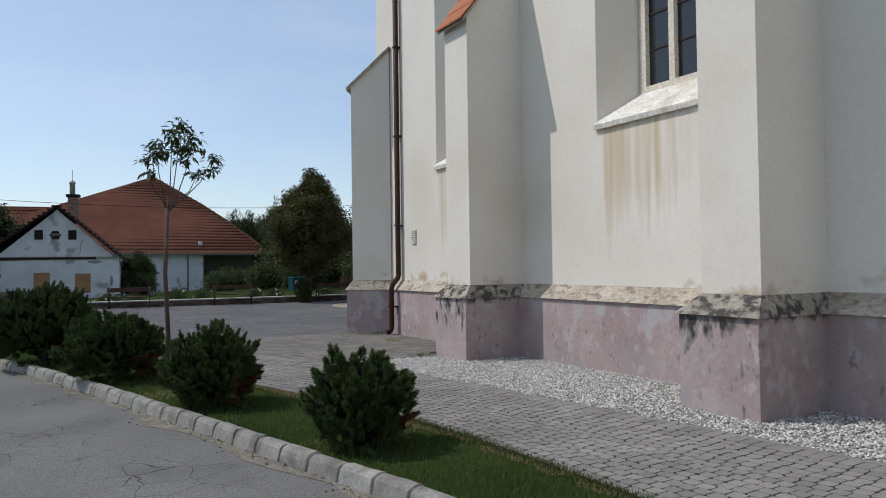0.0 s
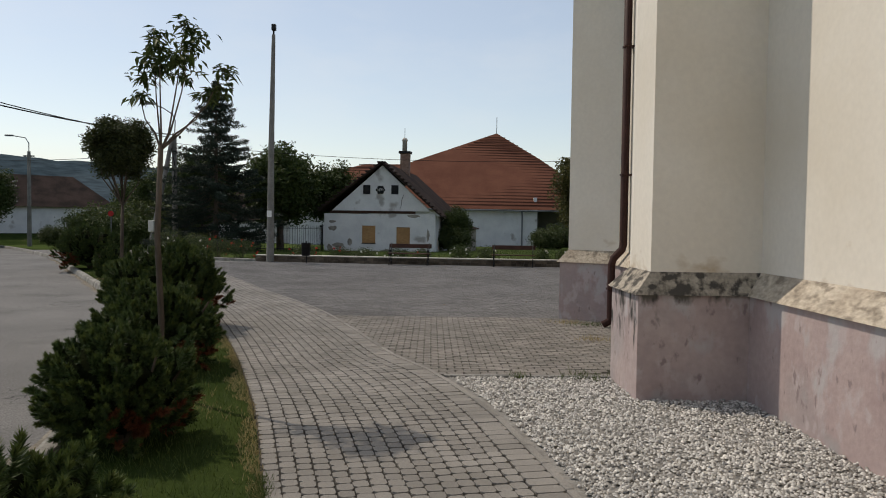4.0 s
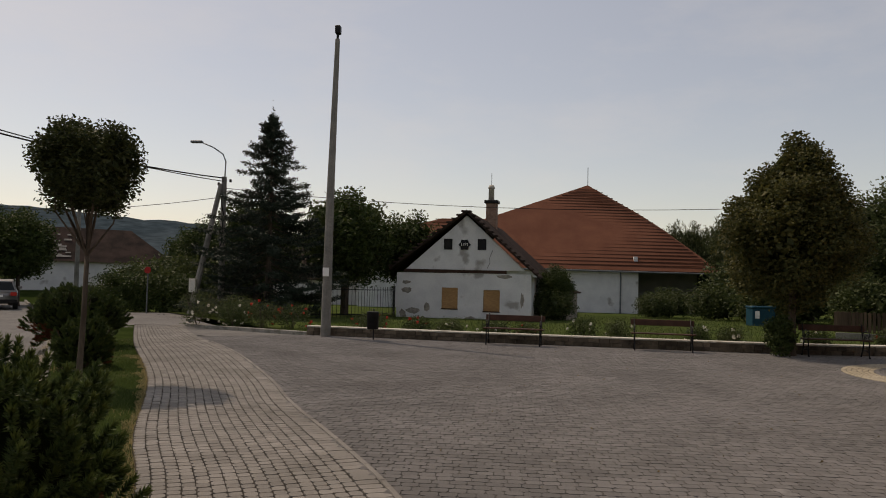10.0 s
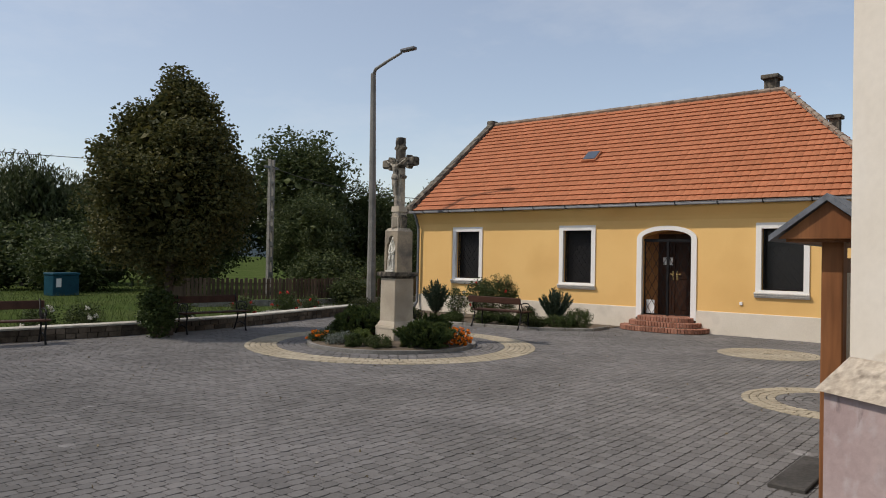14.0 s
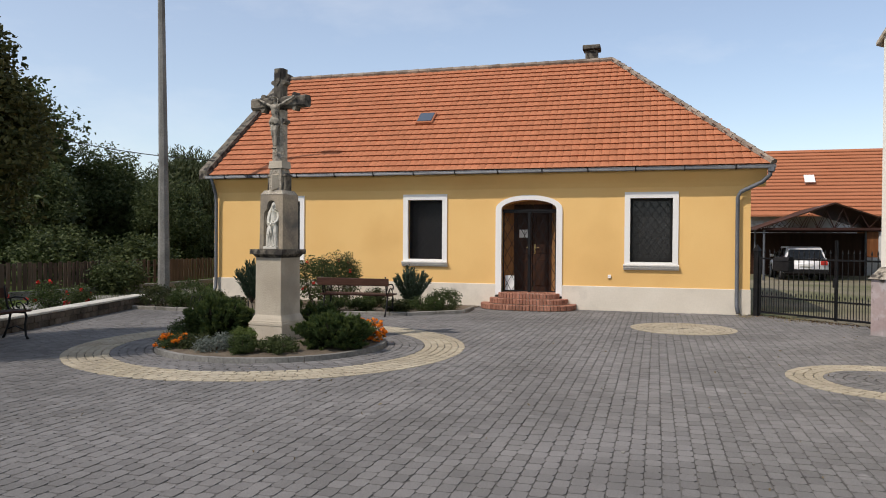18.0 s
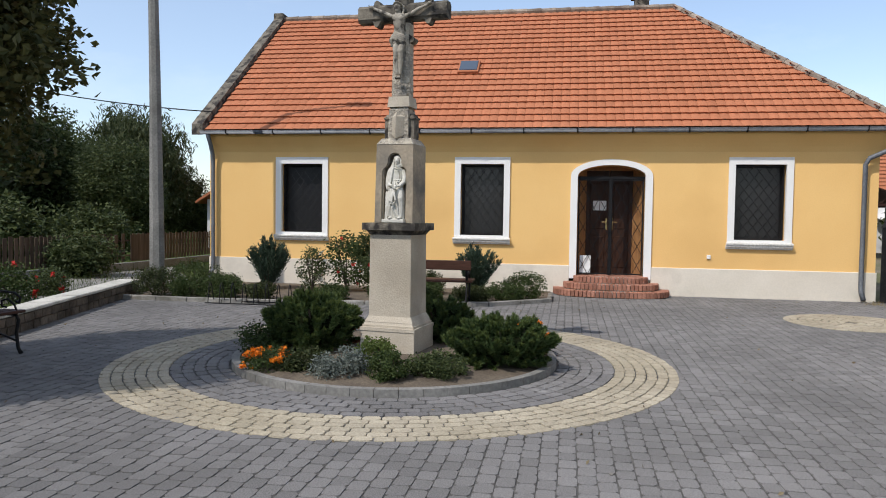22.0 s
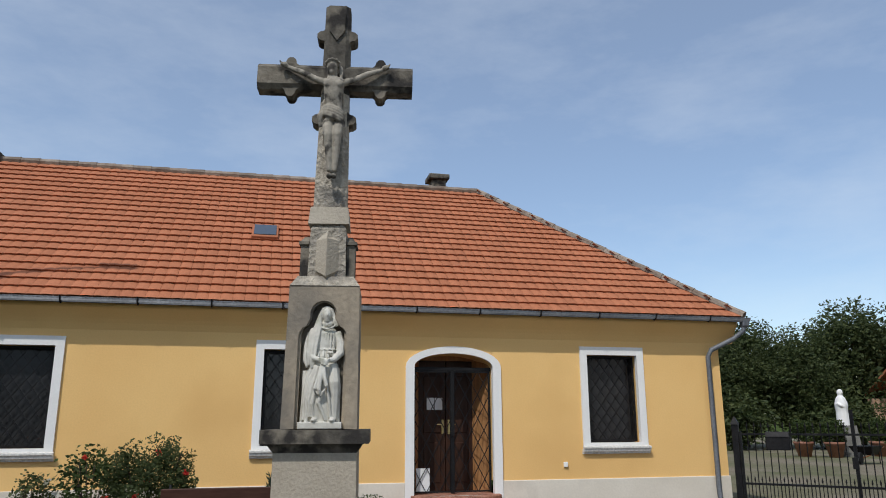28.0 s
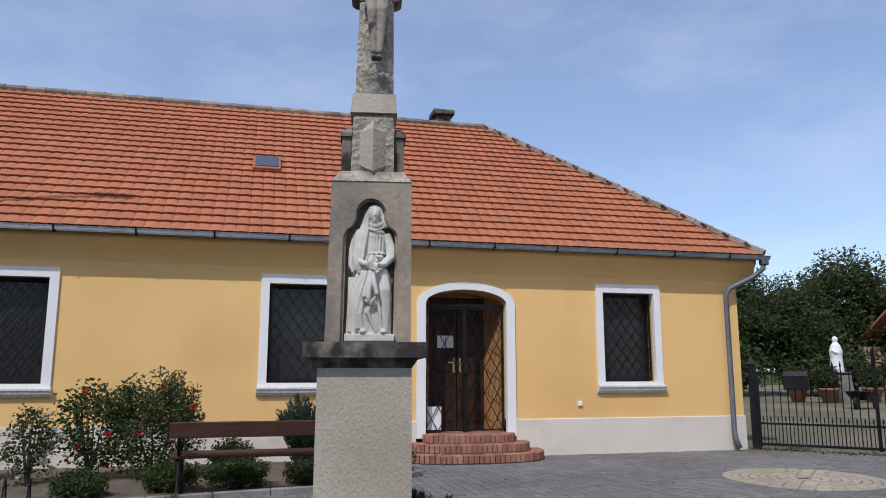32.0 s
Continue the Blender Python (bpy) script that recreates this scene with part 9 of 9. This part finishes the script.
ico.free()
sz = rng.uniform(0.008, 0.017, (n, 1, 1)) * rng.uniform(0.7, 1.3, (n, 1, 3)) * (1, 1, 0.7)
an = rng.uniform(0, 6.28, n)
v = iv[None] * sz * rng.uniform(0.82, 1.18, (n, len(iv), 1))
v = np.stack([v[..., 0] * np.cos(an)[:, None] - v[..., 1] * np.sin(an)[:, None], v[..., 0] * np.sin(an)[:, None] + v[..., 1] * np.cos(an)[:, None], v[..., 2]], -1)
v += np.stack([gx_, gy_, rng.uniform(-0.018, 0.005, n)], 1)[:, None]
pebbles = raw("pebbles", v.reshape(-1, 3), (fi[None] + len(iv) * np.arange(n)[:, None, None]).reshape(-1, 3), GRAVEL, None, "", True)
tagged(pebbles, "white and grey limestone pebbles along the church plinth", "gravel", kind="stuff")


# ---- grass ----
def blades(name, x, y, z, tall, material, label, rng, width=0.006):
    n = len(x)
    a = rng.uniform(0, 6.28, n)
    h = tall * rng.uniform(0.5, 1.3, n)
    lean = rng.normal(0, 0.45, (n, 2)) * h[:, None]
    root = np.stack([x, y, z], 1)
    d = np.stack([np.cos(a), np.sin(a), np.zeros(n)], 1) * width / 2
    tip = root + np.stack([lean[:, 0], lean[:, 1], h], 1)
    v = np.stack([root - d, root + d, tip], 1)
    tagged(raw(name, v.reshape(-1, 3), np.arange(3 * n).reshape(-1, 3), material), label, "grass", kind="stuff")


rng = np.random.default_rng(8)
STRIP = np.concatenate([beside(KERB_LINE, 0.16)[(KERB_LINE[:, 1] < 33)], PATH_LEFT[::-1]])
n = 230000
x_, y_ = rng.uniform(-7, 3.6, n), 1.5 + 28 * rng.uniform(0, 1, n) ** 1.5
ok = inside(x_, y_, STRIP)
x_, y_ = x_[ok], y_[ok]
dry = np.array([noise.noise((a * 0.9, b * 0.9, 4.0)) for a, b in zip(x_, y_)]) + rng.normal(0, 0.12, len(x_)) > 0.45
blades("grass_blades", x_[~dry], y_[~dry], np.full((~dry).sum(), -0.032), 0.06, GRASS, "short green grass of the strip", rng)
blades("dry_grass_blades", x_[dry], y_[dry], np.full(dry.sum(), -0.032), 0.05, DRY_GRASS, "yellowed dry grass of the strip", rng)
# dry fringe beside the footpath
s = rng.uniform(np.interp(2, mid_line[:, 1], sl_), np.interp(26, mid_line[:, 1], sl_), 15000)
p = np.stack([np.interp(s, sl_, mid_line[:, k]) for k in (0, 1)], -1)
nn = np.stack([np.interp(s, sl_, nrm[:, k]) for k in (0, 1)], -1)
patch = np.array([noise.noise((a * 0.9, 3.0, 0.0)) + 0.6 * noise.noise((a * 3.1, 7.0, 0.0)) for a in s])
off = np.interp(s, sl_, left_r) - np.clip(0.12 + 0.3 * patch, 0.01, 0.35) * rng.random(len(s)) ** 1.3 + 0.02
q = p + nn * off[:, None]
blades("dry_fringe", q[:, 0], q[:, 1], np.full(len(q), -0.025), 0.035, DRY_GRASS, "straw-coloured mown fringe beside the footpath", rng)
s = rng.uniform(np.interp(2, mid_line[:, 1], sl_), np.interp(8, mid_line[:, 1], sl_), 5000)
p = np.stack([np.interp(s, sl_, mid_line[:, k]) for k in (0, 1)], -1)
nn = np.stack([np.interp(s, sl_, nrm[:, k]) for k in (0, 1)], -1)
wave = np.array([noise.noise((a * 1.7, 9.0, 0.0)) for a in s])
q = p + nn * (np.interp(s, sl_, left_r) + 0.05 * wave + rng.normal(0, 0.03, len(s)))[:, None]
blades("edge_grass", q[:, 0], q[:, 1], np.full(len(q), -0.02), 0.055, GRASS, "ragged green grass growing over the edge of the footpath", rng)
# rough lawn
n = 42000
x_, y_ = rng.uniform(-4, 28, n), 31.2 + 30 * rng.uniform(0, 1, n) ** 1.6
ok = (y_ > np.interp(x_, WALL_LINE[:, 0], WALL_LINE[:, 1]) + 0.4) & ~((x_ < 6) & (y_ > 45))
x_, y_ = x_[ok], y_[ok]
blades("lawn_grass", x_, y_, np.array([0.015 + low(b) for b in y_]), 0.16, GRASS, "rough uncut grass of the lawn", rng, 0.014)
# weeds at the foot of church and gravel edge
for k, (px, py, cnt, sp, mt) in enumerate(((6.55, 14.9, 260, 0.22, GRASS), (6.2, 15.15, 160, 0.15, DRY_GRASS), (6.3, 13.4, 160, 0.14, DRY_GRASS), (5.6, 10.9, 160, 0.16, GRASS), (4.9, 10.88, 60, 0.06, GRASS), (19.6, 18.5, 120, 0.15, DRY_GRASS), (8.9, 31.0, 120, 0.2, DRY_GRASS), (19.2, 17.6, 160, 0.25, DRY_GRASS))):
    blades("weed_tuft", rng.normal(px, sp, cnt), rng.normal(py, sp * 0.6, cnt), np.full(cnt, -0.01), 0.08, mt, "tuft of weeds in the paving joints", rng)

# ---- tiles of the yellow house ----
su = Vector((RX - EX, 0, RZ - EZ)).normalized()
sn = Vector((-su.z, 0, su.x))
slope_len = math.hypot(RX - EX, RZ - EZ)
ROWS_, TW = 22, 0.18
step = slope_len / ROWS_
w_pts = np.linspace(0, TW - 0.004, 5)
w_h = 0.016 * np.sin(np.pi * np.linspace(0, 1, 5)) 
tl = step * 1.18
tv, tf = [], []
for vv_, lift in ((0.0, 0.05), (tl, 0.008)):
    for w, h in zip(w_pts, w_h):
        tv.append((w, vv_ + (0.022 * math.sin(math.pi * w / TW) * -1 if vv_ == 0 else 0), lift + h))
for w, h in zip(w_pts, w_h):
    tv.append((w, 0.004, 0.012 + h))
for k in range(4):
    tf += [(k, k + 1, 6 + k, 5 + k), (10 + k, 11 + k, 1 + k, k)]
tv, tf = np.array(tv), np.array(tf)
Rm = np.array([[0, su.x, sn.x], [-1, su.y, sn.y], [0, su.z, sn.z]])
O = np.array([EX, 0, EZ])
me_tile = None
rng = np.random.default_rng(12)
rest, picked = [], 0
for r in range(ROWS_):
    low_y = Y0 - 0.44 + (HIP_Y - Y0 + 0.42) * (r + 0.35) / ROWS_
    for c_ in range(int((Y1 - low_y) / TW) + 1):
        y = Y1 - (c_ + 1) * TW
        if y < low_y - 0.1:
            continue
        at = O + np.array(su) * r * step + (0, y + TW, 0)
        if 22.0 < y < 26.5 and r < 14 and picked < 300:
            if me_tile is None:
                o = raw("roof_tile", tv, tf, TILE, ROOF)
                me_tile = o.data
            else:
                o = new("roof_tile", me_tile)
                o.parent = ROOF
            m = Matrix(((0, su.x, sn.x, at[0]), (-1, su.y, sn.y, at[1]), (0, su.z, sn.z, at[2] + rng.normal(0, 0.001)), (0, 0, 0, 1)))
            o.matrix_basis = m
            picked += 1
        else:
            rest.append(tv @ Rm.T + at + (0, 0, rng.normal(0, 0.001)))
n = len(rest)
tagged(raw("roof_tile_field", np.concatenate(rest), (tf[None] + 15 * np.arange(n)[:, None, None]).reshape(-1, 4), TILE_FIELD, ROOF), "courses of orange clay tiles", kind="stuff")
# hip face towards the gate
hu = Vector((0, HIP_Y - (Y0 - 0.42), RZ - EZ)).normalized()
hn = Vector((0, -hu.z, hu.y))
hs = math.hypot(HIP_Y - Y0 + 0.42, RZ - EZ) / 16
rest = []
tvh = tv * (1, hs / step, 1)
for r in range(16):
    f0 = (r + 0.3) / 16
    xa, xb = EX + (RX - EX) * f0, 2 * RX - EX - (RX - EX) * f0
    for x in np.arange(xa, xb - TW, TW):
        at = np.array([x, Y0 - 0.42, EZ]) + np.array(hu) * r * hs
        rest.append(tvh @ np.array([[1, hu.x, hn.x], [0, hu.y, hn.y], [0, hu.z, hn.z]]).T + at)
n = len(rest)
tagged(raw("hip_tile_field", np.concatenate(rest), (tf[None] + 15 * np.arange(n)[:, None, None]).reshape(-1, 4), TILE_FIELD, ROOF), "clay tiles of the hipped end", kind="stuff")
# ridge and hip caps bedded in pale mortar
RIDGE = mat("mortar-smeared ridge tiles", (0.2, 0.15, 0.115), (0.3, 0.25, 0.2), 5, 25, 0.9, 0.5, vary=0.25)
for p, q, n in ((Vector((EX, Y0 - 0.42, EZ + 0.05)), Vector((RX, HIP_Y, RZ + 0.05)), 20), (Vector((RX, HIP_Y, RZ + 0.05)), Vector((RX, Y1, RZ + 0.05)), 28)):
    for k in range(n):
        a, e = p.lerp(q, k / n), p.lerp(q, (k + 1.12) / n)
        part("ridge_tile", tube(B(), [a, e], [0.085, 0.07], 8), RIDGE, ROOF)

# ---- brick steps ----
steps = thing("brick_steps", (FX, 23.24, 0), 0, "three rounded red brick steps at the entrance", "steps")
for k, (hw, dp_, z0, z1) in enumerate(((1.12, 0.86, -0.05, 0.125), (0.92, 0.62, 0.1, 0.245), (0.72, 0.4, 0.22, 0.362))):
    prof = []
    for t in np.linspace(0, math.pi, 200):
        cx_, sy_ = math.cos(t), math.sin(t)
        prof.append((-dp_ * abs(sy_) ** 0.7, hw * math.copysign(abs(cx_) ** 0.7, cx_)))
    prof = np.array(prof)
    b = B()
    ins = prof * 0.96
    prism(b, [tuple(p) for p in ins[::4]], 2, z0, z1 - 0.012)
    part("mortar_bed", b, MORTAR, steps)
    ln = np.concatenate([[0], np.cumsum(np.linalg.norm(np.diff(prof, axis=0), axis=1))])
    n = int(ln[-1] / 0.078)
    for j in range(n):
        s = (j + 0.5) / n * ln[-1]
        p = np.array([np.interp(s, ln, prof[:, i]) for i in (0, 1)])
        q = np.array([np.interp(s + 0.02, ln, prof[:, i]) for i in (0, 1)]) - np.array([np.interp(s - 0.02, ln, prof[:, i]) for i in (0, 1)])
        a = math.atan2(q[1], q[0])
        m = Matrix.Translation((*p, 0)) @ Matrix.Rotation(a, 4, "Z")
        w = ln[-1] / n - 0.012
        part("brick", boxed(-w / 2, w / 2, -0.008, 0.2, z1 - 0.115, z1 + rng.normal(0, 0.0015), 0.006, m), BRICK, steps)

# ---- fallen leaves and litter ----
rng = np.random.default_rng(19)
n = 260
x_, y_ = rng.uniform(2, 20, n), rng.uniform(16.5, 31, n)
ok = inside(x_, y_, SQUARE) & (np.hypot(x_ - CX, y_ - CY) > 2.0)
at = np.stack([x_[ok], y_[ok], np.full(ok.sum(), 0.012)], 1)
DRY_LEAF = leafy("dry brown leaves", (0.12, 0.085, 0.045), (0.24, 0.19, 0.11), 0.2)
fl_ = leaves("fallen_leaves", at, 0.036, DRY_LEAF, None, rng, 0.6)
tagged(fl_, "dry fallen leaves scattered over the square", "leaves", kind="stuff")

n = 320
x_ = rng.uniform(17.3, 20.2, n)
y_ = 18.25 - (20.2 - x_) * 1.0 + np.abs(rng.normal(0, 0.25, n)) - 0.05
at = np.stack([x_, y_, np.full(n, 0.012)], 1)
LITTER = leafy("brown leaf litter", (0.06, 0.035, 0.018), (0.16, 0.1, 0.05), 0.1)
tagged(leaves("leaf_litter", at, 0.05, LITTER, None, rng, 0.6), "brown leaf litter swept along the foot of the gate", "leaves", kind="stuff")
# pale droppings on the paving
n = 30
x_, y_ = rng.uniform(1, 19, n), rng.uniform(16.5, 30.5, n)
ok = inside(x_, y_, SQUARE) & (np.hypot(x_ - BX, y_ - BY) > 3.0)
bm = B()
for px, py in zip(x_[ok], y_[ok]):
    w_ = rng.uniform(0.012, 0.035)
    prism(bm, [(px + w_ * math.cos(q) * rng.uniform(0.5, 1.2), py + w_ * 0.7 * math.sin(q) * rng.uniform(0.5, 1.2)) for q in np.linspace(0, 6.28, 8)[:-1]], 2, 0.0, 0.006)
tagged(part("pale_speck", bm, KERB), "pale droppings and scuffs on the paving", "stain", kind="stuff")
